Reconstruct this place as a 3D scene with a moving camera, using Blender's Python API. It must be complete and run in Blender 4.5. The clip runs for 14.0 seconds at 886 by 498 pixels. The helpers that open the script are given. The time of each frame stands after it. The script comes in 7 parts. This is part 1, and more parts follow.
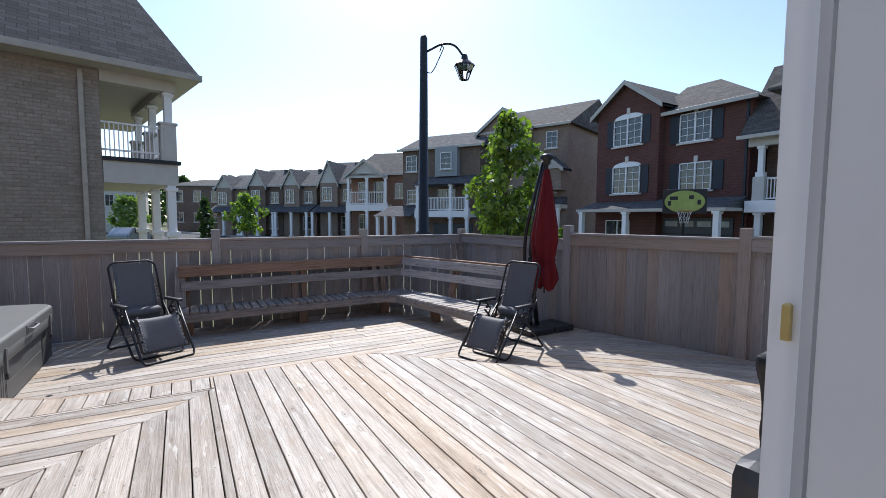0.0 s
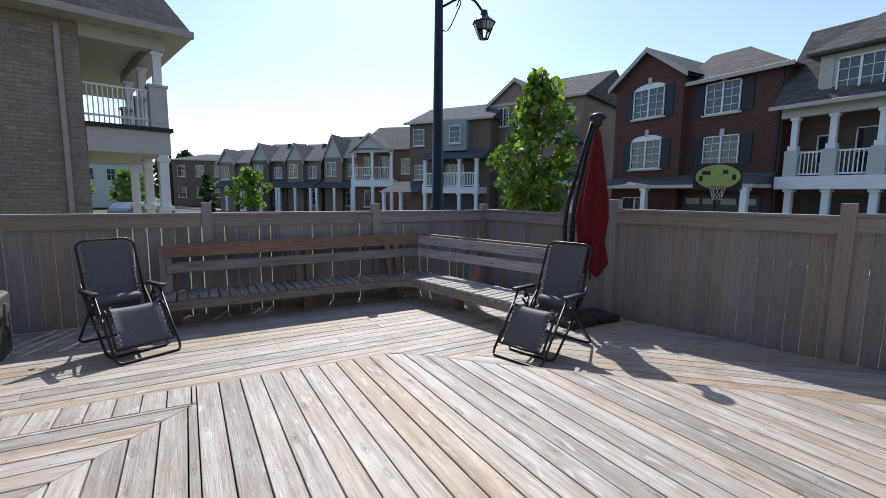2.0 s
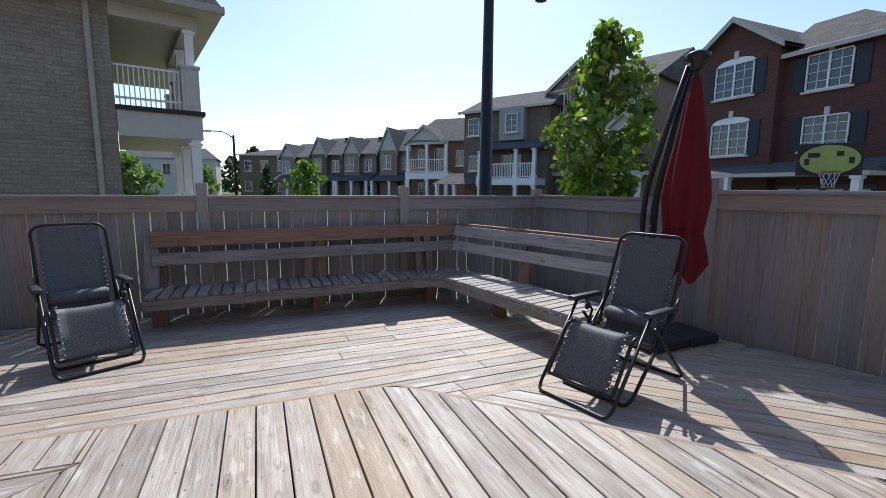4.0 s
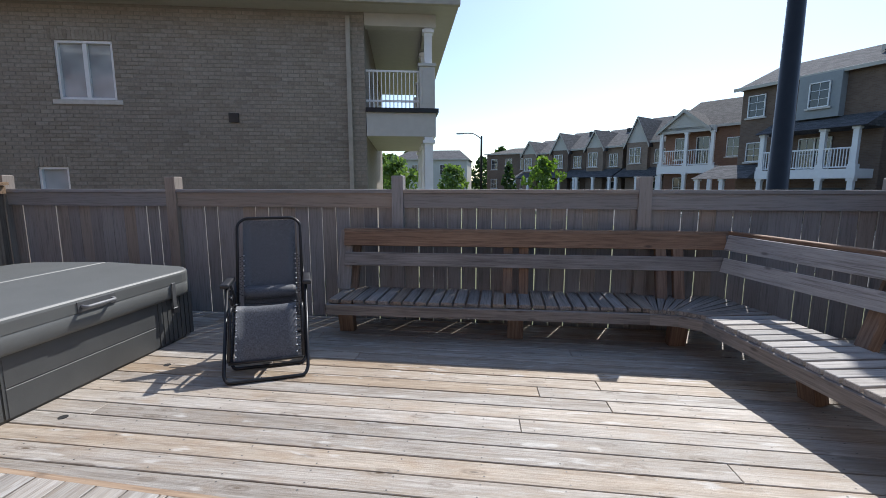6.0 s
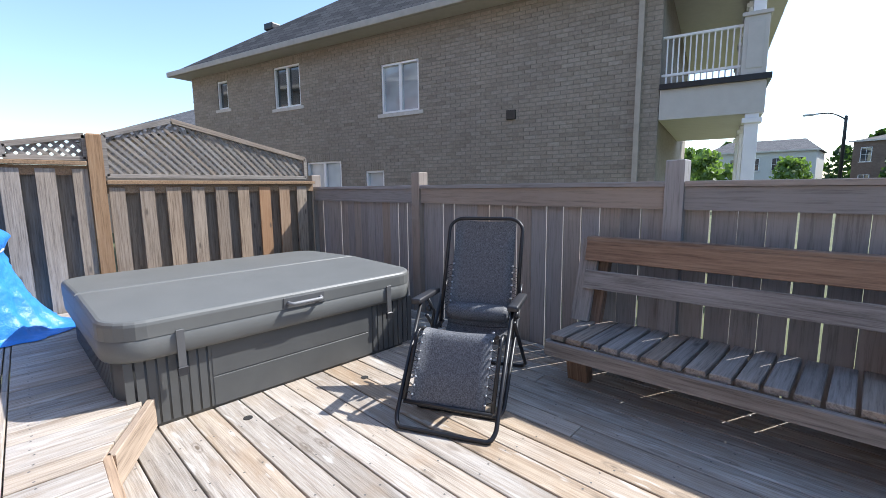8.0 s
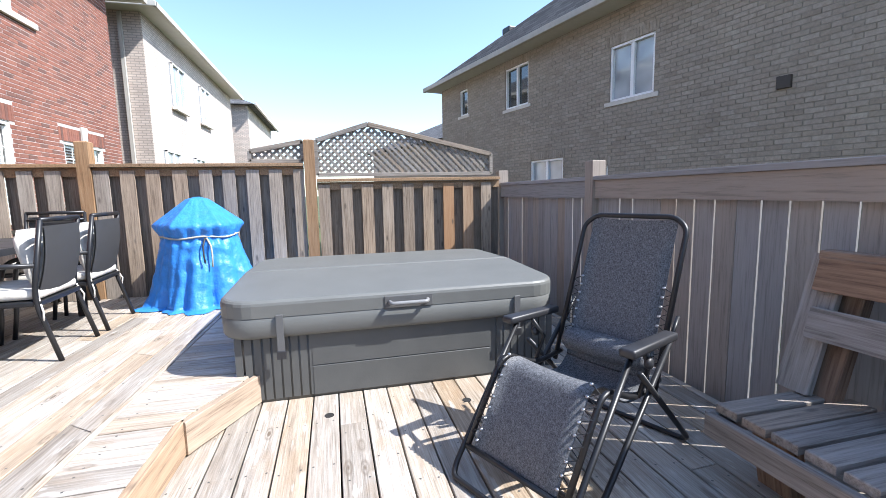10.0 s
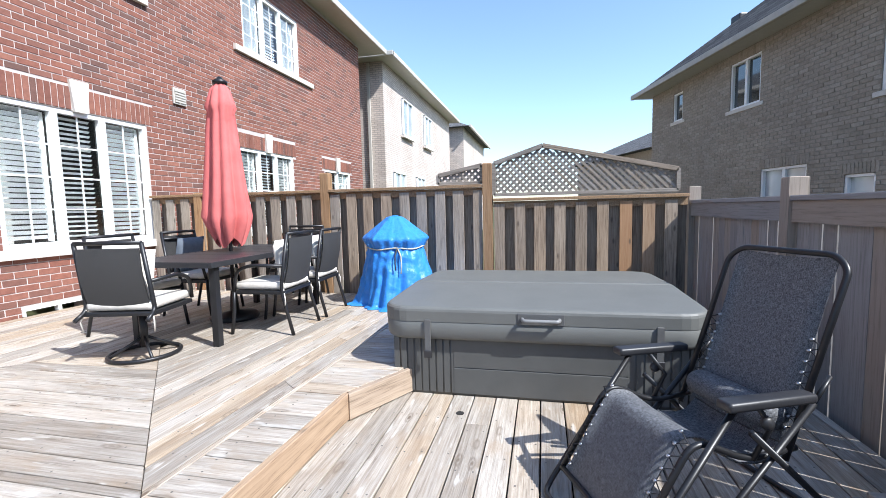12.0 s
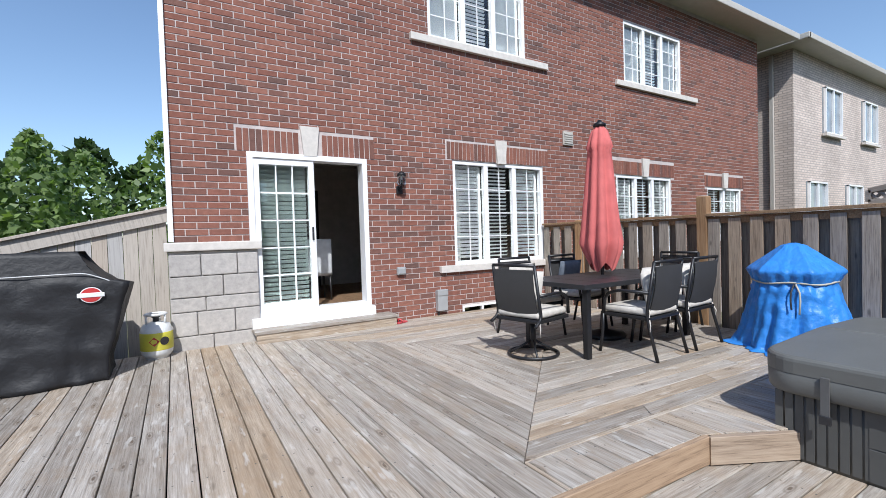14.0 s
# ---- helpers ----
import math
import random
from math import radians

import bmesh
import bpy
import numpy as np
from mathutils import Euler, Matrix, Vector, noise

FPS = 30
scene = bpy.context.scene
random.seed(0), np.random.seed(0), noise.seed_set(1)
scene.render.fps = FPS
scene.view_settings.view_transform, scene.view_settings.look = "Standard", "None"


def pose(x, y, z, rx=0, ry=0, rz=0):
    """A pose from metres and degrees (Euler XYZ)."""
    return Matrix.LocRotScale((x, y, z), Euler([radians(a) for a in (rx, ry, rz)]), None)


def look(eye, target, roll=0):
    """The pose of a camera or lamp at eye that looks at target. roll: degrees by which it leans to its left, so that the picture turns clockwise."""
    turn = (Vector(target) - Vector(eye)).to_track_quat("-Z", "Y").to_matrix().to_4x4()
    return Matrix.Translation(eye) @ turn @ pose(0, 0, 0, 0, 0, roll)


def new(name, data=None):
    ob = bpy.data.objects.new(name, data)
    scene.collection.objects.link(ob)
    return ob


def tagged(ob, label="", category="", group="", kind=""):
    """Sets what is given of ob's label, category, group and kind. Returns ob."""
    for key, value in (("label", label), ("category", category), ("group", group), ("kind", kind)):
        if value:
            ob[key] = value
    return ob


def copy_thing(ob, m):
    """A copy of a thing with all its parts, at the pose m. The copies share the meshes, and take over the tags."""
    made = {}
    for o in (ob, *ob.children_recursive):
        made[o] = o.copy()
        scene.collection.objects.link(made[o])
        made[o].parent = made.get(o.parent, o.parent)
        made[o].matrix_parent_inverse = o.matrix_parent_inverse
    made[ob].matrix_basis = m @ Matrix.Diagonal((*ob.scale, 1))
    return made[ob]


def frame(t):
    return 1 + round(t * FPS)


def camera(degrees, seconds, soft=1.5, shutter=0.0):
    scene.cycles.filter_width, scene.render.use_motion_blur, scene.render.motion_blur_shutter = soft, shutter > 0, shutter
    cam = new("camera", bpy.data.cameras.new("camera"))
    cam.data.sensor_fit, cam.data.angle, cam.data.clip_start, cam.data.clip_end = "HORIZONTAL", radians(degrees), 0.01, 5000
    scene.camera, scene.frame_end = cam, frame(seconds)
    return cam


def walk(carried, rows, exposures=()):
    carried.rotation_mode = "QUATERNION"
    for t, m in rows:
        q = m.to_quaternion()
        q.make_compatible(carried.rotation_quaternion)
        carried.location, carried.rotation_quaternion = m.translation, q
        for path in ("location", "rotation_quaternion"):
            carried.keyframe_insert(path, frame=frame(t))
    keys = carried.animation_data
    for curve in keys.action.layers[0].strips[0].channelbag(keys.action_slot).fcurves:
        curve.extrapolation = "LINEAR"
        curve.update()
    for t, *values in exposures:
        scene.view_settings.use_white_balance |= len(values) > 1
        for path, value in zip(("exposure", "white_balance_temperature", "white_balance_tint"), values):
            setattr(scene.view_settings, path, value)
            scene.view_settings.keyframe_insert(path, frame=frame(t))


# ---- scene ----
cam = camera(90.1, 14.0, 0.8)
PATH = [
    (0, (0.325, -0.04, 1.677), (1.342, 1.676, 1.535), 0.3),
    (0.2, (0.345, 0.065, 1.688), (1.345, 1.79, 1.53), 0.3),
    (0.5, (0.385, 0.184, 1.693), (1.367, 1.918, 1.526), 0.3),
    (1, (0.402, 0.359, 1.681), (1.387, 2.088, 1.488), 0.4),
    (1.5, (0.463, 0.649, 1.596), (1.452, 2.373, 1.375), 0.5),
    (2, (0.545, 0.893, 1.614), (1.541, 2.61, 1.369), 0.6),
    (2.2, (0.585, 0.97, 1.609), (1.584, 2.684, 1.357), 0.6),
    (4.3, (1.473, 2.006, 1.436), (2.118, 3.879, 1.16), 0.2),
    (4.5, (1.546, 2.112, 1.443), (2.096, 4.015, 1.165), 0.0),
    (5, (1.686, 2.415, 1.403), (2.02, 4.367, 1.125), 0.1),
    (5.5, (1.823, 2.75, 1.402), (1.872, 4.729, 1.12), -0.0),
    (6, (1.828, 3.108, 1.391), (1.563, 5.069, 1.103), -0.0),
    (6.5, (1.829, 3.422, 1.371), (1.258, 5.317, 1.086), -0.3),
    (7, (1.837, 3.759, 1.365), (0.975, 5.542, 1.081), -0.4),
    (7.5, (1.781, 4.069, 1.33), (0.654, 5.698, 1.049), -0.5),
    (8, (1.728, 4.351, 1.318), (0.342, 5.766, 1.042), -0.6),
    (8.5, (1.737, 4.676, 1.237), (0.147, 5.859, 0.965), -1.0),
    (9, (1.72, 4.939, 1.238), (-0.04, 5.851, 0.97), -1.0),
    (9.2, (1.685, 5.027, 1.229), (-0.126, 5.833, 0.964), -1.0),
    (11.3, (1.653, 5.711, 1.264), (-0.336, 5.717, 1.056), -1.3),
    (11.5, (1.731, 5.738, 1.279), (-0.257, 5.644, 1.082), -1.2),
    (12, (1.893, 5.788, 1.305), (-0.05, 5.352, 1.124), -1.3),
    (12.5, (1.967, 5.881, 1.328), (0.184, 4.99, 1.165), -1.8),
    (13, (2.042, 5.972, 1.364), (0.552, 4.644, 1.234), -1.9),
    (13.5, (2.097, 6.011, 1.394), (0.9, 4.411, 1.303), -1.8),
    (14, (2.095, 6.021, 1.403), (1.058, 4.313, 1.351), -1.8),
]
EXPOSURES = [(0, 0.42, 6230, 11.5), (0.5, 0.28, 6230, 11.5), (2, 0.22, 6230, 11), (4.5, 0.2, 6230, 10), (5.5, 0.24, 6250, 9.5), (6.5, 0.4, 6200, 9.5), (7.0, 0.54, 6150, 9.5), (7.5, 0.74, 6150, 9.5), (8.5, 1.2, 6150, 10), (9.2, 1.28, 6150, 10), (11.5, 1.1, 6080, 8.5), (12.0, 0.95, 6050, 8.5), (12.5, 0.68, 6050, 8.5), (13.5, 0.27, 6050, 9), (14, 0.18, 6050, 9)]
walk(cam, [(t, look(eye, target, roll)) for t, eye, target, roll in PATH], EXPOSURES)

# ---- world and light ----
# shadows fall by SUN_DX, SUN_DY for each metre of height
SUN_DX, SUN_DY = 0.375, 0.855
SUN_EL = math.atan2(1.0, math.hypot(SUN_DX, SUN_DY))
SUN_AZ = math.atan2(SUN_DX, SUN_DY)
world = bpy.data.worlds.new("world")
scene.world = world
world.use_nodes = True
wt = world.node_tree
wt.nodes.clear()
sky = wt.nodes.new("ShaderNodeTexSky")
sky.sky_type, sky.sun_disc = "NISHITA", False
sky.sun_elevation, sky.sun_rotation = SUN_EL, SUN_AZ
sky.air_density, sky.dust_density, sky.ozone_density = 1.0, 0.7, 1.5
wbg = wt.nodes.new("ShaderNodeBackground")
wbg.inputs["Strength"].default_value = 0.15
wout = wt.nodes.new("ShaderNodeOutputWorld")
wt.links.new(sky.outputs[0], wbg.inputs[0])
wt.links.new(wbg.outputs[0], wout.inputs[0])
sun = new("sun", bpy.data.lights.new("sun", "SUN"))
sun.data.energy, sun.data.angle, sun.data.color = 4.3, radians(0.55), (1.0, 0.965, 0.92)
sun.matrix_world = look((SUN_DX * 20, SUN_DY * 20, 20), (0, 0, 0))


# ---- materials ----
def nodes_of(name):
    m = bpy.data.materials.new(name)
    m.use_nodes = True
    t = m.node_tree
    t.nodes.clear()
    out = t.nodes.new("ShaderNodeOutputMaterial")
    b = t.nodes.new("ShaderNodeBsdfPrincipled")
    t.links.new(b.outputs[0], out.inputs[0])
    return m, t, b


def node(t, kind, **vals):
    n = t.nodes.new(kind)
    for k, v in vals.items():
        if k in n.inputs:
            n.inputs[k].default_value = v
    return n


def mapped(t, scale, use="Object"):
    c = t.nodes.new("ShaderNodeTexCoord")
    m = t.nodes.new("ShaderNodeMapping")
    m.inputs["Scale"].default_value = scale
    t.links.new(c.outputs[use], m.inputs[0])
    return m.outputs[0]


def mix(t, fac, a, b, blend="MIX"):
    n = t.nodes.new("ShaderNodeMix")
    n.data_type, n.blend_type = "RGBA", blend
    for sock, v in ((n.inputs[0], fac), (n.inputs[6], a), (n.inputs[7], b)):
        if hasattr(v, "links"):
            t.links.new(v, sock)
        elif isinstance(v, (int, float)):
            sock.default_value = v
        else:
            sock.default_value = (*v, 1)
    return n.outputs[2]


def ramp(t, sock, stops):
    r = t.nodes.new("ShaderNodeValToRGB")
    e = r.color_ramp.elements
    while len(e) < len(stops):
        e.new(0.5)
    for el, (p, c) in zip(e, stops):
        el.position = p
        el.color = (*c, 1) if len(c) == 3 else c
    t.links.new(sock, r.inputs[0])
    return r.outputs[0]


def noise_tex(t, vec, scale, detail=4, rough=0.6):
    n = node(t, "ShaderNodeTexNoise", Scale=scale, Detail=detail, Roughness=rough)
    t.links.new(vec, n.inputs["Vector"])
    return n.outputs[0]


def bump(t, b, height, strength, dist=0.01):
    n = node(t, "ShaderNodeBump", Strength=strength, Distance=dist)
    t.links.new(height, n.inputs["Height"])
    t.links.new(n.outputs[0], b.inputs["Normal"])


def plain(name, col, rough=0.6, metal=0.0, vary=0.12, scale=6.0, fine=90.0, bumps=0.12, spec=0.5):
    """A painted, moulded or metal surface: colour with cloudy wear and fine relief."""
    m, t, b = nodes_of(name)
    v = mapped(t, (1, 1, 1))
    n1 = noise_tex(t, v, scale, 5)
    n2 = noise_tex(t, v, fine, 3)
    lo = tuple(c * (1 - vary) for c in col)
    hi = tuple(min(1, c * (1 + vary)) for c in col)
    c = ramp(t, n1, [(0.3, lo), (0.7, hi)])
    t.links.new(c, b.inputs["Base Color"])
    b.inputs["Roughness"].default_value = rough
    b.inputs["Metallic"].default_value = metal
    b.inputs["Specular IOR Level"].default_value = spec
    if bumps:
        bump(t, b, n2, bumps, 0.004)
    return m


def timber(name, dark, mid, light, axis="x", rough=0.75, knots=True, tint=None):
    """Sawn board: long grain along one axis, knots, and a shade of its own for each board."""
    m, t, b = nodes_of(name)
    info = t.nodes.new("ShaderNodeObjectInfo")
    coords = t.nodes.new("ShaderNodeTexCoord")
    off = t.nodes.new("ShaderNodeVectorMath")
    off.operation = "MULTIPLY_ADD"
    comb = t.nodes.new("ShaderNodeCombineXYZ")
    for i in range(3):
        t.links.new(info.outputs["Random"], comb.inputs[i])
    off.inputs[1].default_value = (37.0, 53.0, 29.0)
    t.links.new(comb.outputs[0], off.inputs[0])
    t.links.new(coords.outputs["Object"], off.inputs[2])
    stretch = {"x": (1.2, 26, 26), "y": (26, 1.2, 26), "z": (26, 26, 1.2)}[axis]
    soft = {"x": (0.9, 4, 4), "y": (4, 0.9, 4), "z": (4, 4, 0.9)}[axis]
    mp = t.nodes.new("ShaderNodeMapping")
    mp.inputs["Scale"].default_value = stretch
    t.links.new(off.outputs[0], mp.inputs[0])
    mp2 = t.nodes.new("ShaderNodeMapping")
    mp2.inputs["Scale"].default_value = soft
    t.links.new(off.outputs[0], mp2.inputs[0])
    grain = noise_tex(t, mp.outputs[0], 2.6, 6, 0.7)
    cloud = noise_tex(t, mp2.outputs[0], 1.4, 4, 0.6)
    c1 = ramp(t, grain, [(0.36, tuple(c * 0.7 for c in dark)), (0.48, mid), (0.64, light)])
    c2 = ramp(t, cloud, [(0.3, dark), (0.55, mid), (0.75, light)])
    col = mix(t, 0.38, c1, c2)
    shade = ramp(t, info.outputs["Random"], [(0.0, (0.78, 0.77, 0.76)), (0.5, (1, 1, 1)), (0.82, (1.0, 0.93, 0.84)), (1.0, (1.0, 0.86, 0.72))])
    col = mix(t, 1.0, col, shade, "MULTIPLY")
    if tint:
        amount = ramp(t, info.outputs["Random"], [(0.0, (0, 0, 0)), (0.8, (0, 0, 0)), (0.95, (0.6, 0.6, 0.6))])
        col = mix(t, amount, col, tint)
    if knots:
        mp3 = t.nodes.new("ShaderNodeMapping")
        mp3.inputs["Scale"].default_value = {"x": (3.2, 9, 9), "y": (9, 3.2, 9), "z": (9, 9, 3.2)}[axis]
        t.links.new(off.outputs[0], mp3.inputs[0])
        vo = node(t, "ShaderNodeTexVoronoi", Scale=1.0, Randomness=1.0)
        t.links.new(mp3.outputs[0], vo.inputs["Vector"])
        k = ramp(t, vo.outputs["Distance"], [(0.06, (0.75, 0.75, 0.75)), (0.15, (0, 0, 0))])
        col = mix(t, k, col, tuple(c * 0.5 for c in dark))
    t.links.new(col, b.inputs["Base Color"])
    b.inputs["Roughness"].default_value = rough
    b.inputs["Specular IOR Level"].default_value = 0.5
    bump(t, b, grain, 0.45, 0.004)
    return m


def deck_timber(name):
    """Weathered decking: silvered grain, brown stains that run over several boards, knots and checks."""
    m, t, b = nodes_of(name)
    info = t.nodes.new("ShaderNodeObjectInfo")
    tc = t.nodes.new("ShaderNodeTexCoord")
    comb = t.nodes.new("ShaderNodeCombineXYZ")
    for i in range(3):
        t.links.new(info.outputs["Random"], comb.inputs[i])
    off = t.nodes.new("ShaderNodeVectorMath")
    off.operation = "MULTIPLY_ADD"
    off.inputs[1].default_value = (41.0, 57.0, 23.0)
    t.links.new(comb.outputs[0], off.inputs[0])
    t.links.new(tc.outputs["Object"], off.inputs[2])

    def scaled(v):
        mp = t.nodes.new("ShaderNodeMapping")
        mp.inputs["Scale"].default_value = v
        t.links.new(off.outputs[0], mp.inputs[0])
        return mp.outputs[0]

    fine = noise_tex(t, scaled((2.2, 75, 75)), 1.6, 6, 0.75)
    broad = noise_tex(t, scaled((0.8, 9, 9)), 1.5, 5, 0.65)
    blot = noise_tex(t, scaled((2.4, 5, 5)), 1.7, 4, 0.6)
    g = t.nodes.new("ShaderNodeNewGeometry")
    stain = noise_tex(t, g.outputs["Position"], 0.9, 4, 0.6)
    col = ramp(t, fine, [(0.3, (0.08, 0.064, 0.05)), (0.42, (0.33, 0.29, 0.245)), (0.56, (0.48, 0.445, 0.4)), (0.72, (0.62, 0.585, 0.54))])
    col = mix(t, 0.36, col, ramp(t, broad, [(0.34, (0.17, 0.13, 0.095)), (0.5, (0.38, 0.335, 0.285)), (0.66, (0.56, 0.525, 0.48))]))
    streak = noise_tex(t, scaled((1.3, 22, 22)), 2.0, 5, 0.65)
    col = mix(t, 1.0, col, ramp(t, streak, [(0.32, (0.72, 0.7, 0.68)), (0.5, (1.0, 1.0, 1.0)), (0.7, (1.16, 1.15, 1.13))]), "MULTIPLY")
    col = mix(t, ramp(t, blot, [(0.5, (0, 0, 0)), (0.72, (0.55, 0.55, 0.55))]), col, (0.33, 0.245, 0.165))
    col = mix(t, ramp(t, stain, [(0.48, (0, 0, 0)), (0.7, (0.45, 0.45, 0.45))]), col, (0.36, 0.285, 0.21))
    col = mix(t, 1.0, col, ramp(t, info.outputs["Random"], [(0.0, (0.74, 0.73, 0.72)), (0.3, (0.95, 0.94, 0.93)), (0.6, (1.1, 1.09, 1.08)), (0.85, (1.02, 0.93, 0.82)), (1.0, (0.9, 0.77, 0.62))]), "MULTIPLY")
    vo = node(t, "ShaderNodeTexVoronoi", Scale=1.0, Randomness=1.0)
    t.links.new(scaled((2.6, 8, 8)), vo.inputs["Vector"])
    ring = ramp(t, vo.outputs["Distance"], [(0.05, (0.9, 0.9, 0.9)), (0.09, (0.1, 0.1, 0.1)), (0.14, (0.5, 0.5, 0.5)), (0.2, (0, 0, 0))])
    col = mix(t, ring, col, (0.12, 0.085, 0.055))
    pale = noise_tex(t, scaled((3.2, 16, 16)), 1.3, 3, 0.5)
    col = mix(t, ramp(t, pale, [(0.62, (0, 0, 0)), (0.7, (0.5, 0.5, 0.5))]), col, (0.66, 0.64, 0.6))
    t.links.new(col, b.inputs["Base Color"])
    b.inputs["Specular IOR Level"].default_value = 0.5
    t.links.new(ramp(t, broad, [(0.3, (0.66, 0.66, 0.66)), (0.7, (0.44, 0.44, 0.44))]), b.inputs["Roughness"])
    bump(t, b, fine, 0.8, 0.004)
    return m


def brick_piece(name, cols, rough=0.85):
    """Fired clay for bricks that are geometry: a colour of its own for each, with pores."""
    m, t, b = nodes_of(name)
    g = t.nodes.new("ShaderNodeNewGeometry")
    info = t.nodes.new("ShaderNodeObjectInfo")
    add = t.nodes.new("ShaderNodeMath")
    add.operation = "ADD"
    fr = t.nodes.new("ShaderNodeMath")
    fr.operation = "FRACT"
    t.links.new(g.outputs["Random Per Island"], add.inputs[0])
    t.links.new(info.outputs["Random"], add.inputs[1])
    t.links.new(add.outputs[0], fr.inputs[0])
    stops = [(i / max(1, len(cols) - 1), c) for i, c in enumerate(cols)]
    c1 = ramp(t, fr.outputs[0], stops)
    v = mapped(t, (1, 1, 1))
    n1 = noise_tex(t, v, 14, 5, 0.7)
    n2 = noise_tex(t, v, 130, 3)
    n3 = noise_tex(t, v, 0.6, 3)
    c2 = mix(t, 1.0, c1, ramp(t, n1, [(0.25, (0.72, 0.7, 0.7)), (0.7, (1.12, 1.1, 1.08))]), "MULTIPLY")
    c3 = mix(t, 1.0, c2, ramp(t, n3, [(0.3, (0.86, 0.86, 0.88)), (0.7, (1.06, 1.05, 1.04))]), "MULTIPLY")
    t.links.new(c3, b.inputs["Base Color"])
    b.inputs["Roughness"].default_value = rough
    b.inputs["Specular IOR Level"].default_value = 0.25
    bump(t, b, n2, 0.4, 0.004)
    return m


def brick_far(name, c1, c2, mortar, scale=1.0, joint=0.008):
    """Brickwork of far walls, in courses of 75 mm."""
    m, t, b = nodes_of(name)
    c = t.nodes.new("ShaderNodeTexCoord")
    sep = t.nodes.new("ShaderNodeSeparateXYZ")
    t.links.new(c.outputs["Object"], sep.inputs[0])
    add = t.nodes.new("ShaderNodeMath")
    add.operation = "ADD"
    t.links.new(sep.outputs[0], add.inputs[0])
    t.links.new(sep.outputs[1], add.inputs[1])
    comb = t.nodes.new("ShaderNodeCombineXYZ")
    t.links.new(add.outputs[0], comb.inputs[0])
    t.links.new(sep.outputs[2], comb.inputs[1])
    br = t.nodes.new("ShaderNodeTexBrick")
    br.inputs["Scale"].default_value = scale
    br.inputs["Brick Width"].default_value = 0.225
    br.inputs["Row Height"].default_value = 0.075
    br.inputs["Mortar Size"].default_value = joint
    br.inputs["Color1"].default_value = (*c1, 1)
    br.inputs["Color2"].default_value = (*c2, 1)
    br.inputs["Mortar"].default_value = (*mortar, 1)
    t.links.new(comb.outputs[0], br.inputs["Vector"])
    n = noise_tex(t, c.outputs["Object"], 0.7, 4)
    col = mix(t, 1.0, br.outputs["Color"], ramp(t, n, [(0.3, (0.8, 0.8, 0.8)), (0.7, (1.1, 1.1, 1.1))]), "MULTIPLY")
    t.links.new(col, b.inputs["Base Color"])
    b.inputs["Roughness"].default_value = 0.85
    return m


def shingle_mat(name, a, bcol):
    """Asphalt shingles: courses and tabs of varied shade with grit."""
    m, t, b = nodes_of(name)
    c = t.nodes.new("ShaderNodeTexCoord")
    br = t.nodes.new("ShaderNodeTexBrick")
    br.inputs["Scale"].default_value = 1.0
    br.inputs["Brick Width"].default_value = 0.33
    br.inputs["Row Height"].default_value = 0.14
    br.inputs["Mortar Size"].default_value = 0.006
    br.inputs["Color1"].default_value = (*a, 1)
    br.inputs["Color2"].default_value = (*bcol, 1)
    br.inputs["Mortar"].default_value = (*(x * 0.4 for x in a), 1)
    t.links.new(c.outputs["UV"], br.inputs["Vector"])
    n = noise_tex(t, c.outputs["UV"], 60, 3)
    col = mix(t, 1.0, br.outputs["Color"], ramp(t, n, [(0.3, (0.75, 0.75, 0.75)), (0.7, (1.2, 1.2, 1.2))]), "MULTIPLY")
    t.links.new(col, b.inputs["Base Color"])
    b.inputs["Roughness"].default_value = 0.95
    b.inputs["Specular IOR Level"].default_value = 0.15
    return m


def weave_mat(name, a, bcol, scale=(160, 160, 30)):
    """Sling fabric: dark threads with light flecks."""
    m, t, b = nodes_of(name)
    v = mapped(t, scale)
    n = noise_tex(t, v, 1.0, 3, 0.7)
    v2 = mapped(t, (scale[2], scale[1], scale[0]))
    n2 = noise_tex(t, v2, 1.0, 2, 0.7)
    c = mix(t, 0.4, ramp(t, n, [(0.4, a), (0.66, bcol)]), ramp(t, n2, [(0.4, a), (0.66, bcol)]))
    t.links.new(c, b.inputs["Base Color"])
    b.inputs["Roughness"].default_value = 0.65
    bump(t, b, n, 0.3, 0.002)
    return m


def cloth_mat(name, col, rough=0.8, fold=3.0, strength=0.35, spec=0.3):
    m, t, b = nodes_of(name)
    v = mapped(t, (1, 1, 1))
    n = noise_tex(t, v, fold, 4, 0.55)
    n2 = noise_tex(t, v, 220, 2)
    c = ramp(t, n, [(0.3, tuple(x * 0.85 for x in col)), (0.7, tuple(min(1, x * 1.1) for x in col))])
    t.links.new(c, b.inputs["Base Color"])
    b.inputs["Roughness"].default_value = rough
    b.inputs["Specular IOR Level"].default_value = spec
    s = t.nodes.new("ShaderNodeMath")
    s.operation = "MULTIPLY_ADD"
    s.inputs[1].default_value = 0.06
    t.links.new(n2, s.inputs[0])
    t.links.new(n, s.inputs[2])
    bump(t, b, s.outputs[0], strength, 0.03)
    return m


def glass_mat(name, tintc=(0.9, 0.95, 0.95), dark=0.0):
    m, t, b = nodes_of(name)
    b.inputs["Base Color"].default_value = (*tintc, 1)
    b.inputs["Roughness"].default_value = 0.02
    b.inputs["IOR"].default_value = 1.45
    b.inputs["Transmission Weight"].default_value = 1.0
    return m


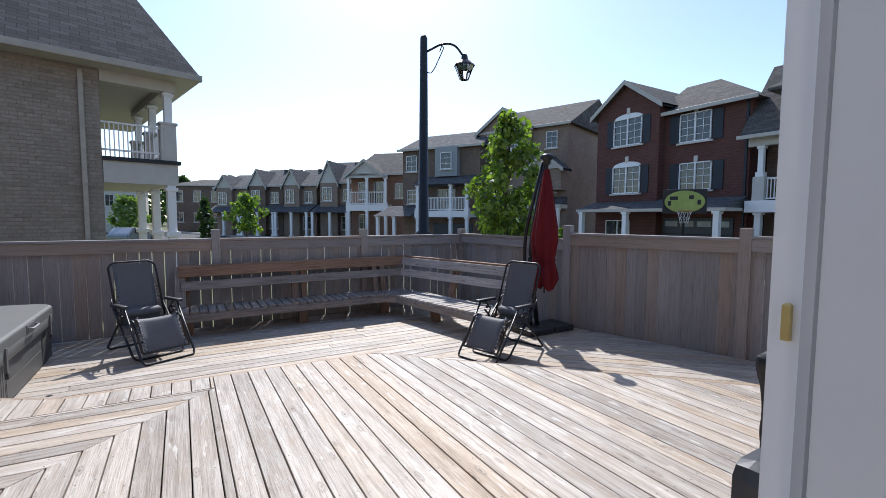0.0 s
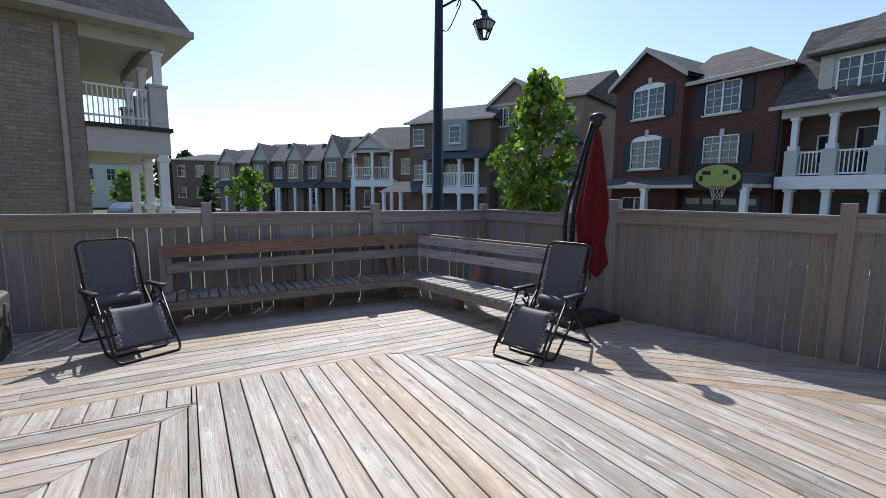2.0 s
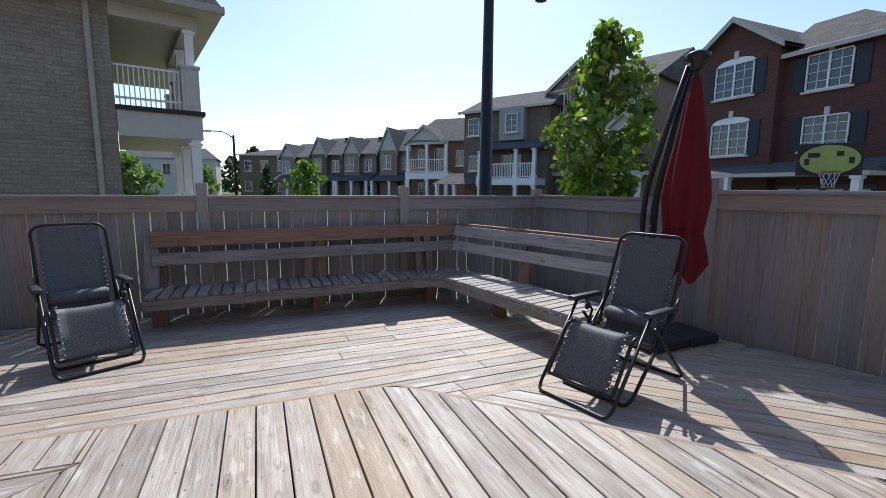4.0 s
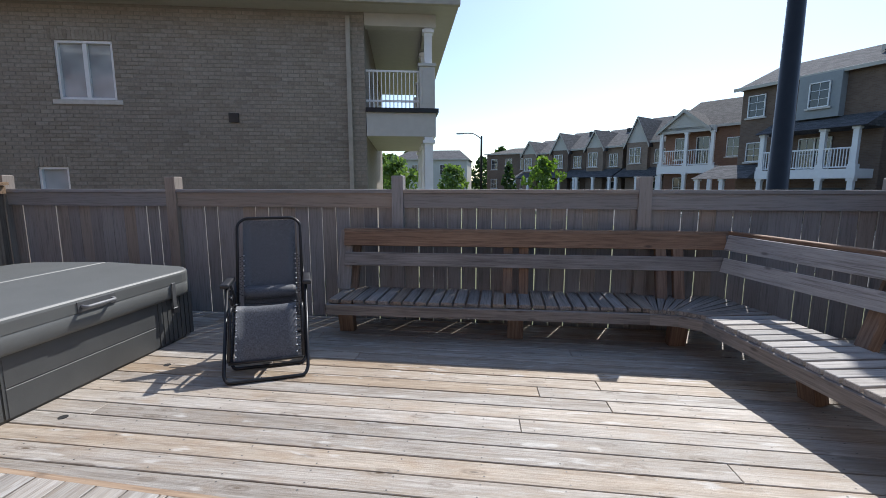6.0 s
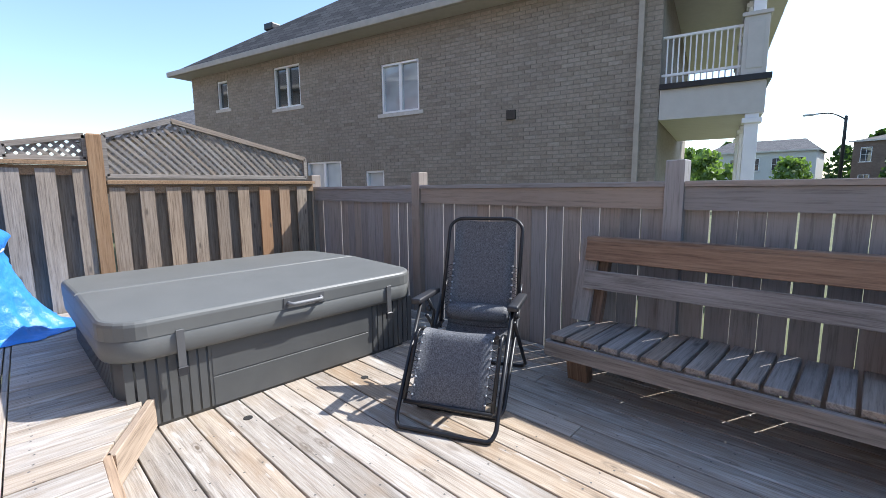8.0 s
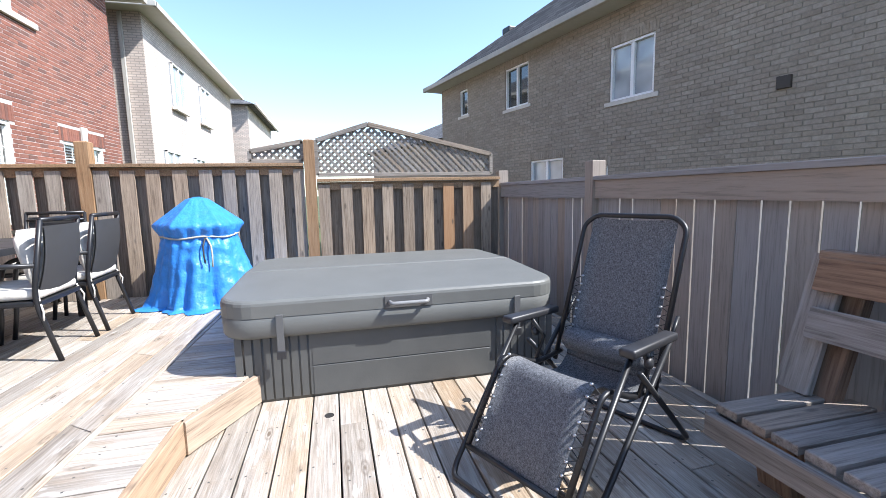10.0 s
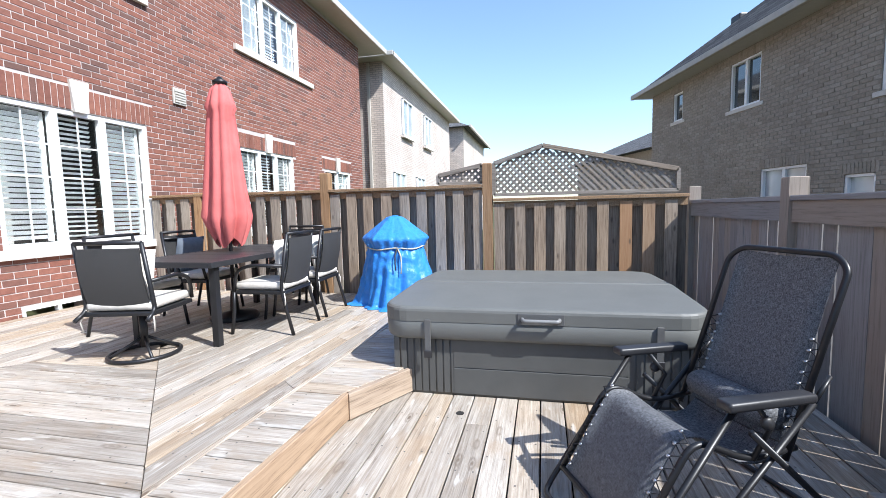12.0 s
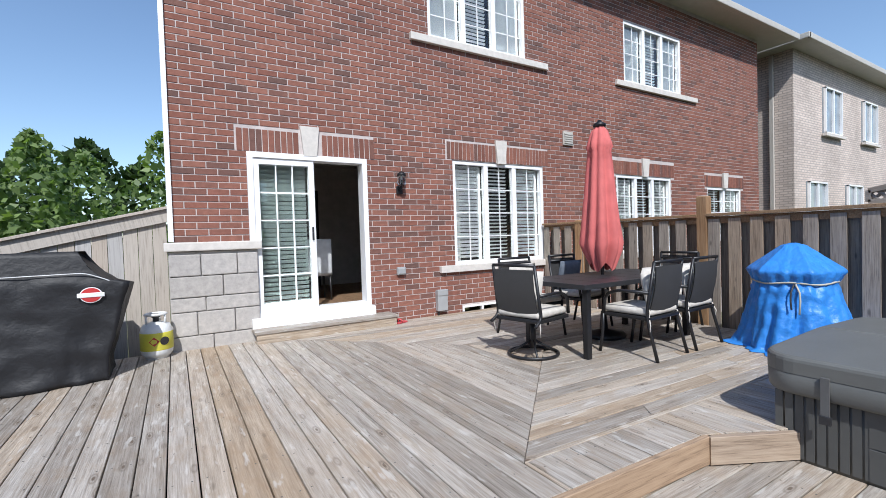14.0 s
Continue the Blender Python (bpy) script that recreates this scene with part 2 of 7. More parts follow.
def pane_mat(name, col, rough=0.06):
    """Window glass with an unlit room or drawn blind close behind it."""
    m, t, b = nodes_of(name)
    v = mapped(t, (1, 1, 1))
    n = noise_tex(t, v, 1.3, 2)
    t.links.new(ramp(t, n, [(0.35, tuple(c * 0.75 for c in col)), (0.65, tuple(c * 1.2 for c in col))]), b.inputs["Base Color"])
    b.inputs["Roughness"].default_value = rough
    b.inputs["Coat Weight"].default_value = 1.0
    b.inputs["Coat Roughness"].default_value = 0.03
    return m


def leaf_mat(name, a, bcol):
    m, t, b = nodes_of(name)
    g = t.nodes.new("ShaderNodeNewGeometry")
    c = ramp(t, g.outputs["Random Per Island"], [(0.0, a), (1.0, bcol)])
    t.links.new(c, b.inputs["Base Color"])
    b.inputs["Roughness"].default_value = 0.55
    tr = t.nodes.new("ShaderNodeBsdfTranslucent")
    t.links.new(mix(t, 1.0, c, (1.3, 1.5, 0.5), "MULTIPLY"), tr.inputs[0])
    ms = t.nodes.new("ShaderNodeMixShader")
    ms.inputs[0].default_value = 0.4
    out = [n for n in t.nodes if n.type == "OUTPUT_MATERIAL"][0]
    t.links.new(b.outputs[0], ms.inputs[1])
    t.links.new(tr.outputs[0], ms.inputs[2])
    t.links.new(ms.outputs[0], out.inputs[0])
    return m


DECK_X = deck_timber("weathered_deck_wood")
RISER = timber("riser_wood", (0.24, 0.175, 0.125), (0.37, 0.285, 0.21), (0.48, 0.385, 0.295), "x")
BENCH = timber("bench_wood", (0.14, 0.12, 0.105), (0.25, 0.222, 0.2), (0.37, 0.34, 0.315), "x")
# paler grey version of the bench timber, for the wing along the right
BENCH_GREY = timber("bench_wood_pale_grey", (0.24, 0.22, 0.2), (0.4, 0.375, 0.35), (0.54, 0.515, 0.49), "x")
BENCH_RED = timber("bench_wood_red", (0.13, 0.08, 0.055), (0.23, 0.15, 0.102), (0.33, 0.235, 0.168), "x")
CEDAR = timber("cedar_fence_wood", (0.17, 0.12, 0.085), (0.31, 0.24, 0.175), (0.45, 0.365, 0.285), "z", tint=(0.38, 0.19, 0.08))
CEDAR_GREY = timber("cedar_fence_wood_silvered", (0.17, 0.14, 0.115), (0.3, 0.255, 0.21), (0.43, 0.38, 0.325), "z")
# same cedar, darkened to paint in the shade on the recessed rear boards
CEDAR_SHADED = timber("cedar_rear_wood_shaded", (0.12, 0.095, 0.075), (0.22, 0.175, 0.135), (0.33, 0.275, 0.22), "z")
CEDAR_X = timber("cedar_rail_wood", (0.17, 0.1, 0.05), (0.28, 0.18, 0.1), (0.38, 0.26, 0.16), "x")
POST_WOOD = timber("cedar_post_wood", (0.22, 0.12, 0.055), (0.34, 0.2, 0.1), (0.43, 0.29, 0.17), "z")
FENCE = timber("taupe_stained_wood", (0.25, 0.236, 0.23), (0.31, 0.294, 0.288), (0.355, 0.338, 0.332), "z", knots=False)
FENCE_X = timber("taupe_stained_rail", (0.25, 0.236, 0.23), (0.31, 0.294, 0.288), (0.355, 0.338, 0.332), "x", knots=False)
RED_BRICK = brick_piece("red_brick", [(0.2, 0.088, 0.066), (0.285, 0.122, 0.087), (0.24, 0.107, 0.08), (0.3, 0.138, 0.1), (0.255, 0.115, 0.085), (0.15, 0.088, 0.074), (0.285, 0.128, 0.094)])
MORTAR = plain("grey_pink_mortar", (0.52, 0.46, 0.435), 0.95, vary=0.15, bumps=0.4)
TAUPE_BRICK = brick_piece("taupe_brick", [(0.31, 0.275, 0.225), (0.37, 0.33, 0.275), (0.34, 0.3, 0.25), (0.395, 0.355, 0.3), (0.29, 0.255, 0.21)])
TAUPE_MORTAR = plain("taupe_mortar", (0.25, 0.222, 0.187), 0.95, vary=0.15, bumps=0.4)
STONE = brick_piece("grey_stone_block", [(0.42, 0.4, 0.37), (0.5, 0.48, 0.45), (0.46, 0.44, 0.41), (0.54, 0.52, 0.49)])
SILL = plain("limestone_sill", (0.62, 0.58, 0.53), 0.85, vary=0.1, scale=12, bumps=0.35)
WHITE = plain("white_vinyl", (0.85, 0.85, 0.85), 0.35, vary=0.03, bumps=0.04)
TRIM = plain("beige_trim", (0.5, 0.47, 0.42), 0.5, vary=0.05, bumps=0.05)
SHINGLE = shingle_mat("grey_shingles", (0.085, 0.085, 0.09), (0.15, 0.15, 0.155))
SHINGLE_B = shingle_mat("brown_grey_shingles", (0.085, 0.08, 0.077), (0.145, 0.137, 0.13))
BLACK = plain("black_steel", (0.018, 0.018, 0.02), 0.38, 0.2, vary=0.2, bumps=0.05)
BLACK_PL = plain("black_plastic", (0.025, 0.025, 0.028), 0.45, vary=0.2, bumps=0.1)
SLING = weave_mat("charcoal_sling_fabric", (0.024, 0.025, 0.029), (0.22, 0.225, 0.24), (430, 75, 75))
COVER = plain("grey_vinyl_cover", (0.132, 0.134, 0.126), 0.5, vary=0.08, scale=3, fine=140, bumps=0.25)
CABINET = plain("grey_tub_panel", (0.085, 0.086, 0.083), 0.55, vary=0.08, bumps=0.1)
# near-black that paints in the shade of unlit rooms, gaps, holes and grooves
SHADE_BLACK = plain("near_black_shade", (0.02, 0.019, 0.018), 0.8)
PANE_DK = pane_mat("dark_window_glass", (0.03, 0.035, 0.04))
PANE_SKY = pane_mat("pale_curtained_glass", (0.3, 0.34, 0.37))
GLASS = glass_mat("clear_glass")


# ---- building blocks ----
def finish(name, verts, faces, mat, parent=None, label="", uv=False, smooth=False, place=None):
    me = bpy.data.meshes.new(name)
    me.from_pydata([tuple(v) for v in verts], [], faces)
    me.update()
    me.materials.append(mat)
    if smooth:
        me.polygons.foreach_set("use_smooth", [True] * len(me.polygons))
    if uv:
        lay = me.uv_layers.new(name="UVMap")
        for poly in me.polygons:
            n = poly.normal
            side = Vector((0, 0, 1)).cross(n)
            side = side.normalized() if side.length > 1e-4 else Vector((1, 0, 0))
            up = n.cross(side)
            for li in poly.loop_indices:
                co = me.vertices[me.loops[li].vertex_index].co
                lay.data[li].uv = (co.dot(side), co.dot(up))
    ob = new(name, me)
    if parent:
        ob.parent = parent
    if place is not None:
        ob.matrix_basis = place
    if label:
        ob["label"] = label
    return ob


def part(name, bm, mat, parent=None, label="", smooth=False, place=None):
    me = bpy.data.meshes.new(name)
    bm.to_mesh(me)
    bm.free()
    me.materials.append(mat)
    if smooth:
        me.polygons.foreach_set("use_smooth", [True] * len(me.polygons))
    ob = new(name, me)
    if parent:
        ob.parent = parent
    if place is not None:
        ob.matrix_basis = place
    if label:
        ob["label"] = label
    return ob


def thing(name, label, category, place=None, group="", kind=""):
    ob = new(name)
    ob.empty_display_size = 0.1
    if place is not None:
        ob.matrix_basis = place
    return tagged(ob, label, category, group, kind)


def chamfer(lo, hi, c):
    """Vertices and faces of a box with chamfered long edges on top."""
    x0, y0, z0 = lo
    x1, y1, z1 = hi
    v = [(x0, y0, z0), (x1, y0, z0), (x1, y1, z0), (x0, y1, z0),
         (x0, y0, z1 - c), (x1, y0, z1 - c), (x1, y1, z1 - c), (x0, y1, z1 - c),
         (x0 + c, y0 + c, z1), (x1 - c, y0 + c, z1), (x1 - c, y1 - c, z1), (x0 + c, y1 - c, z1)]
    f = [(0, 3, 2, 1), (0, 1, 5, 4), (1, 2, 6, 5), (2, 3, 7, 6), (3, 0, 4, 7),
         (4, 5, 9, 8), (5, 6, 10, 9), (6, 7, 11, 10), (7, 4, 8, 11), (8, 9, 10, 11)]
    return v, f


def box(name, lo, hi, mat, parent=None, label="", c=0.004, place=None):
    v, f = chamfer(lo, hi, min(c, *(abs(h - l) * 0.3 for l, h in zip(lo, hi))))
    return finish(name, v, f, mat, parent, label, place=place)


def bbox(bm, lo, hi, bevel=0.0, m=None):
    r = bmesh.ops.create_cube(bm, size=1.0)
    vs = r["verts"]
    for v in vs:
        v.co = Vector(tuple(l + (c + 0.5) * (h - l) for c, l, h in zip(v.co, lo, hi)))
    if bevel > 0:
        es = list({e for v in vs for e in v.link_edges})
        out = bmesh.ops.bevel(bm, geom=es, offset=bevel, segments=2, affect="EDGES", profile=0.6)
        vs = list({v for f in out["faces"] for v in f.verts} | {v for v in vs if v.is_valid})
    if m is not None:
        bmesh.ops.transform(bm, matrix=m, verts=[v for v in vs if v.is_valid])
    return bm


def rbox(name, lo, hi, mat, parent=None, label="", bevel=0.01, place=None, smooth=False):
    bm = bmesh.new()
    bbox(bm, lo, hi, bevel)
    return part(name, bm, mat, parent, label, smooth, place)


def tube(name, pts, r, mat, parent=None, label="", sides=10, closed=False, place=None, r_end=None):
    """A round bar along points."""
    pts = [Vector(p) for p in pts]
    n = len(pts)
    verts, faces = [], []
    up = None
    for i, p in enumerate(pts):
        a = pts[(i - 1) % n] if (closed or i > 0) else p
        b = pts[(i + 1) % n] if (closed or i < n - 1) else p
        d = (b - a).normalized()
        if up is None:
            up = d.orthogonal().normalized()
        up = (up - d * up.dot(d))
        up = up.normalized() if up.length > 1e-5 else d.orthogonal().normalized()
        s = d.cross(up)
        rr = r if r_end is None else r + (r_end - r) * i / (n - 1)
        for k in range(sides):
            an = 2 * math.pi * k / sides
            verts.append(p + up * math.cos(an) * rr + s * math.sin(an) * rr)
    loops = n if closed else n - 1
    for i in range(loops):
        j = (i + 1) % n
        for k in range(sides):
            l = (k + 1) % sides
            faces.append((i * sides + k, i * sides + l, j * sides + l, j * sides + k))
    if not closed:
        faces.append(tuple(reversed(range(sides))))
        faces.append(tuple((n - 1) * sides + k for k in range(sides)))
    return finish(name, verts, faces, mat, parent, label, smooth=True, place=place)


def rounded(pts, r, seg=5):
    """A polyline with its inner corners rounded."""
    pts = [Vector(p) for p in pts]
    out = [pts[0]]
    for a, b, c in zip(pts, pts[1:], pts[2:]):
        d1, d2 = (a - b), (c - b)
        k = min(r, d1.length * 0.45, d2.length * 0.45)
        p, q = b + d1.normalized() * k, b + d2.normalized() * k
        for i in range(seg + 1):
            s = i / seg
            out.append(p * (1 - s) ** 2 + b * 2 * s * (1 - s) + q * s * s)
    out.append(pts[-1])
    return out


def lathe(name, prof, mat, parent=None, label="", sides=24, place=None, smooth=True):
    verts = [(r * math.cos(2 * math.pi * k / sides), r * math.sin(2 * math.pi * k / sides), z) for r, z in prof for k in range(sides)]
    faces = [(i * sides + k, i * sides + (k + 1) % sides, (i + 1) * sides + (k + 1) % sides, (i + 1) * sides + k) for i in range(len(prof) - 1) for k in range(sides)]
    faces.append(tuple(reversed(range(sides))))
    faces.append(tuple((len(prof) - 1) * sides + k for k in range(sides)))
    return finish(name, verts, faces, mat, parent, label, smooth=smooth, place=place)


def frame_m(origin, x_dir, z=0.0):
    """Pose with its x axis along x_dir on the ground plane."""
    a = math.atan2(x_dir[1], x_dir[0])
    return Matrix.Translation((origin[0], origin[1], z)) @ Matrix.Rotation(a, 4, "Z")


# ---- setting: ground ----
GROUND = plain("dry_lawn", (0.09, 0.1, 0.04), 0.95, vary=0.4, scale=0.8, bumps=0.3)
ASPHALT = plain("street_asphalt", (0.055, 0.055, 0.057), 0.9, vary=0.2, scale=0.6, bumps=0.3)
CONCRETE = plain("concrete_kerb", (0.34, 0.33, 0.31), 0.9, vary=0.12, bumps=0.3)
GZ = -0.75
tagged(finish("ground", [(-900, -900, GZ), (900, -900, GZ), (900, 900, GZ), (-900, 900, GZ)], [(0, 1, 2, 3)], GROUND), "dry mown lawn that reaches the horizon", "ground", kind="structure")
ROAD = [(13.5, -60), (13.0, 20), (8.5, 40), (-6.0, 78), (-40, 130)]


def ribbon(name, line, w0, w1, z, mat, label, thick=0.0):
    vs, fs = [], []
    for i, p in enumerate(line):
        a = Vector(line[max(0, i - 1)])
        b = Vector(line[min(len(line) - 1, i + 1)])
        d = (b - a).normalized()
        n = Vector((d.y, -d.x))
        for w in (w0, w1):
            vs.append((p[0] + n.x * w, p[1] + n.y * w, z))
            vs.append((p[0] + n.x * w, p[1] + n.y * w, z - 0.2))
    for i in range(len(line) - 1):
        a, b = i * 4, i * 4 + 4
        fs += [(a, b, b + 2, a + 2), (a, a + 1, b + 1, b), (a + 2, b + 2, b + 3, a + 3)]
    return tagged(finish(name, vs, fs, mat), label, name, kind="structure")


ribbon("road", ROAD, -3.6, 3.6, GZ + 0.02, ASPHALT, "grey asphalt residential street that bends away")
ribbon("pavement", ROAD, 4.6, 6.0, GZ + 0.14, CONCRETE, "pale concrete pavement beside the far kerb")
ribbon("kerb", ROAD, 3.6, 3.8, GZ + 0.14, CONCRETE, "low concrete kerb along the street")

# ---- setting: decks ----
UP = 0.18
LOW_Y = 4.47
TIP_X = 2.11
SKEW = 0.04
rng = random.Random(4)


def xline(a, b, y):
    return a[0] + (b[0] - a[0]) * (y - a[1]) / (b[1] - a[1])


POST_C, POST_D, POST_E, POST_F = (5.25, 7.54), (5.5, 4.88), (6.12, 2.65), (6.85, 0.0)


def fence_x(y):
    if y > POST_D[1]:
        return xline(POST_C, POST_D, y)
    if y > POST_E[1]:
        return xline(POST_D, POST_E, y)
    return xline(POST_E, POST_F, y)


def plank(parent, pts, ang, ztop, mat, thick=0.032, name="plank", c=0.003):
    """A board from its outline on the plan, with a softened top edge; its own x axis runs along the grain."""
    o = Vector((sum(p[0] for p in pts) / len(pts), sum(p[1] for p in pts) / len(pts)))
    ca, sa = math.cos(-ang), math.sin(-ang)
    loc = [((p[0] - o.x) * ca - (p[1] - o.y) * sa, (p[0] - o.x) * sa + (p[1] - o.y) * ca) for p in pts]
    area = sum(a[0] * b[1] - b[0] * a[1] for a, b in zip(loc, loc[1:] + loc[:1]))
    if area < 0:
        loc.reverse()
    n = len(loc)
    if abs(area) < 0.002:
        return None
    # shrink across the board only
    inner = [Vector((p[0] * (1 - c / max(0.05, abs(p[0]) + 0.05)), p[1] * (1 - min(0.3, c / max(0.01, abs(p[1])))))) for p in loc]
    verts = [(p[0], p[1], -thick) for p in loc] + [(p[0], p[1], -c) for p in loc] + [(p.x, p.y, 0) for p in inner]
    faces = [tuple(reversed(range(n)))]
    for k in range(2):
        for i in range(n):
            j = (i + 1) % n
            faces.append((k * n + i, k * n + j, (k + 1) * n + j, (k + 1) * n + i))
    faces.append(tuple(range(2 * n, 3 * n)))
    return finish(name, verts, faces, mat, parent, place=Matrix.Translation((o.x, o.y, ztop)) @ Matrix.Rotation(ang, 4, "Z"))


NAIL = plain("galvanised_screw", (0.16, 0.15, 0.14), 0.5, 0.6)
BOARD, GAP = 0.141, 0.008


def strips(parent, s0, s1, lo, hi, to_xy, ang, z, joint=3.6):
    """Boards side by side from s0 to s1; lo and hi give the ends of each edge; long runs get butt joints."""
    s, i = s0, 0
    while s < s1 - 0.02:
        e = min(s + BOARD, s1)
        a0, a1, b0, b1 = lo(s), lo(e), hi(s), hi(e)
        if max(b0 - a0, b1 - a1) > 0.03:
            b0, b1 = max(b0, a0), max(b1, a1)
            cuts = [0.0]
            length = max(b0 - a0, b1 - a1)
            if length > joint:
                first = rng.uniform(0.25, 0.75)
                cuts.append(first)
            cuts.append(1.0)
            for c0, c1 in zip(cuts, cuts[1:]):
                g0 = 0.002 if c0 > 0 else 0.0
                g1 = 0.002 if c1 < 1 else 0.0
                mid = lambda a, b, c: a + (b - a) * c
                jitter = rng.uniform(-0.0012, 0.0012)
                pts = [to_xy(s, mid(a0, b0, c0) + g0), to_xy(e, mid(a1, b1, c0) + g0), to_xy(e, mid(a1, b1, c1) - g1), to_xy(s, mid(a0, b0, c1) - g1)]
                plank(parent, pts, ang, z + jitter, DECK_X)
        s += BOARD + GAP
        i += 1


upper = tagged(new("floor_upper_deck"), "upper deck of weathered silver-brown softwood boards with mitred corners", "deck", kind="structure")
lower = tagged(new("floor_lower_deck"), "lower deck of weathered wooden boards, one step down", "deck", kind="structure")


APEX_Y = 4.23 - 1.845 / 1.055


def low_edge(x):
    """The front edge of the upper deck, which runs a little askew to the house."""
    return LOW_Y - (x - TIP_X) * SKEW


def border(x):
    return low_edge(x) - 0.305


def a_lo(x):
    if x < -1.3:
        return 9.0
    return APEX_Y - (x + 1.3) if x < 1.2 else 0.02


def a_hi(x):
    if x < 0.54:
        return APEX_Y + (x + 1.3) / 1.055
    return low_edge(x) if x < TIP_X else LOW_Y - (x - TIP_X)


strips(upper, -1.3, 0.536, lambda x: max(0.02, a_lo(x)), a_hi, lambda s, u: (s, u), math.pi / 2, UP, 5.5)
strips(upper, 0.543, 6.2, lambda x: max(0.02, a_lo(x)), a_hi, lambda s, u: (s, u), math.pi / 2, UP, 5.5)


def v_end(s):
    """Where a board along the house ends at the mitre, given its height at the tip of the V."""
    k = SKEW * min(1.0, s / 3.0)
    if s > APEX_Y + 0.07:
        return 0.545 - (4.23 - s) * 1.055 / (1 + 1.055 * k)
    return (APEX_Y - 1.3 - s - 0.545 * k) / (1 - k)


strips(upper, 0.02, border(0.545) - 0.006, lambda y: -3.68, lambda y: v_end(y) - 0.006, lambda s, u: (u, s - (u - 0.545) * SKEW * min(1.0, s / 3.0)), -math.atan(SKEW), UP, 3.0)


def border_hi(x):
    if x > -0.57:
        return low_edge(x)
    return min(4.84, low_edge(-0.57) + (-0.57 - x) * 0.55)


strips(upper, -3.66, 0.536, border, border_hi, lambda s, u: (s, u), math.pi / 2, UP)
strips(lower, 4.44, 7.47, lambda y: -3.68 if y > 4.86 else -1.2, lambda y: fence_x(y) - 0.08, lambda s, u: (u, s), 0.0, 0.0, 3.0)
R2 = math.sqrt(2)


def t_lo(v):
    return (v * R2 - 2 * 4.44) / R2


def t_hi(v):
    k = v * R2
    y = (k - 5.5 - 0.278 * 4.88) / 0.722
    y = max(y, 0.1)
    return (k - 2 * y) / R2 - 0.1


strips(lower, (LOW_Y + TIP_X) / R2 + 0.03, 7.0, t_lo, t_hi, lambda v, u: ((u + v) / R2, (v - u) / R2), -math.pi / 4, 0.0, 3.0)


for a, b in (((-0.57, low_edge(-0.57) + 0.015), (-1.06, 4.85)), ((TIP_X, LOW_Y), (-0.59, low_edge(-0.59))), ((6.2, LOW_Y - (6.2 - TIP_X)), (TIP_X, LOW_Y))):
    d = Vector((b[0] - a[0], b[1] - a[1]))
    r = finish("step_riser", *chamfer((0, -0.036, 0.012), (d.length, 0.002, UP - 0.003), 0.004), RISER, upper, "orange-brown board on the face of the step", place=frame_m(a, d))
# screw heads in pairs over the joists
sv, sf = [], []
for o in list(upper.children) + list(lower.children):
    if not o.name.startswith("plank"):
        continue
    xs = [v.co.x for v in o.data.vertices]
    ys = [v.co.y for v in o.data.vertices]
    if max(ys) - min(ys) < 0.12:
        continue
    mw = o.matrix_basis
    x = min(xs) + 0.09
    while x < max(xs) - 0.06:
        for y in (-0.045, 0.045):
            c = mw @ Vector((x + rng.uniform(-0.012, 0.012), y + rng.uniform(-0.006, 0.006), 0.0012))
            k = len(sv)
            sv += [(c.x + 0.0055 * math.cos(a * math.pi / 3), c.y + 0.0055 * math.sin(a * math.pi / 3), c.z) for a in range(6)]
            sf.append(tuple(range(k, k + 6)))
        x += 0.41
screws = finish("deck_screws", sv, sf, NAIL)
tagged(screws, "small dark screw heads in the deck boards", "screws", kind="stuff")
# near-black sheet that paints the shade seen through the board gaps
tagged(box("deck_underside", (-3.85, -0.1, -0.5), (6.6, 7.5, -0.42), SHADE_BLACK), "near-black sheet for the shade under the deck boards", "ground", kind="structure")


# ---- setting: fences ----
def panel_fence(name, label, a, b, top, parent_posts, slit=0.009):
    """A stained board panel between two posts: cap, deep top rail, vertical boards with slits between."""
    root = tagged(new(name), label, "fence", kind="structure")
    d = Vector((b[0] - a[0], b[1] - a[1]))
    n = d.length
    root.matrix_basis = frame_m(a, d)
    lo, hi = 0.06, n - 0.06
    finish("cap_rail", *chamfer((lo, -0.062, top - 0.035), (hi, 0.062, top), 0.004), FENCE_X, root)
    finish("top_rail", *chamfer((lo, -0.045, top - 0.185), (hi, -0.008, top - 0.035), 0.004), FENCE_X, root)
    finish("bottom_rail", *chamfer((lo, 0.02, -0.25), (hi, 0.06, -0.12), 0.004), FENCE_X, root)
    u = lo
    i = 0
    while u < hi - 0.03:
        w = min(rng.choice((0.138, 0.14, 0.142, 0.139)), hi - u)
        dy = rng.uniform(-0.002, 0.002)
        finish("board", *chamfer((u, -0.004 + dy, -0.35), (u + w, 0.008 + dy, top - 0.038), 0.003), FENCE, root)
        u += w + (slit * rng.uniform(0.75, 1.05) if rng.random() < 0.5 else 0.003)
        i += 1
    return root


BACK_Y = 7.54
posts = [(-3.87, BACK_Y, 1.5), (-1.727, BACK_Y, 1.475), (0.775, BACK_Y, 1.48), (3.145, BACK_Y, 1.465), (5.25, BACK_Y, 1.45)]
fences = []
for i, (a, b) in enumerate(zip(posts, posts[1:])):
    f = panel_fence("fence_back_%d" % (i + 1), "taupe-stained vertical board fence panel with a capped rail", (a[0], a[1]), (b[0], b[1]), 1.343, None, 0.0135)
    fences.append(f)


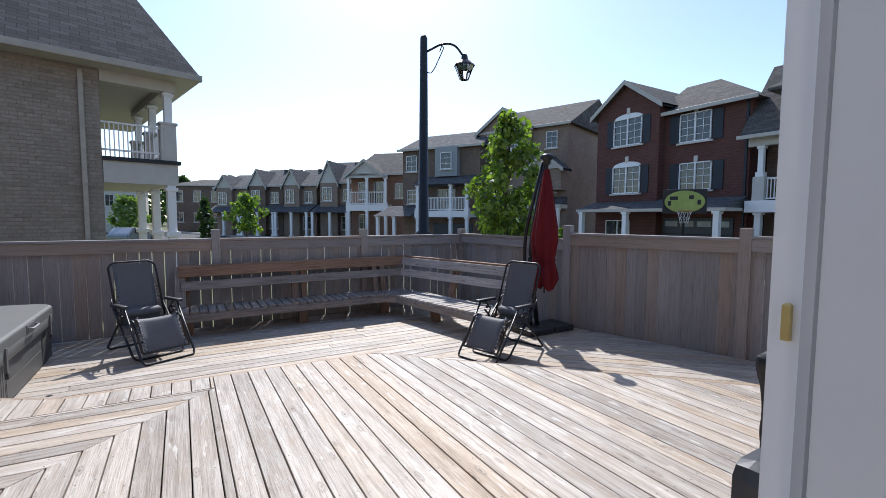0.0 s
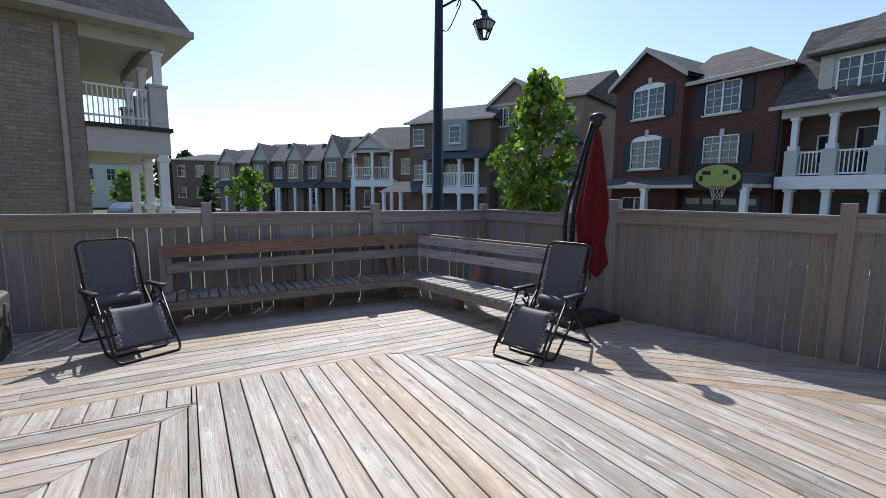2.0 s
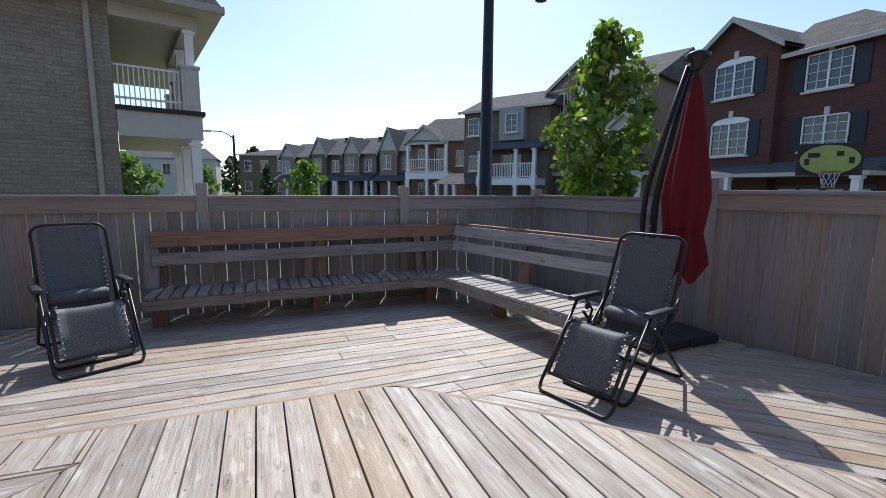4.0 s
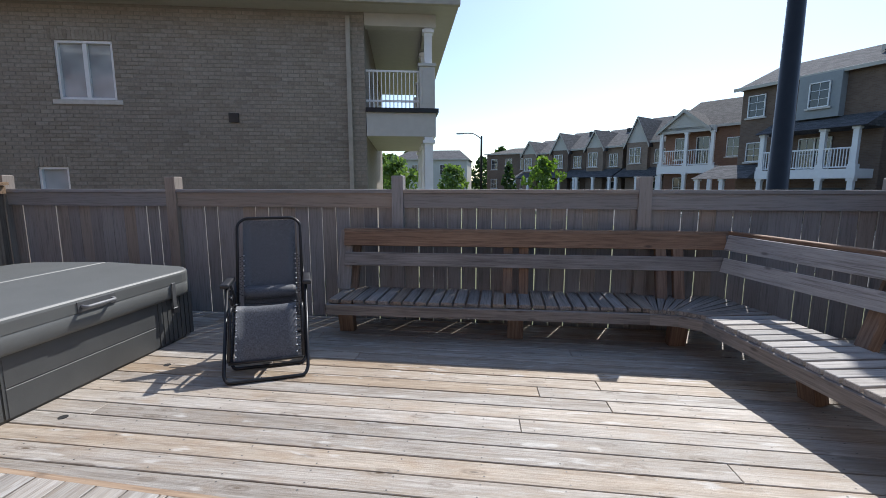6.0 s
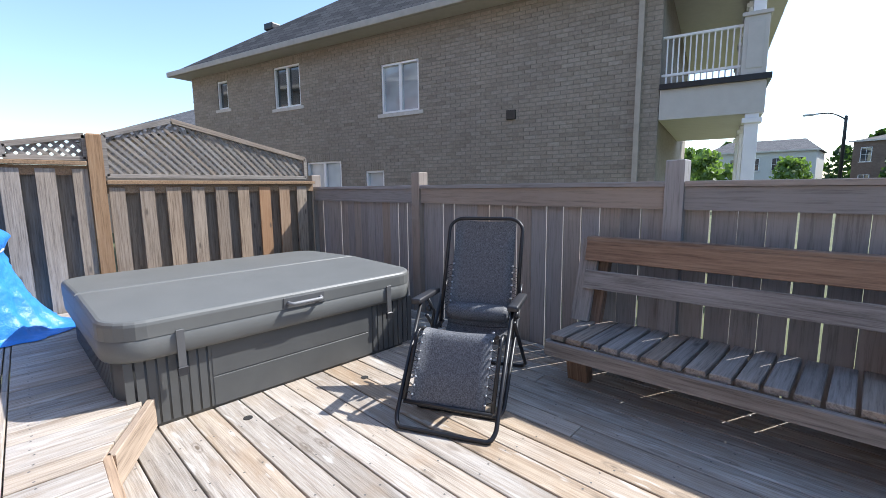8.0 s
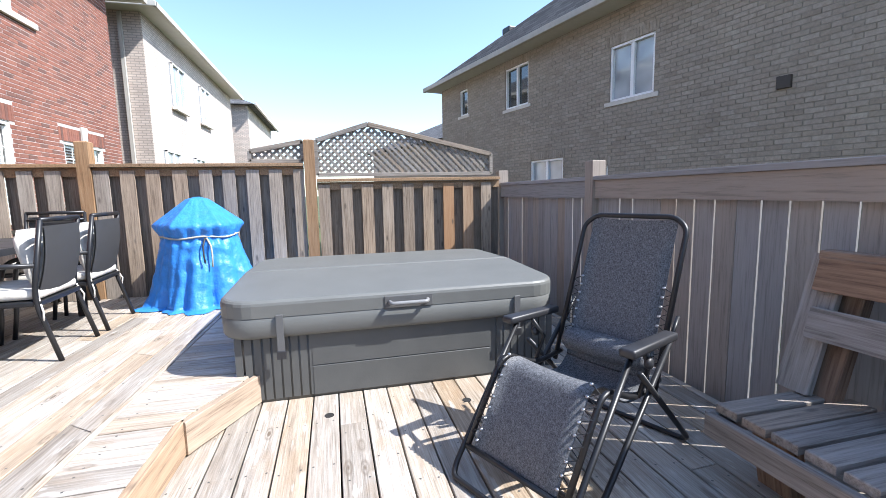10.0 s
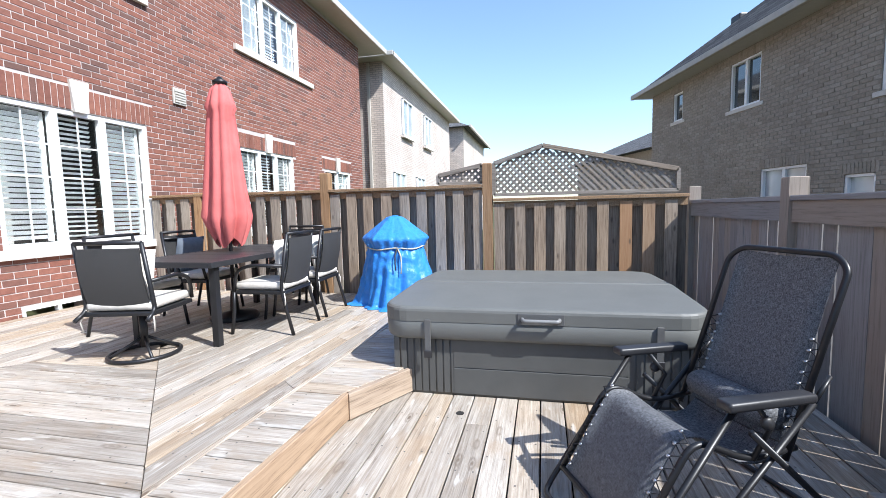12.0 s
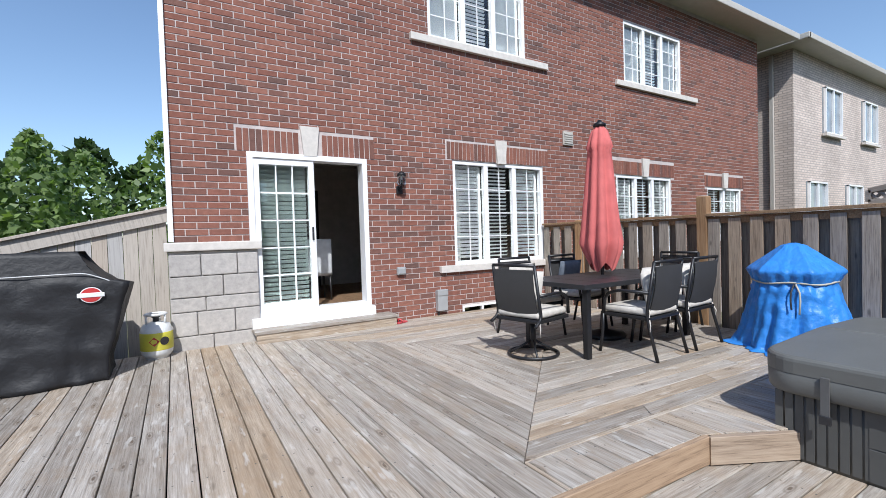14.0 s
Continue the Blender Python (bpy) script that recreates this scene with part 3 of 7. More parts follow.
def top_post(p, ang, top, label="square taupe-stained wooden fence post"):
    o = finish("fence_post", *chamfer((-0.058, -0.066, -0.7), (0.058, 0.058, top), 0.006), FENCE, place=Matrix.Translation((p[0], p[1], 0)) @ Matrix.Rotation(ang, 4, "Z"))
    return tagged(o, label, "post", "stained fence posts", kind="structure")


for x, y, t in posts:
    top_post((x, y), 0, t)
right = [POST_C, POST_D, POST_E, POST_F]
for i, (a, b) in enumerate(zip(right, right[1:])):
    panel_fence("fence_right_%d" % (i + 1), "taupe-stained vertical board fence panel beside the street", a, b, (1.36, 1.45, 1.475)[i], None, 0.004)
for p in right[1:]:
    top_post(p, 0.25, 1.57)


# ---- setting: the brick house ----
def grid_wall(name, x0, x1, z0, z1, holes, y_out, y_in, mat, parent):
    """A thick wall along x with rectangular openings right through it."""
    xs = sorted({x0, x1, *(h[0] for h in holes), *(h[1] for h in holes)})
    zs = sorted({z0, z1, *(h[2] for h in holes), *(h[3] for h in holes)})
    verts, faces = [], []

    def solid(i, k):
        if not (0 <= i < len(xs) - 1 and 0 <= k < len(zs) - 1):
            return False
        cx, cz = (xs[i] + xs[i + 1]) / 2, (zs[k] + zs[k + 1]) / 2
        return not any(h[0] < cx < h[1] and h[2] < cz < h[3] for h in holes)

    def quad(*p):
        faces.append(tuple(range(len(verts), len(verts) + 4)))
        verts.extend(p)

    for i in range(len(xs) - 1):
        for k in range(len(zs) - 1):
            if not solid(i, k):
                continue
            a, b, c, d = xs[i], xs[i + 1], zs[k], zs[k + 1]
            quad((b, y_out, c), (a, y_out, c), (a, y_out, d), (b, y_out, d))
            quad((a, y_in, c), (b, y_in, c), (b, y_in, d), (a, y_in, d))
            if not solid(i - 1, k):
                quad((a, y_out, c), (a, y_in, c), (a, y_in, d), (a, y_out, d))
            if not solid(i + 1, k):
                quad((b, y_in, c), (b, y_out, c), (b, y_out, d), (b, y_in, d))
            if not solid(i, k - 1):
                quad((a, y_in, c), (a, y_out, c), (b, y_out, c), (b, y_in, c))
            if not solid(i, k + 1):
                quad((a, y_out, d), (a, y_in, d), (b, y_in, d), (b, y_out, d))
    return finish(name, verts, faces, mat, parent)


DOOR = (-0.31, 1.28, 0.46, 2.56)
KITCHEN = (-3.77, -1.79, 0.95, 2.65)
W3 = (-7.8, -5.85, 0.95, 2.61)
W4 = (-11.0, -9.35, 1.2, 2.46)
U1 = (-3.41, -1.41, 4.53, 5.98)
U2 = (-8.27, -6.17, 4.57, 5.87)
VENT = (-2.75, -1.9, -0.02, 0.24)
HX0, HX1, HZ = -12.0, 2.1, 6.62
HOLES = [DOOR, KITCHEN, W3, W4, U1, U2, (-2.7, -1.9, 0.0, 0.24)]
house_wall = tagged(grid_wall("wall_red_house", HX0, HX1, -0.8, HZ, HOLES, -0.006, -0.3, MORTAR, None), "red brick house wall with pale mortar", "wall", kind="structure")
COURSE, BLEN = 0.081, 0.248


def bricks_on(parent, x0, x1, z0, z1, holes, y, mat, course, blen, joint=0.011, near=None, proud=0.008, name="brick"):
    """Running-bond bricks as geometry; those within near are parts of their own, the rest one joined part."""
    verts, faces, singles = [], [], []
    rows = int((z1 - z0) / course)
    for r in range(rows):
        za, zb = z0 + r * course, z0 + (r + 1) * course - joint
        spans = [(x0, x1)]
        for h in holes:
            if h[2] < zb and h[3] > za:
                nxt = []
                for a, b in spans:
                    if h[1] <= a or h[0] >= b:
                        nxt.append((a, b))
                        continue
                    if h[0] > a:
                        nxt.append((a, h[0]))
                    if h[1] < b:
                        nxt.append((h[1], b))
                spans = nxt
        for a, b in spans:
            first = math.floor((a - (r % 2) * blen / 2) / blen) * blen + (r % 2) * blen / 2
            x = first
            while x < b:
                p, q = max(a, x), min(b, x + blen - joint)
                if q - p > 0.02:
                    dy = y + proud * rng.uniform(0.6, 1.0)
                    if near and near[0] < p < near[1] and near[2] < za < near[3]:
                        singles.append((p, q, za, zb, dy))
                    else:
                        n = len(verts)
                        c = 0.0025
                        verts += [(p, y, za), (q, y, za), (q, y, zb), (p, y, zb), (p + c, dy, za + c), (q - c, dy, za + c), (q - c, dy, zb - c), (p + c, dy, zb - c)]
                        faces += [(n + 5, n + 4, n + 7, n + 6), (n + 1, n, n + 4, n + 5), (n + 2, n + 1, n + 5, n + 6), (n + 3, n + 2, n + 6, n + 7), (n, n + 3, n + 7, n + 4)]
                x += blen
    rest = finish("brickwork", verts, faces, mat, parent)
    rest["kind"] = "stuff"
    for p, q, za, zb, dy in singles[:300]:
        c = 0.0025
        v = [(p, y, za), (q, y, za), (q, y, zb), (p, y, zb), (p + c, dy, za + c), (q - c, dy, za + c), (q - c, dy, zb - c), (p + c, dy, zb - c)]
        cx, cz = (p + q) / 2, (za + zb) / 2
        v = [(vx - cx, vy - y, vz - cz) for vx, vy, vz in v]
        finish(name, v, [(5, 4, 7, 6), (1, 0, 4, 5), (2, 1, 5, 6), (3, 2, 6, 7), (0, 3, 7, 4)], mat, parent, place=Matrix.Translation((cx, y, cz)))


SOLDIERS = [(DOOR[0] - 0.13, DOOR[1] + 0.13, DOOR[3] + 0.005, DOOR[3] + 0.29), (KITCHEN[0] - 0.13, KITCHEN[1] + 0.13, KITCHEN[3] + 0.005, KITCHEN[3] + 0.29),
            (W3[0] - 0.13, W3[1] + 0.13, W3[3] + 0.005, W3[3] + 0.29), (W4[0] - 0.13, W4[1] + 0.13, W4[3] + 0.005, W4[3] + 0.29)]
PLINTH = (1.19, 2.2, -0.8, 1.42)
bricks_on(house_wall, HX0, HX1, -0.1, HZ - 0.02, HOLES + SOLDIERS + [PLINTH], -0.006, RED_BRICK, COURSE, BLEN, near=(-1.6, -0.4, 0.15, 2.1))
for s in SOLDIERS:
    verts, faces = [], []
    x = s[0]
    mid = (s[0] + s[1]) / 2
    while x < s[1] - 0.03:
        p, q = x, min(s[1], x + 0.066)
        if not (mid - 0.13 < (p + q) / 2 < mid + 0.13):
            n = len(verts)
            c, y, dy = 0.0025, -0.006, rng.uniform(0.001, 0.004)
            za, zb = s[2] + 0.004, s[3]
            verts += [(p, y, za), (q, y, za), (q, y, zb), (p, y, zb), (p + c, dy, za + c), (q - c, dy, za + c), (q - c, dy, zb - c), (p + c, dy, zb - c)]
            faces += [(n + 5, n + 4, n + 7, n + 6), (n + 1, n, n + 4, n + 5), (n + 2, n + 1, n + 5, n + 6), (n + 3, n + 2, n + 6, n + 7), (n, n + 3, n + 7, n + 4)]
        x += 0.0765
    o = finish("brick_lintel", verts, faces, RED_BRICK, house_wall)
    k = [(mid - 0.085, s[2] - 0.02), (mid + 0.085, s[2] - 0.02), (mid + 0.125, s[3] + 0.09), (mid - 0.125, s[3] + 0.09)]
    kv = [(a, -0.006, b) for a, b in k] + [(a * 0.999 + mid * 0.001, 0.035, b) for a, b in k]
    finish("keystone", kv, [(5, 4, 7, 6), (0, 4, 5, 1)[::-1], (1, 5, 6, 2)[::-1], (2, 6, 7, 3)[::-1], (3, 7, 4, 0)[::-1]], SILL, house_wall, "pale limestone keystone")


def sill(x0, x1, z, depth=0.07, h=0.1):
    rbox("window_sill", (x0, -0.1, z - h), (x1, depth, z), SILL, house_wall, "pale stone window sill", 0.008)


sill(KITCHEN[0] - 0.27, KITCHEN[1] + 0.3, KITCHEN[2], 0.06, 0.11)
sill(U1[0] - 0.5, U1[1] + 0.33, U1[2], 0.06, 0.11)
sill(U2[0] - 0.6, U2[1] + 0.3, U2[2], 0.06, 0.11)
sill(W3[0] - 0.27, W3[1] + 0.3, W3[2], 0.06, 0.11)
sill(W4[0] - 0.27, W4[1] + 0.3, W4[2], 0.06, 0.11)

# stone corner plinth in coursed blocks
plinth = tagged(box("stone_plinth", (1.2, -0.02, -0.8), (HX1 + 0.06, 0.045, 1.33), plain("stone_mortar", (0.4, 0.38, 0.35), 0.95, bumps=0.4)), "grey stone block plinth at the house corner", "plinth", kind="structure")
z = 0.14
row = 0
while z < 1.3:
    h = (0.2, 0.28, 0.17, 0.25, 0.26, 0.2)[row % 6]
    h = min(h, 1.33 - z)
    cuts = sorted([1.2, HX1 + 0.06] + [1.2 + f * 0.96 for f in ((0.55,), (0.3, 0.72), (0.62,), (0.42,), (0.25, 0.66), (0.5,))[row % 6]])
    for a, b in zip(cuts, cuts[1:]):
        rbox("stone_block", (a + 0.005, 0.03, z + 0.005), (b - 0.005, 0.066 + rng.uniform(0, 0.012), z + h - 0.005), STONE, plinth, bevel=0.012)
    z += h
    row += 1
rbox("stone_ledge", (1.15, -0.02, 1.335), (HX1 + 0.1, 0.095, 1.44), SILL, plinth, "pale stone ledge", 0.015)
# the corner return, roof and eaves
RETURN = tagged(box("wall_red_house_side", (HX1 - 0.3, -9.0, -0.8), (HX1 - 0.003, -0.31, HZ), RED_BRICK), "side wall of the red brick house", "wall", kind="structure")
tagged(box("wall_red_house_end", (HX0 + 0.003, -9.0, -0.8), (HX0 + 0.3, -0.31, HZ), RED_BRICK), "end wall of the red brick house", "wall", kind="structure")
tagged(box("wall_red_house_rear", (HX0 + 0.3, -9.3, -0.8), (HX1 - 0.3, -9.0, HZ), RED_BRICK), "far wall of the red brick house", "wall", kind="structure")
tagged(box("corner_trim", (HX1 - 0.003, -0.06, 1.45), (HX1 + 0.05, 0.03, HZ), WHITE), "white corner board and downpipe on the house corner", "trim", kind="structure")
eave = tagged(box("eaves", (HX0 - 1.0, -9.2, HZ), (HX1 + 0.1, 0.5, HZ + 0.06), TRIM), "beige soffit under the roof edge", "eaves", kind="structure")
tagged(rbox("gutter", (HX0 - 1.02, 0.5, HZ - 0.02), (HX1 + 0.12, 0.63, HZ + 0.14), TRIM, bevel=0.02), "beige metal gutter along the roof edge", "gutter", kind="structure")
rv = [(HX0 - 1.0, 0.55, HZ + 0.14), (HX1 + 0.1, 0.55, HZ + 0.14), (HX1 + 0.1, -4.5, HZ + 3.0), (HX0 - 1.0 + 4.0, -4.5, HZ + 3.0), (HX0 - 1.0, -9.4, HZ + 0.14), (HX1 + 0.1, -9.4, HZ + 0.14)]
tagged(finish("roof_red_house", rv, [(0, 1, 2, 3), (0, 3, 4), (5, 4, 3, 2), (0, 4, 5, 1), (1, 5, 2)], SHINGLE, uv=True), "dark grey shingle roof of the brick house", "roof", kind="structure")


# ---- setting: cedar fence with lattice ----
FX = -3.76
cedar = []


def cedar_panel(name, y0, y1, top, label, wood):
    root = tagged(new(name), label, "fence", kind="structure")
    finish("cap_rail", *chamfer((FX - 0.07, y0, top - 0.035), (FX + 0.07, y1, top), 0.004), CEDAR_X, root)
    finish("top_rail", *chamfer((FX - 0.02, y0, top - 0.13), (FX + 0.02, y1, top - 0.04), 0.004), CEDAR_X, root)
    y = y0 + 0.01
    k = 0
    while y < y1 - 0.05:
        w = rng.uniform(0.128, 0.142)
        e = min(y + w, y1)
        finish("front_board", *chamfer((FX + 0.022, y, -0.3), (FX + 0.042, e, top - 0.07), 0.004), wood, root)
        b0, b1 = e - 0.02, min(e + 0.18, y1)
        if b1 - b0 > 0.03:
            # shade between the front boards is put into this board's colour
            finish("rear_board", *chamfer((FX - 0.045, b0, -0.3), (FX - 0.025, b1, top - 0.05), 0.004), CEDAR_SHADED, root)
        y = e + rng.uniform(0.1, 0.13)
        k += 1
    return root


cedar_panel("fence_cedar_1", 0.02, 2.83, 1.6, "weathered cedar board-on-board fence, grey and brown", CEDAR_GREY)
cedar_panel("fence_cedar_2", 2.95, 5.05, 1.6, "weathered cedar board-on-board fence, grey and brown", CEDAR_GREY)
cedar_panel("fence_cedar_3", 5.19, 7.44, 1.42, "darker cedar board-on-board fence under a lattice", CEDAR)
for y, t in ((0.85, 1.62), (2.89, 1.83), (5.12, 1.865)):
    tagged(finish("cedar_post", *chamfer((FX - 0.06, y - 0.06, -0.6), (FX + 0.065, y + 0.06, t), 0.012), POST_WOOD), "orange-brown square cedar fence post", "post", "cedar posts", kind="structure")


def lattice(name, y0, y1, base, roof, label):
    """Diagonal lath panel under a raking frame; roof gives the height along y."""
    root = tagged(new(name), label, "lattice", kind="structure")
    lath, step = 0.03, 0.056
    for side, slope in ((0.0, 1), (0.008, -1)):
        c = y0 - 3.0
        while c < y1 + 3.0:
            pts = []
            n = 40
            run = None
            for i in range(n + 1):
                y = y0 + (y1 - y0) * i / n
                z = base + slope * (y - c)
                if base <= z <= roof(y):
                    if run is None:
                        run = [y, y]
                    run[1] = y
            if run and run[1] - run[0] > 0.03:
                za, zb = base + slope * (run[0] - c), base + slope * (run[1] - c)
                L = math.hypot(run[1] - run[0], zb - za)
                m = Matrix.Translation((FX + side, run[0], za)) @ Matrix.Rotation(math.atan2(zb - za, run[1] - run[0]), 4, "X")
                finish("lath", *chamfer((0, 0, -lath / 2), (0.007, L, lath / 2), 0.001), LATH, root, place=m)
            c += step * 1.414
    ys = [y0, y1] if name.endswith("small") else [y0, 5.8, y1]
    for a, b in zip(ys, ys[1:]):
        L = math.hypot(b - a, roof(b) - roof(a))
        m = Matrix.Translation((FX, a, roof(a))) @ Matrix.Rotation(math.atan2(roof(b) - roof(a), b - a), 4, "X")
        finish("lattice_frame", *chamfer((-0.03, 0, -0.03), (0.04, L, 0.02), 0.003), LATH, root, place=m)
    for y in (y0, y1):
        finish("lattice_frame", *chamfer((FX - 0.03, y - 0.02, base), (FX + 0.04, y + 0.02, roof(y)), 0.003), LATH, root)
    finish("lattice_frame", *chamfer((FX - 0.03, y0, base - 0.015), (FX + 0.04, y1, base + 0.025), 0.003), LATH, root)
    return root


LATH = timber("lattice_lath", (0.15, 0.13, 0.11), (0.25, 0.225, 0.2), (0.34, 0.315, 0.29), "y", knots=False)
lattice("lattice_large", 5.2, 7.33, 1.46, lambda y: 1.86 + (y - 5.2) * 0.325 if y < 5.8 else 2.055 - (y - 5.8) * 0.226, "grey wooden lattice screen with a raked top")
lattice("lattice_small", 4.48, 5.05, 1.62, lambda y: 1.735 + (y - 4.48) * 0.2, "short grey wooden lattice screen")

# raked board screen from the house corner towards the street fence
GREY_BOARD = timber("pale_grey_board", (0.36, 0.34, 0.32), (0.44, 0.42, 0.4), (0.5, 0.48, 0.46), "z", knots=False)
screen = tagged(new("fence_side"), "pale grey raked board screen beside the house corner", "fence", kind="structure")
for i in range(31):
    x = 2.17 + i * 0.146
    t = 1.83 - (x - 2.1) * 0.235
    t = max(t, 1.38)
    finish("board", *chamfer((x, -0.34, -0.6), (x + 0.14, -0.32, t), 0.003), GREY_BOARD, screen)
m = Matrix.Translation((2.12, -0.3, 1.86)) @ Matrix.Rotation(math.atan(0.235), 4, "Y")
finish("top_rail", *chamfer((0, -0.06, -0.15), (2.1, 0.02, 0.0), 0.004), GREY_BOARD, screen, place=m)
finish("cap_rail", *chamfer((0, -0.1, 0.0), (2.1, 0.06, 0.03), 0.004), GREY_BOARD, screen, place=m)


# ---- setting: windows and door of the brick house ----
def sash_window(name, h, label, lights=3, blind=True, cols=2, rows=4, pane=None):
    """White vinyl window in its opening: frame, mullions, grilles, panes, and louvred shutters close behind."""
    x0, x1, z0, z1 = h
    root = tagged(new(name), label, "window", kind="structure")
    y0, y1 = -0.1, -0.02
    for a, b in (((x0, z0), (x0 + 0.06, z1)), ((x1 - 0.06, z0), (x1, z1)), ((x0 + 0.06, z0), (x1 - 0.06, z0 + 0.06)), ((x0 + 0.06, z1 - 0.06), (x1 - 0.06, z1))):
        finish("window_frame", *chamfer((a[0], y0, a[1]), (b[0], y1, b[1]), 0.005), WHITE, root)
    w = (x1 - x0 - 0.12) / lights
    for i in range(lights):
        a, b = x0 + 0.06 + i * w, x0 + 0.06 + (i + 1) * w
        if i:
            finish("mullion", *chamfer((a - 0.045, y0 + 0.005, z0 + 0.06), (a + 0.045, y1 - 0.004, z1 - 0.06), 0.005), WHITE, root)
        la, lb = a + (0.045 if i else 0), b - (0.045 if i < lights - 1 else 0)
        pn = finish("pane", *chamfer((la, -0.075, z0 + 0.06), (lb, -0.069, z1 - 0.06), 0.001), GLASS, root)
        pn.visible_shadow = False
        for c in range(1, cols):
            x = la + (lb - la) * c / cols
            finish("grille", *chamfer((x - 0.009, -0.068, z0 + 0.06), (x + 0.009, -0.06, z1 - 0.06), 0.001), WHITE, root)
        for r in range(1, rows):
            z = z0 + 0.06 + (z1 - z0 - 0.12) * r / rows
            finish("grille", *chamfer((la, -0.068, z - 0.009), (lb, -0.06, z + 0.009), 0.001), WHITE, root)
        if blind and i != 1:
            verts, faces = [], []
            z = z0 + 0.1
            while z < z1 - 0.1:
                n = len(verts)
                verts += [(la + 0.05, -0.17, z), (lb - 0.05, -0.17, z), (lb - 0.05, -0.12, z + 0.045), (la + 0.05, -0.12, z + 0.045)]
                faces.append((n, n + 1, n + 2, n + 3))
                z += 0.062
            finish("shutter_louvres", verts, faces, WHITE, root, "white louvred shutter slats")
            for xa, xb in ((la + 0.005, la + 0.05), (lb - 0.05, lb - 0.005)):
                finish("shutter_stile", *chamfer((xa, -0.17, z0 + 0.07), (xb, -0.13, z1 - 0.07), 0.003), WHITE, root)
        elif blind:
            verts, faces = [], []
            z = z0 + 0.1
            while z < z1 - 0.1:
                n = len(verts)
                verts += [(la + 0.05, -0.165, z), (lb - 0.05, -0.165, z), (lb - 0.05, -0.135, z + 0.026), (la + 0.05, -0.135, z + 0.026)]
                faces.append((n, n + 1, n + 2, n + 3))
                z += 0.062
            finish("shutter_louvres", verts, faces, WHITE, root, "white louvred shutter slats, open")
    # near-black sheet stands in for the unlit room behind the panes
    box("room_back", (x0 - 0.3, -1.3, z0 - 0.3), (x1 + 0.3, -1.26, z1 + 0.3), SHADE_BLACK, root)
    return root


sash_window("window_1", KITCHEN, "white three-light window with louvred shutters behind")
sash_window("window_2", W3, "white three-light ground floor window")
sash_window("window_3", W4, "white ground floor window above the fence", 2)
sash_window("window_4", U1, "white three-light upper window with louvred shutters")
sash_window("window_5", U2, "white three-light upper window with louvred shutters")

door = tagged(new("door_1"), "white sliding patio door, one leaf slid open", "door", kind="structure")
dx0, dx1, dz0, dz1 = DOOR
for a, b in (((dx0, dz0), (dx0 + 0.07, dz1)), ((dx1 - 0.07, dz0), (dx1, dz1)), ((dx0 + 0.07, dz1 - 0.07), (dx1 - 0.07, dz1)), ((dx0 + 0.07, dz0), (dx1 - 0.07, dz0 + 0.06))):
    finish("door_frame", *chamfer((a[0], -0.16, a[1]), (b[0], 0.03, b[1]), 0.006), WHITE, door)
STILE = 0.44


def leaf(x0, x1, y, grid):
    for a, b in (((x0, dz0 + 0.06), (x0 + 0.07, dz1 - 0.07)), ((x1 - 0.07, dz0 + 0.06), (x1, dz1 - 0.07)), ((x0 + 0.07, dz1 - 0.15), (x1 - 0.07, dz1 - 0.07)), ((x0 + 0.07, dz0 + 0.06), (x1 - 0.07, dz0 + 0.16))):
        finish("leaf_frame", *chamfer((a[0], y - 0.045, a[1]), (b[0], y, b[1]), 0.006), WHITE, door)
    p = finish("pane", *chamfer((x0 + 0.07, y - 0.03, dz0 + 0.16), (x1 - 0.07, y - 0.022, dz1 - 0.15), 0.001), GLASS, door)
    p.visible_shadow = False
    if grid:
        for c in range(1, 3):
            x = x0 + 0.07 + (x1 - x0 - 0.14) * c / 3
            finish("grille", *chamfer((x - 0.007, y - 0.021, dz0 + 0.16), (x + 0.007, y - 0.013, dz1 - 0.15), 0.001), WHITE, door)
        for r in range(1, 5):
            z = dz0 + 0.16 + (dz1 - dz0 - 0.31) * r / 5
            finish("grille", *chamfer((x0 + 0.07, y - 0.021, z - 0.007), (x1 - 0.07, y - 0.013, z + 0.007), 0.001), WHITE, door)


leaf(STILE + 0.01, 1.21, 0.012, True)
leaf(STILE, 1.2, -0.07, True)
GREYSTRIP = plain("grey_pile_strip", (0.42, 0.42, 0.43), 0.9)
BRASS = plain("brass_latch", (0.6, 0.48, 0.2), 0.35, 0.8)
finish("weather_strip", *chamfer((STILE + 0.0075, 0.0022, dz0 + 0.07), (STILE + 0.0105, 0.0045, dz1 - 0.08), 0.0005), GREYSTRIP, door, "grey weather strip")
finish("edge_channel", *chamfer((STILE + 0.002, -0.03, dz0 + 0.07), (STILE + 0.0105, -0.001, dz1 - 0.08), 0.001), WHITE, door)
finish("latch", *chamfer((STILE + 0.0085, 0.0070, 1.648), (STILE + 0.0105, 0.0088, 1.657), 0.0005), BRASS, door, "brass latch plate")
rbox("door_pull", (0.475, 0.012, 1.42), (0.5, 0.032, 1.6), BLACK_PL, door, "black door pull", 0.006)
verts, faces = [], []
z = dz0 + 0.12
while z < dz1 - 0.1:
    n = len(verts)
    verts += [(0.52, -0.2, z), (1.2, -0.2, z), (1.2, -0.165, z + 0.05), (0.52, -0.165, z + 0.05)]
    faces.append((n, n + 1, n + 2, n + 3))
    z += 0.06
finish("blind_slats", verts, faces, plain("pale_green_blind", (0.5, 0.55, 0.52), 0.6), door, "pale horizontal blind behind the glass")
rbox("door_sill", (dx0 - 0.03, -0.16, dz0 - 0.14), (dx1 + 0.02, 0.12, dz0), WHITE, door, "white door sill", 0.01)
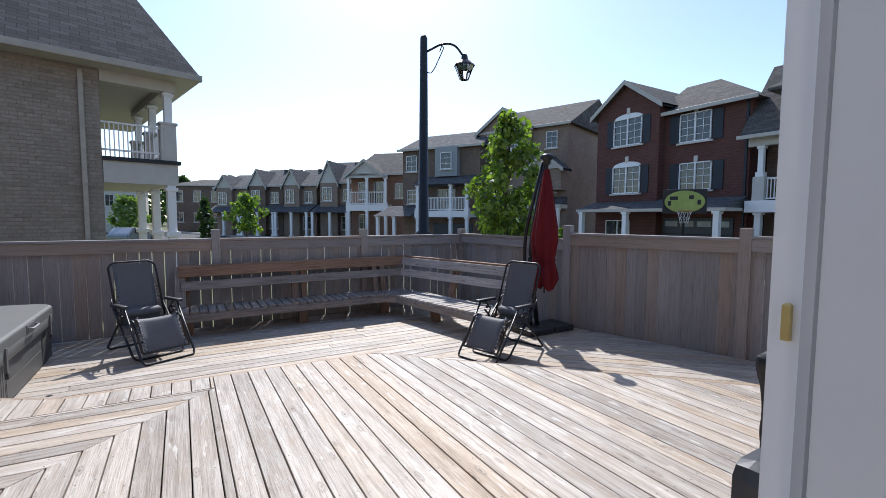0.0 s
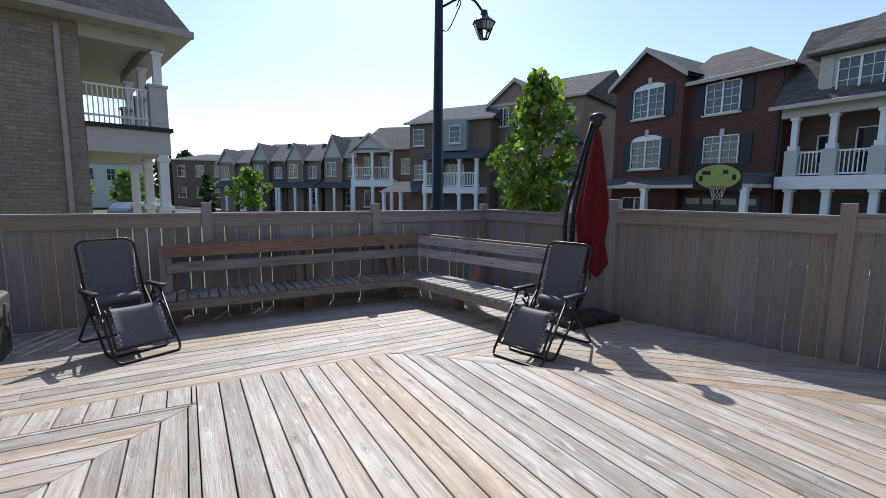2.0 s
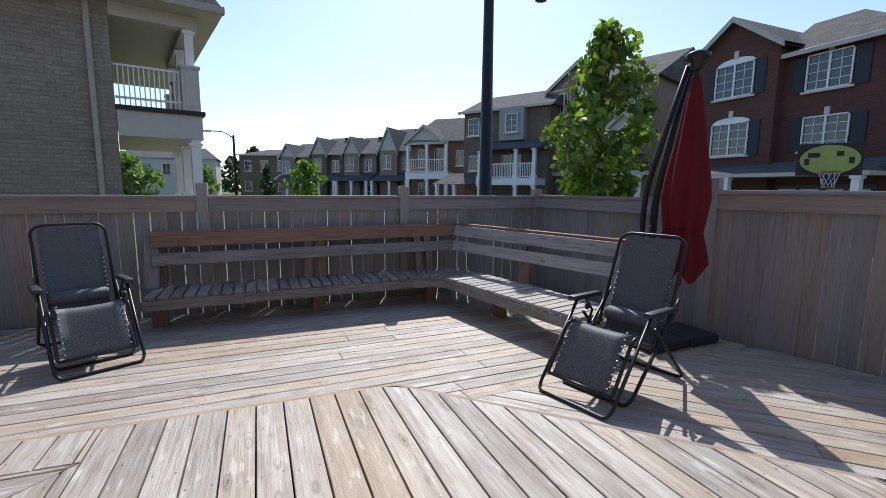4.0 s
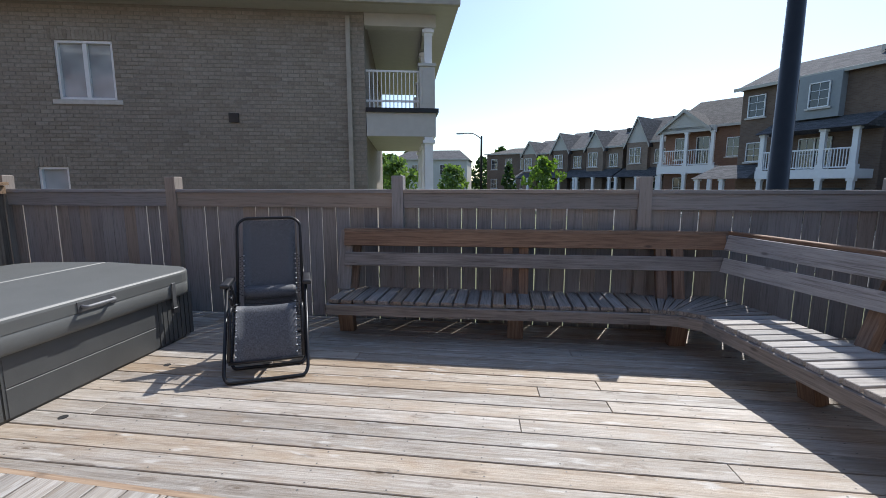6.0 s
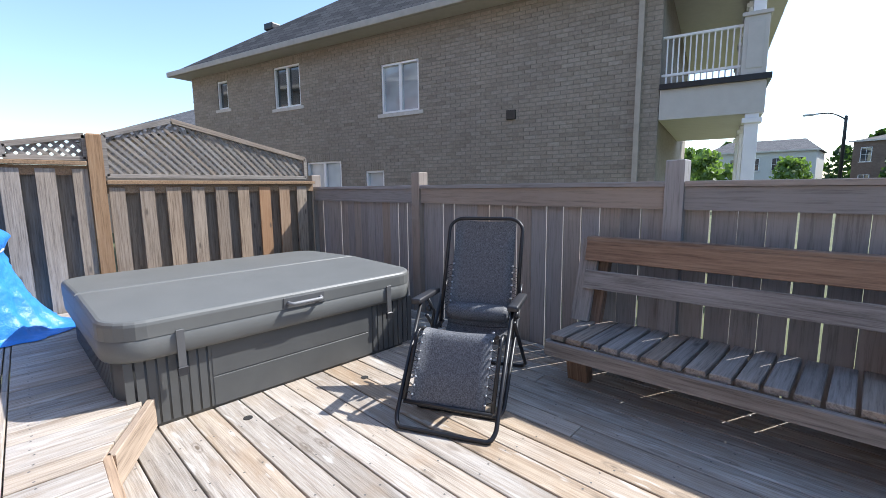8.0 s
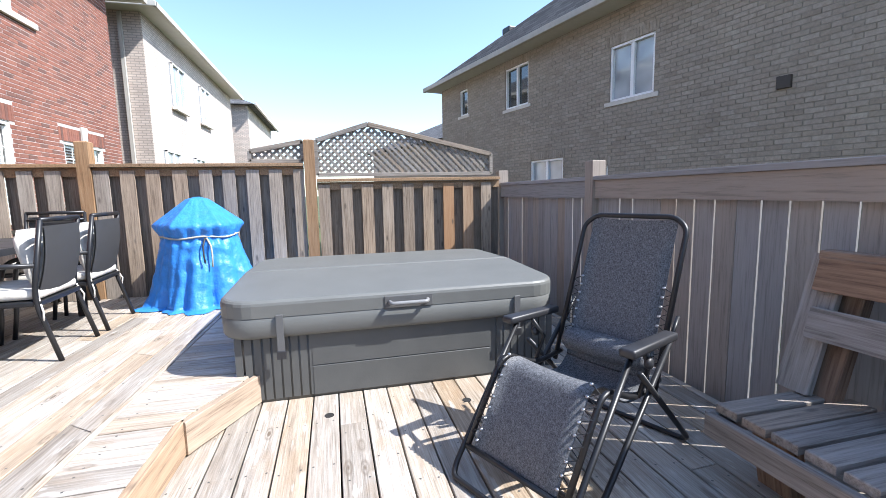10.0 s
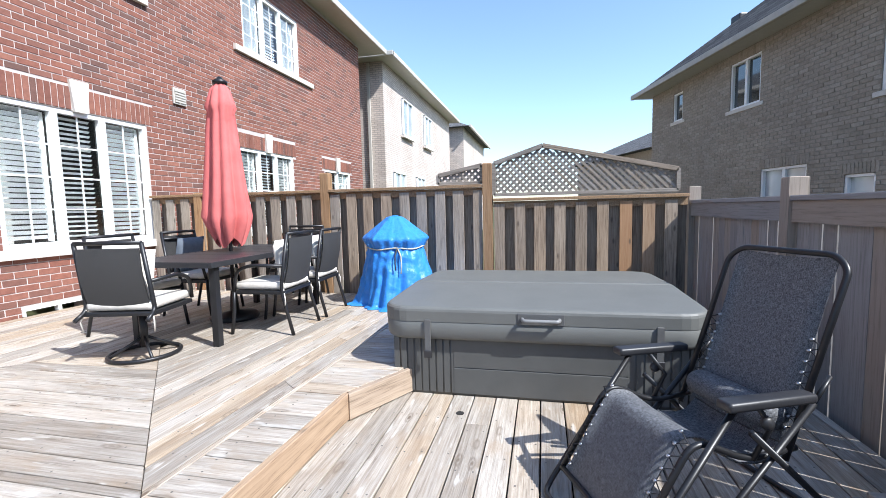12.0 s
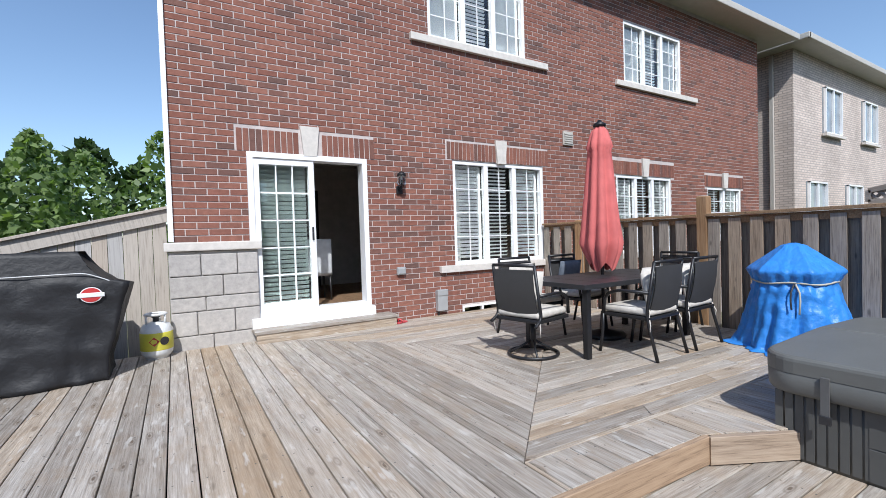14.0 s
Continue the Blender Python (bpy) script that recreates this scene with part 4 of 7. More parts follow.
step = thing("door_step", "weathered wooden doorstep below the sliding door", "step")
step["kind"] = "structure"
finish("tread", *chamfer((dx0 - 0.27, 0.02, UP + 0.12), (dx1 + 0.03, 0.34, UP + 0.158), 0.006), DECK_X, step)
finish("step_front", *chamfer((dx0 - 0.25, 0.28, UP), (dx1 + 0.01, 0.325, UP + 0.119), 0.004), DECK_X, step)
# the room behind the door
ROOM_FLOOR = timber("room_floor_wood", (0.12, 0.08, 0.05), (0.2, 0.14, 0.09), (0.26, 0.19, 0.13), "y")
tagged(box("room_floor", (-2.0, -3.6, 0.3), (1.7, -0.31, 0.44), ROOM_FLOOR), "brown wooden floor of the room inside", "floor", kind="structure")
ROOM_WALL = plain("room_wall_paint", (0.42, 0.4, 0.37), 0.8)
tagged(box("room_wall", (-2.0, -3.75, 0.44), (1.7, -3.6, 3.0), ROOM_WALL), "grey painted wall of the room inside", "wall", kind="structure")
tagged(box("room_wall_side", (-2.1, -3.6, 0.44), (-2.0, -0.31, 3.0), ROOM_WALL), "grey painted side wall of the room", "wall", kind="structure")
tagged(box("room_wall_end", (1.7, -3.75, 0.44), (1.795, -0.31, 3.0), ROOM_WALL), "grey painted end wall of the room", "wall", kind="structure")
tagged(box("ceiling", (-2.1, -3.75, 3.0), (1.795, -0.31, 3.1), ROOM_WALL), "plain ceiling of the room inside", "ceiling", kind="structure")
# flat near-black sheet on the wall, painting the doorway's darkness
tagged(box("room_door_dark", (-0.6, -3.6, 0.44), (0.2, -3.56, 2.5), SHADE_BLACK), "near-black sheet for the unlit doorway at the back of the room", "doorway", kind="structure")
GREYCLOTH = cloth_mat("pale_grey_upholstery", (0.55, 0.56, 0.58), 0.8, 8, 0.15)
ic = thing("dining_chair", "pale grey upholstered dining chair inside the doorway", "chair", Matrix.Translation((0.12, -1.1, 0.44)))
rbox("backrest", (-0.22, -0.05, 0.42), (0.2, 0.03, 1.0), GREYCLOTH, ic, bevel=0.04, smooth=True)
rbox("seat", (-0.23, -0.46, 0.4), (0.22, 0.0, 0.5), GREYCLOTH, ic, bevel=0.04, smooth=True)
for a in (-0.19, 0.16):
    for b in (-0.42, -0.04):
        tube("leg", [(a, b, 0.41), (a * 1.06, b, 0.0)], 0.02, BLACK, ic, r_end=0.013)

# ---- fixtures on the brick wall ----
sc = thing("wall_lamp", "small black wall lamp with a clear glass jar", "lamp", Matrix.Translation((-0.82, 0.0, 2.27)))
rbox("back_plate", (-0.05, 0.0, -0.2), (0.05, 0.03, -0.08), BLACK, sc, bevel=0.01)
tube("arm", rounded([(0, 0.02, -0.13), (0, 0.1, -0.13), (0, 0.1, 0.0)], 0.04), 0.01, BLACK, sc)
lathe("hood", [(0.02, 0.13), (0.06, 0.1), (0.07, 0.06), (0.02, 0.06)], BLACK, sc, place=Matrix.Translation((0, 0.1, 0)))
lathe("glass_jar", [(0.03, -0.09), (0.06, -0.07), (0.065, 0.0), (0.055, 0.06)], GLASS, sc, "clear ribbed glass", place=Matrix.Translation((0, 0.1, 0)))
GREYBOX = plain("grey_steel_box", (0.4, 0.41, 0.41), 0.45, 0.2, vary=0.06)
eb = thing("meter_box", "grey electrical disconnect box low on the brick wall", "electrical box", Matrix.Translation((-1.48, 0.0, 0.4)))
rbox("body", (-0.09, 0.0, -0.15), (0.09, 0.09, 0.17), GREYBOX, eb, bevel=0.01)
rbox("cover", (-0.097, 0.03, 0.09), (0.097, 0.1, 0.185), GREYBOX, eb, bevel=0.012)
tube("conduit", [(0.06, 0.04, -0.14), (0.06, 0.04, -0.22)], 0.016, BLACK_PL, eb)
ou = thing("outdoor_socket", "grey weatherproof outdoor power socket", "socket", Matrix.Translation((-0.8, 0.0, 0.92)))
rbox("body", (-0.07, 0.0, -0.06), (0.07, 0.05, 0.06), GREYBOX, ou, bevel=0.015)
rbox("lid", (-0.06, 0.045, -0.045), (0.06, 0.065, 0.045), GREYBOX, ou, bevel=0.012)
ve = thing("wall_vent", "beige louvred wall vent on the brickwork", "vent", Matrix.Translation((-4.42, 0.002, 3.22)))
rbox("frame", (-0.13, 0.0, -0.13), (0.13, 0.03, 0.13), TRIM, ve, bevel=0.006)
for i in range(5):
    finish("slat", *chamfer((-0.11, 0.028, -0.1 + i * 0.042), (0.11, 0.045, -0.075 + i * 0.042), 0.002), TRIM, ve)
bw = thing("basement_vent", "white framed basement vent at deck level", "vent", Matrix.Translation((-2.3, 0.0, 0.12)))
rbox("frame_left", (-0.4, -0.05, 0.06), (-0.37, 0.02, 0.14), WHITE, bw, bevel=0.004)
rbox("frame_top", (-0.37, -0.05, 0.12), (0.4, 0.02, 0.15), WHITE, bw, bevel=0.004)
rbox("frame_mid", (-0.02, -0.05, 0.06), (0.02, 0.018, 0.12), WHITE, bw, bevel=0.004)
rbox("frame_right", (0.37, -0.05, 0.06), (0.4, 0.018, 0.12), WHITE, bw, bevel=0.004)
SHOE = plain("pink_rubber", (0.55, 0.08, 0.09), 0.5)


def shoe(x, y, a, mat, label):
    s = thing("sandal", label, "shoe", Matrix.Translation((x, y, UP)) @ Matrix.Rotation(a, 4, "Z"), "sandals by the step")
    bm = bmesh.new()
    bbox(bm, (-0.1, -0.04, 0.0), (0.1, 0.04, 0.025), 0.012)
    part("sole", bm, mat, s)
    tube("strap", [(0.02, -0.038, 0.02), (0.04, -0.03, 0.055), (0.05, 0, 0.065), (0.04, 0.03, 0.055), (0.02, 0.038, 0.02)], 0.012, mat, s)


shoe(-0.68, 0.22, 0.4, SHOE, "pink rubber sandal on the deck boards")
shoe(-0.64, 0.1, 0.2, BLACK_PL, "black sandal on the deck boards")


# ---- hot tub ----
def rounded_rect(x0, y0, x1, y1, r, seg=6):
    pts = []
    for cx, cy, a in ((x1 - r, y1 - r, 0), (x0 + r, y1 - r, 90), (x0 + r, y0 + r, 180), (x1 - r, y0 + r, 270)):
        for i in range(seg + 1):
            an = radians(a + 90 * i / seg)
            pts.append((cx + r * math.cos(an), cy + r * math.sin(an)))
    return pts


def stack(name, rings, mat, parent, label="", smooth=True):
    n = len(rings[0])
    verts = [p for ring in rings for p in ring]
    faces = [(i * n + k, i * n + (k + 1) % n, (i + 1) * n + (k + 1) % n, (i + 1) * n + k) for i in range(len(rings) - 1) for k in range(n)]
    faces.append(tuple(reversed(range(n))))
    faces.append(tuple((len(rings) - 1) * n + k for k in range(n)))
    return finish(name, verts, faces, mat, parent, label, smooth=smooth)


tub = thing("hot_tub", "grey hot tub with a closed padded vinyl cover", "hot tub")


def ring(inset, z, r=0.2, box4=(-2.85, 4.67, -0.99, 6.82)):
    return [(x, y, z) for x, y in rounded_rect(box4[0] + inset, box4[1] + inset, box4[2] - inset, box4[3] - inset, max(0.03, r - inset))]


stack("cabinet", [ring(0.06, 0.0), ring(0.06, 0.46)], CABINET, tub, "dark grey moulded cabinet")
stack("cover_skirt", [ring(0.018, 0.41), ring(0.006, 0.43), ring(0.002, 0.53), ring(0.012, 0.54)], COVER, tub, "grey vinyl skirt of the cover")
# padded lid in two halves with the fold between
for k, (xa, xb) in enumerate(((-2.85, -1.923), (-1.917, -0.99))):
    bm = bmesh.new()
    bbox(bm, (xa, 4.67, 0.535), (xb, 6.82, 0.635))
    vert = [e for e in bm.edges if abs(e.verts[0].co.z - e.verts[1].co.z) > 0.05 and abs(e.verts[0].co.x - (-2.85 if k == 0 else -0.99)) < 0.02]
    bmesh.ops.bevel(bm, geom=vert, offset=0.2, segments=6, affect="EDGES", profile=0.5)
    top = [e for e in bm.edges if min(v.co.z for v in e.verts) > 0.62]
    bmesh.ops.bevel(bm, geom=top, offset=0.03, segments=3, affect="EDGES", profile=0.5)
    for v in bm.verts:
        if v.co.z > 0.6:
            v.co.z += 0.028 * (1 - abs(v.co.x + 1.92) / 0.95)
    part("cover_half", bm, COVER, tub, smooth=False)
for s in (-1, 1):
    yc = 5.745 + s * 0.75
    for i in range(9):
        y = yc - 0.24 + i * 0.052 if s < 0 else yc - 0.17 + i * 0.052
        finish("rib", *chamfer((-1.055, y, 0.02), (-1.043, y + 0.04, 0.41), 0.004), CABINET, tub)
finish("front_panel", *chamfer((-1.054, 5.19, 0.02), (-1.04, 6.33, 0.2), 0.004), CABINET, tub)
finish("front_panel", *chamfer((-1.054, 5.19, 0.206), (-1.04, 6.33, 0.41), 0.004), CABINET, tub)
for i in range(26):
    x = -2.62 + i * 0.055
    finish("rib", *chamfer((x, 4.722, 0.18), (x + 0.042, 4.734, 0.41), 0.004), CABINET, tub)
STRAP = plain("grey_strap", (0.1, 0.1, 0.1), 0.6)
for y in (5.02, 6.5):
    st = finish("strap", *chamfer((-0.992, y - 0.02, 0.31), (-0.98, y + 0.02, 0.55), 0.003), STRAP, tub, "grey webbing strap")
    finish("buckle", *chamfer((-0.997, y - 0.026, 0.285), (-0.974, y + 0.026, 0.335), 0.004), BLACK_PL, tub, "black plastic buckle")
tube("handle", rounded([(-0.99, 5.66, 0.575), (-0.95, 5.67, 0.57), (-0.95, 5.89, 0.57), (-0.99, 5.9, 0.575)], 0.03), 0.013, plain("grey_handle", (0.2, 0.2, 0.2), 0.5), tub, "grey carrying handle")
rbox("handle_patch", (-0.998, 5.63, 0.535), (-0.984, 5.93, 0.61), STRAP, tub, bevel=0.004)

for x, y in ((-0.78, 5.275), (-0.74, 6.07)):
    lathe("knot_hole", [(0.028, -0.01), (0.026, 0.0035)], SHADE_BLACK, lower, sides=12, place=Matrix.Translation((x, y, 0.0)), smooth=False)


# ---- corner bench ----
bench = thing("corner_bench", "weathered wooden corner bench with slatted seat and board back", "bench")
SZ = 0.37


def bar(name, a, b, w, h, mat, parent, up=(0, 0, 1), label=""):
    """A squared timber from a to b; w across, h along up."""
    a, b = Vector(a), Vector(b)
    x = (b - a).normalized()
    upv = Vector(up)
    y = upv.cross(x).normalized()
    zv = x.cross(y)
    m = Matrix((x, y, zv)).transposed().to_4x4()
    m.translation = a
    v, f = chamfer((0, -w / 2, -h / 2), ((b - a).length, w / 2, h / 2), 0.005)
    return finish(name, v, f, mat, parent, label, place=m)


F0, F1 = Vector((0.28, 6.78, 0)), Vector((3.05, 6.85, 0))
G0, G1 = Vector((3.42, 6.72, 0)), Vector((3.82, 4.66, 0))
DEPTH = 0.5
SLAT, PITCH = 0.047, 0.113
x = 0.29
while x < 3.01:
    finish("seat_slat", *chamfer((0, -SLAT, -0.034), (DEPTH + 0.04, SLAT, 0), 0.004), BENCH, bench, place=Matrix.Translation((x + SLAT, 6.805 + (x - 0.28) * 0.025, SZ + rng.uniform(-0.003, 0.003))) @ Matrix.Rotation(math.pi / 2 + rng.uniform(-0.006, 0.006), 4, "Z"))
    x += PITCH
wl = (G1 - G0).length
wd = (G1 - G0).normalized()
wn = Vector((-wd.y, wd.x, 0))
if wn.x < 0:
    wn = -wn
# fanned slats round the corner, each tapering towards the inner edge
FM = Vector((3.27, 6.83, 0))
INNER = [F1, FM, G0]
OUTER = [Vector((3.05, 7.36, 0)), Vector((3.8, 7.4, 0)), G0 + wn * (DEPTH + 0.06)]


def along(line, f):
    lens = [(q - p).length for p, q in zip(line, line[1:])]
    d = f * sum(lens)
    for p, q, n in zip(line, line[1:], lens):
        if d <= n + 1e-9:
            return p.lerp(q, min(d / n, 1.0))
        d -= n
    return line[-1].copy()


FAN = 13
for i in range(FAN):
    q = [along(INNER, (i + 0.06) / FAN), along(OUTER, (i + 0.1) / FAN), along(OUTER, (i + 0.9) / FAN), along(INNER, (i + 0.94) / FAN)]
    mid = (q[0] + q[3]) / 2
    d = (q[1] + q[2]) / 2 - mid
    m = Matrix.Translation((mid.x, mid.y, SZ + rng.uniform(-0.002, 0.002))) @ Matrix.Rotation(math.atan2(d.y, d.x), 4, "Z")
    inv = m.inverted()
    loc = [inv @ Vector((p.x, p.y, SZ)) for p in q]
    v = [(p.x, p.y, -0.034) for p in loc] + [(p.x, p.y, 0.0) for p in loc]
    finish("seat_slat", v, [(0, 1, 2, 3), (7, 6, 5, 4), (0, 4, 5, 1), (1, 5, 6, 2), (2, 6, 7, 3), (3, 7, 4, 0)], BENCH, bench, place=m)
s = 0.01
while s < wl - 0.08:
    p = G0 + wd * (s + SLAT) + wn * 0.0
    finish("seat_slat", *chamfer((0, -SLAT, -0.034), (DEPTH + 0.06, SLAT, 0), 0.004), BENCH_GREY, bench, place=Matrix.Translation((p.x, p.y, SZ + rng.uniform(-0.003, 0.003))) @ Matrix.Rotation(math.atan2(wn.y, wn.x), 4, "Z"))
    s += PITCH
for a, b in ((F0, F1), (F1, FM), (FM, G0), (G0, G1)):
    bar("seat_fascia", (a.x, a.y, SZ - 0.082), (b.x, b.y, SZ - 0.082), 0.036, 0.092, BENCH, bench)
bar("seat_fascia", (F0.x, F0.y, SZ - 0.082), (F0.x + 0.02, 7.33, SZ - 0.082), 0.036, 0.092, BENCH, bench)
bar("seat_fascia", (G1.x, G1.y, SZ - 0.082), tuple((G1 + wn * 0.52).to_3d()[:2]) + (SZ - 0.082,), 0.036, 0.092, BENCH, bench)
# back boards, leaning
lean = Vector((0, 0.25, 0.97))
bar("back_board", (0.28, 7.30, 0.865), (3.84, 7.41, 0.87), 0.038, 0.14, BENCH_RED, bench, lean, "reddish-brown top board of the back")
bar("back_board", (0.3, 7.245, 0.67), (3.8, 7.35, 0.675), 0.038, 0.13, BENCH, bench, lean)
bar("back_cap", (0.27, 7.34, 0.945), (3.9, 7.45, 0.95), 0.07, 0.036, BENCH_RED, bench)
lw = Vector((wn.x * 0.25, wn.y * 0.25, 0.97))
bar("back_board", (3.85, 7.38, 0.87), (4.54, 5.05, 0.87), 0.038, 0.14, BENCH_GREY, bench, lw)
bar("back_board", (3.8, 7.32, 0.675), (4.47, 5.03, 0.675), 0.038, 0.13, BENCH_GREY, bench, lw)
bar("back_cap", (3.89, 7.45, 0.953), (4.6, 5.04, 0.953), 0.07, 0.036, BENCH_RED, bench)
# leaning end boards, legs and paired back supports
bar("end_board", (0.29, 7.2, 0.375), (0.29, 7.36, 0.94), 0.036, 0.13, BENCH, bench, (1, 0, 0))
bar("end_board", (4.33, 4.98, 0.375), (4.6, 5.02, 0.94), 0.036, 0.13, BENCH_GREY, bench, (wd.x, wd.y, 0))
for x in (0.37, 1.96, 3.35):
    bar("leg", (x, 7.08, 0.0), (x, 7.01, 0.33), 0.09, 0.14, BENCH_RED, bench, (1, 0, 0))
    for dx in (-0.075, 0.075) if x > 1 else (0.0,):
        bar("back_support", (x + dx, 7.24, 0.26), (x + dx, 7.42, 0.9), 0.06, 0.09, BENCH_RED, bench, (1, 0, 0))
for f in (0.33, 0.97):
    p = G0 + wd * wl * f + wn * 0.3
    q = p - wn * 0.08
    bar("leg", (p.x, p.y, 0.0), (q.x, q.y, 0.33), 0.09, 0.14, BENCH_RED, bench, wd)
    a, b = G0 + wd * wl * f + wn * 0.58, G0 + wd * wl * f + wn * 0.79
    bar("back_support", (a.x, a.y, 0.26), (b.x, b.y, 0.9), 0.09, 0.09, BENCH_RED, bench, wd)


# ---- reclining sling chairs ----
LACE = plain("black_lace_cord", (0.02, 0.02, 0.022), 0.7)
EYELET = plain("steel_eyelet", (0.5, 0.5, 0.52), 0.3, 0.9)


def sling_sheet(name, prof, w, parent, sag=0.0, label=""):
    """A woven sheet through a side profile of (y, z), with some thickness."""
    pts = rounded([(0, y, z) for y, z in prof], 0.09, 4)
    verts, faces, cols = [], [], 7
    for lay in (0.0, -0.008):
        for i, p in enumerate(pts):
            for k in range(cols):
                u = k / (cols - 1) * 2 - 1
                verts.append((u * w / 2, p.y, p.z + lay - sag * (1 - u * u)))
    n = len(pts) * cols
    for i in range(len(pts) - 1):
        for k in range(cols - 1):
            a = i * cols + k
            faces.append((a, a + 1, a + cols + 1, a + cols))
            faces.append((n + a, n + a + cols, n + a + cols + 1, n + a + 1))
    for i in range(len(pts) - 1):
        for k in (0, cols - 1):
            a = i * cols + k
            faces.append((a, a + cols, n + a + cols, n + a))
    for k in range(cols - 1):
        for i in (0, len(pts) - 1):
            a = i * cols + k
            faces.append((a, a + 1, n + a + 1, n + a))
    return finish(name, verts, faces, SLING, parent, label, smooth=True)


def recliner(label):
    """Zero-gravity chair that faces +y: hoop frames of black tube, laced grey sling, armrests and head roll."""
    c = thing("reclining_chair", label, "chair", group="reclining chairs on the deck")
    R = 0.0125
    hoop = rounded([(-0.26, -0.10, 0.36), (-0.26, -0.35, 1.05), (-0.2, -0.37, 1.098), (0.2, -0.37, 1.098), (0.26, -0.35, 1.05), (0.26, -0.10, 0.36)], 0.07)
    tube("back_hoop", hoop, R, BLACK, c)
    seat = rounded([(-0.255, -0.15, 0.40), (-0.255, 0.06, 0.38), (-0.255, 0.29, 0.49), (-0.255, 0.515, 0.13)], 0.08)
    for s in (1, -1):
        tube("seat_rail", [(p.x * s, p.y, p.z) for p in seat], R, BLACK, c)
    tube("foot_bar", [(-0.255, 0.52, 0.125), (0.255, 0.52, 0.125)], R, BLACK, c)
    front = rounded([(-0.29, 0.16, 0.60), (-0.285, 0.56, 0.05), (-0.26, 0.60, 0.014), (0.26, 0.60, 0.014), (0.285, 0.56, 0.05), (0.29, 0.16, 0.60)], 0.06)
    tube("front_hoop", front, R, BLACK, c)
    mid = rounded([(-0.275, -0.2, 0.57), (-0.272, 0.30, 0.05), (-0.25, 0.345, 0.014), (0.25, 0.345, 0.014), (0.272, 0.30, 0.05), (0.275, -0.2, 0.57)], 0.06)
    tube("middle_hoop", mid, R, BLACK, c)
    rear = rounded([(-0.285, 0.08, 0.5), (-0.285, -0.40, 0.05), (-0.25, -0.44, 0.014), (0.25, -0.44, 0.014), (0.285, -0.40, 0.05), (0.285, 0.08, 0.5)], 0.06)
    tube("rear_hoop", rear, R, BLACK, c)
    sling_sheet("back_sling", [(-0.367, 1.088), (-0.285, 0.84), (-0.185, 0.54), (-0.14, 0.40)], 0.43, c, 0.012, "charcoal flecked woven back")
    sling_sheet("seat_sling", [(-0.145, 0.395), (-0.08, 0.335), (0.07, 0.345), (0.21, 0.47), (0.31, 0.485), (0.39, 0.36), (0.515, 0.14)], 0.43, c, 0.012, "charcoal flecked woven seat and leg rest")
    # head roll resting at the lower back
    lathe("pillow", [(0.02, -0.21), (0.05, -0.205), (0.066, -0.18), (0.07, 0.0), (0.066, 0.18), (0.05, 0.205), (0.02, 0.21)], SLING, c, "charcoal woven bolster", 16, Matrix.Translation((0, -0.13, 0.485)) @ Matrix.Rotation(math.pi / 2, 4, "Y") @ Matrix.Diagonal((0.85, 1.0, 1, 1)))
    for s in (1, -1):
        # laces between the sling's hem and the rails
        for seg, nz, nm in (([(-0.155, 0.45), (-0.262, 0.78)], 8, "lace"), ([(0.3, 0.495), (0.505, 0.16)], 8, "lace")):
            (ya, za), (yb, zb) = seg
            pts = []
            for i in range(nz * 2 + 1):
                f = i / (nz * 2)
                pts.append((s * (0.256 if i % 2 else 0.212), ya + (yb - ya) * f, za + (zb - za) * f + 0.004))
            tube(nm, pts, 0.0035, LACE, c, sides=5)
            for i in range(nz + 1):
                f = i / nz
                tube("eyelet", [(s * 0.21, ya + (yb - ya) * f, za + (zb - za) * f + 0.002), (s * 0.21, ya + (yb - ya) * f + 0.002, za + (zb - za) * f + 0.008)], 0.008, EYELET, c, sides=8)
        bm = bmesh.new()
        bbox(bm, (s * 0.3 - 0.036, -0.15, 0.595), (s * 0.3 + 0.036, 0.22, 0.63), 0.012)
        for v in bm.verts:
            v.co.z += 0.012 * math.sin((v.co.y + 0.17) * 6)
            v.co.x = s * 0.3 + (v.co.x - s * 0.3) * (0.8 + 0.5 * max(0, v.co.y))
        part("armrest", bm, BLACK_PL, c, "black moulded plastic armrest", True)
        tube("arm_link", [(s * 0.28, 0.06, 0.6), (s * 0.27, -0.02, 0.5), (s * 0.265, 0.05, 0.385)], 0.01, BLACK, c)
        lathe("lock_knob", [(0.02, -0.012), (0.026, 0.0), (0.02, 0.012)], BLACK_PL, c, sides=12, place=Matrix.Translation((s * 0.29, 0.02, 0.53)) @ Matrix.Rotation(math.pi / 2, 4, "Y"))
        tube("brace", [(s * 0.27, -0.2, 0.56), (s * 0.268, -0.28, 0.66)], 0.009, BLACK, c)
    return c


def facing(x, y, dx, dy, z=0.0):
    return Matrix.Translation((x, y, z)) @ Matrix.Rotation(math.atan2(dy, dx) - math.pi / 2, 4, "Z")


chair = recliner("black-framed reclining chair with charcoal woven sling beside the hot tub")
chair.matrix_basis = facing(-0.075, 6.455, 0.42, -0.907)
chair2 = copy_thing(chair, facing(3.81, 4.27, -0.965, -0.26))
tagged(chair2, "black-framed reclining chair with charcoal woven sling beside the red umbrella")

# ---- dining set ----
TABLE = plain("charcoal_table_top", (0.035, 0.036, 0.04), 0.4, 0.2, vary=0.15, bumps=0.08)
CUSHION = cloth_mat("beige_cushion_fabric", (0.58, 0.545, 0.49), 0.9, 14, 0.25)
WICKER = weave_mat("dark_woven_wicker", (0.02, 0.02, 0.021), (0.075, 0.072, 0.07), (220, 220, 220))
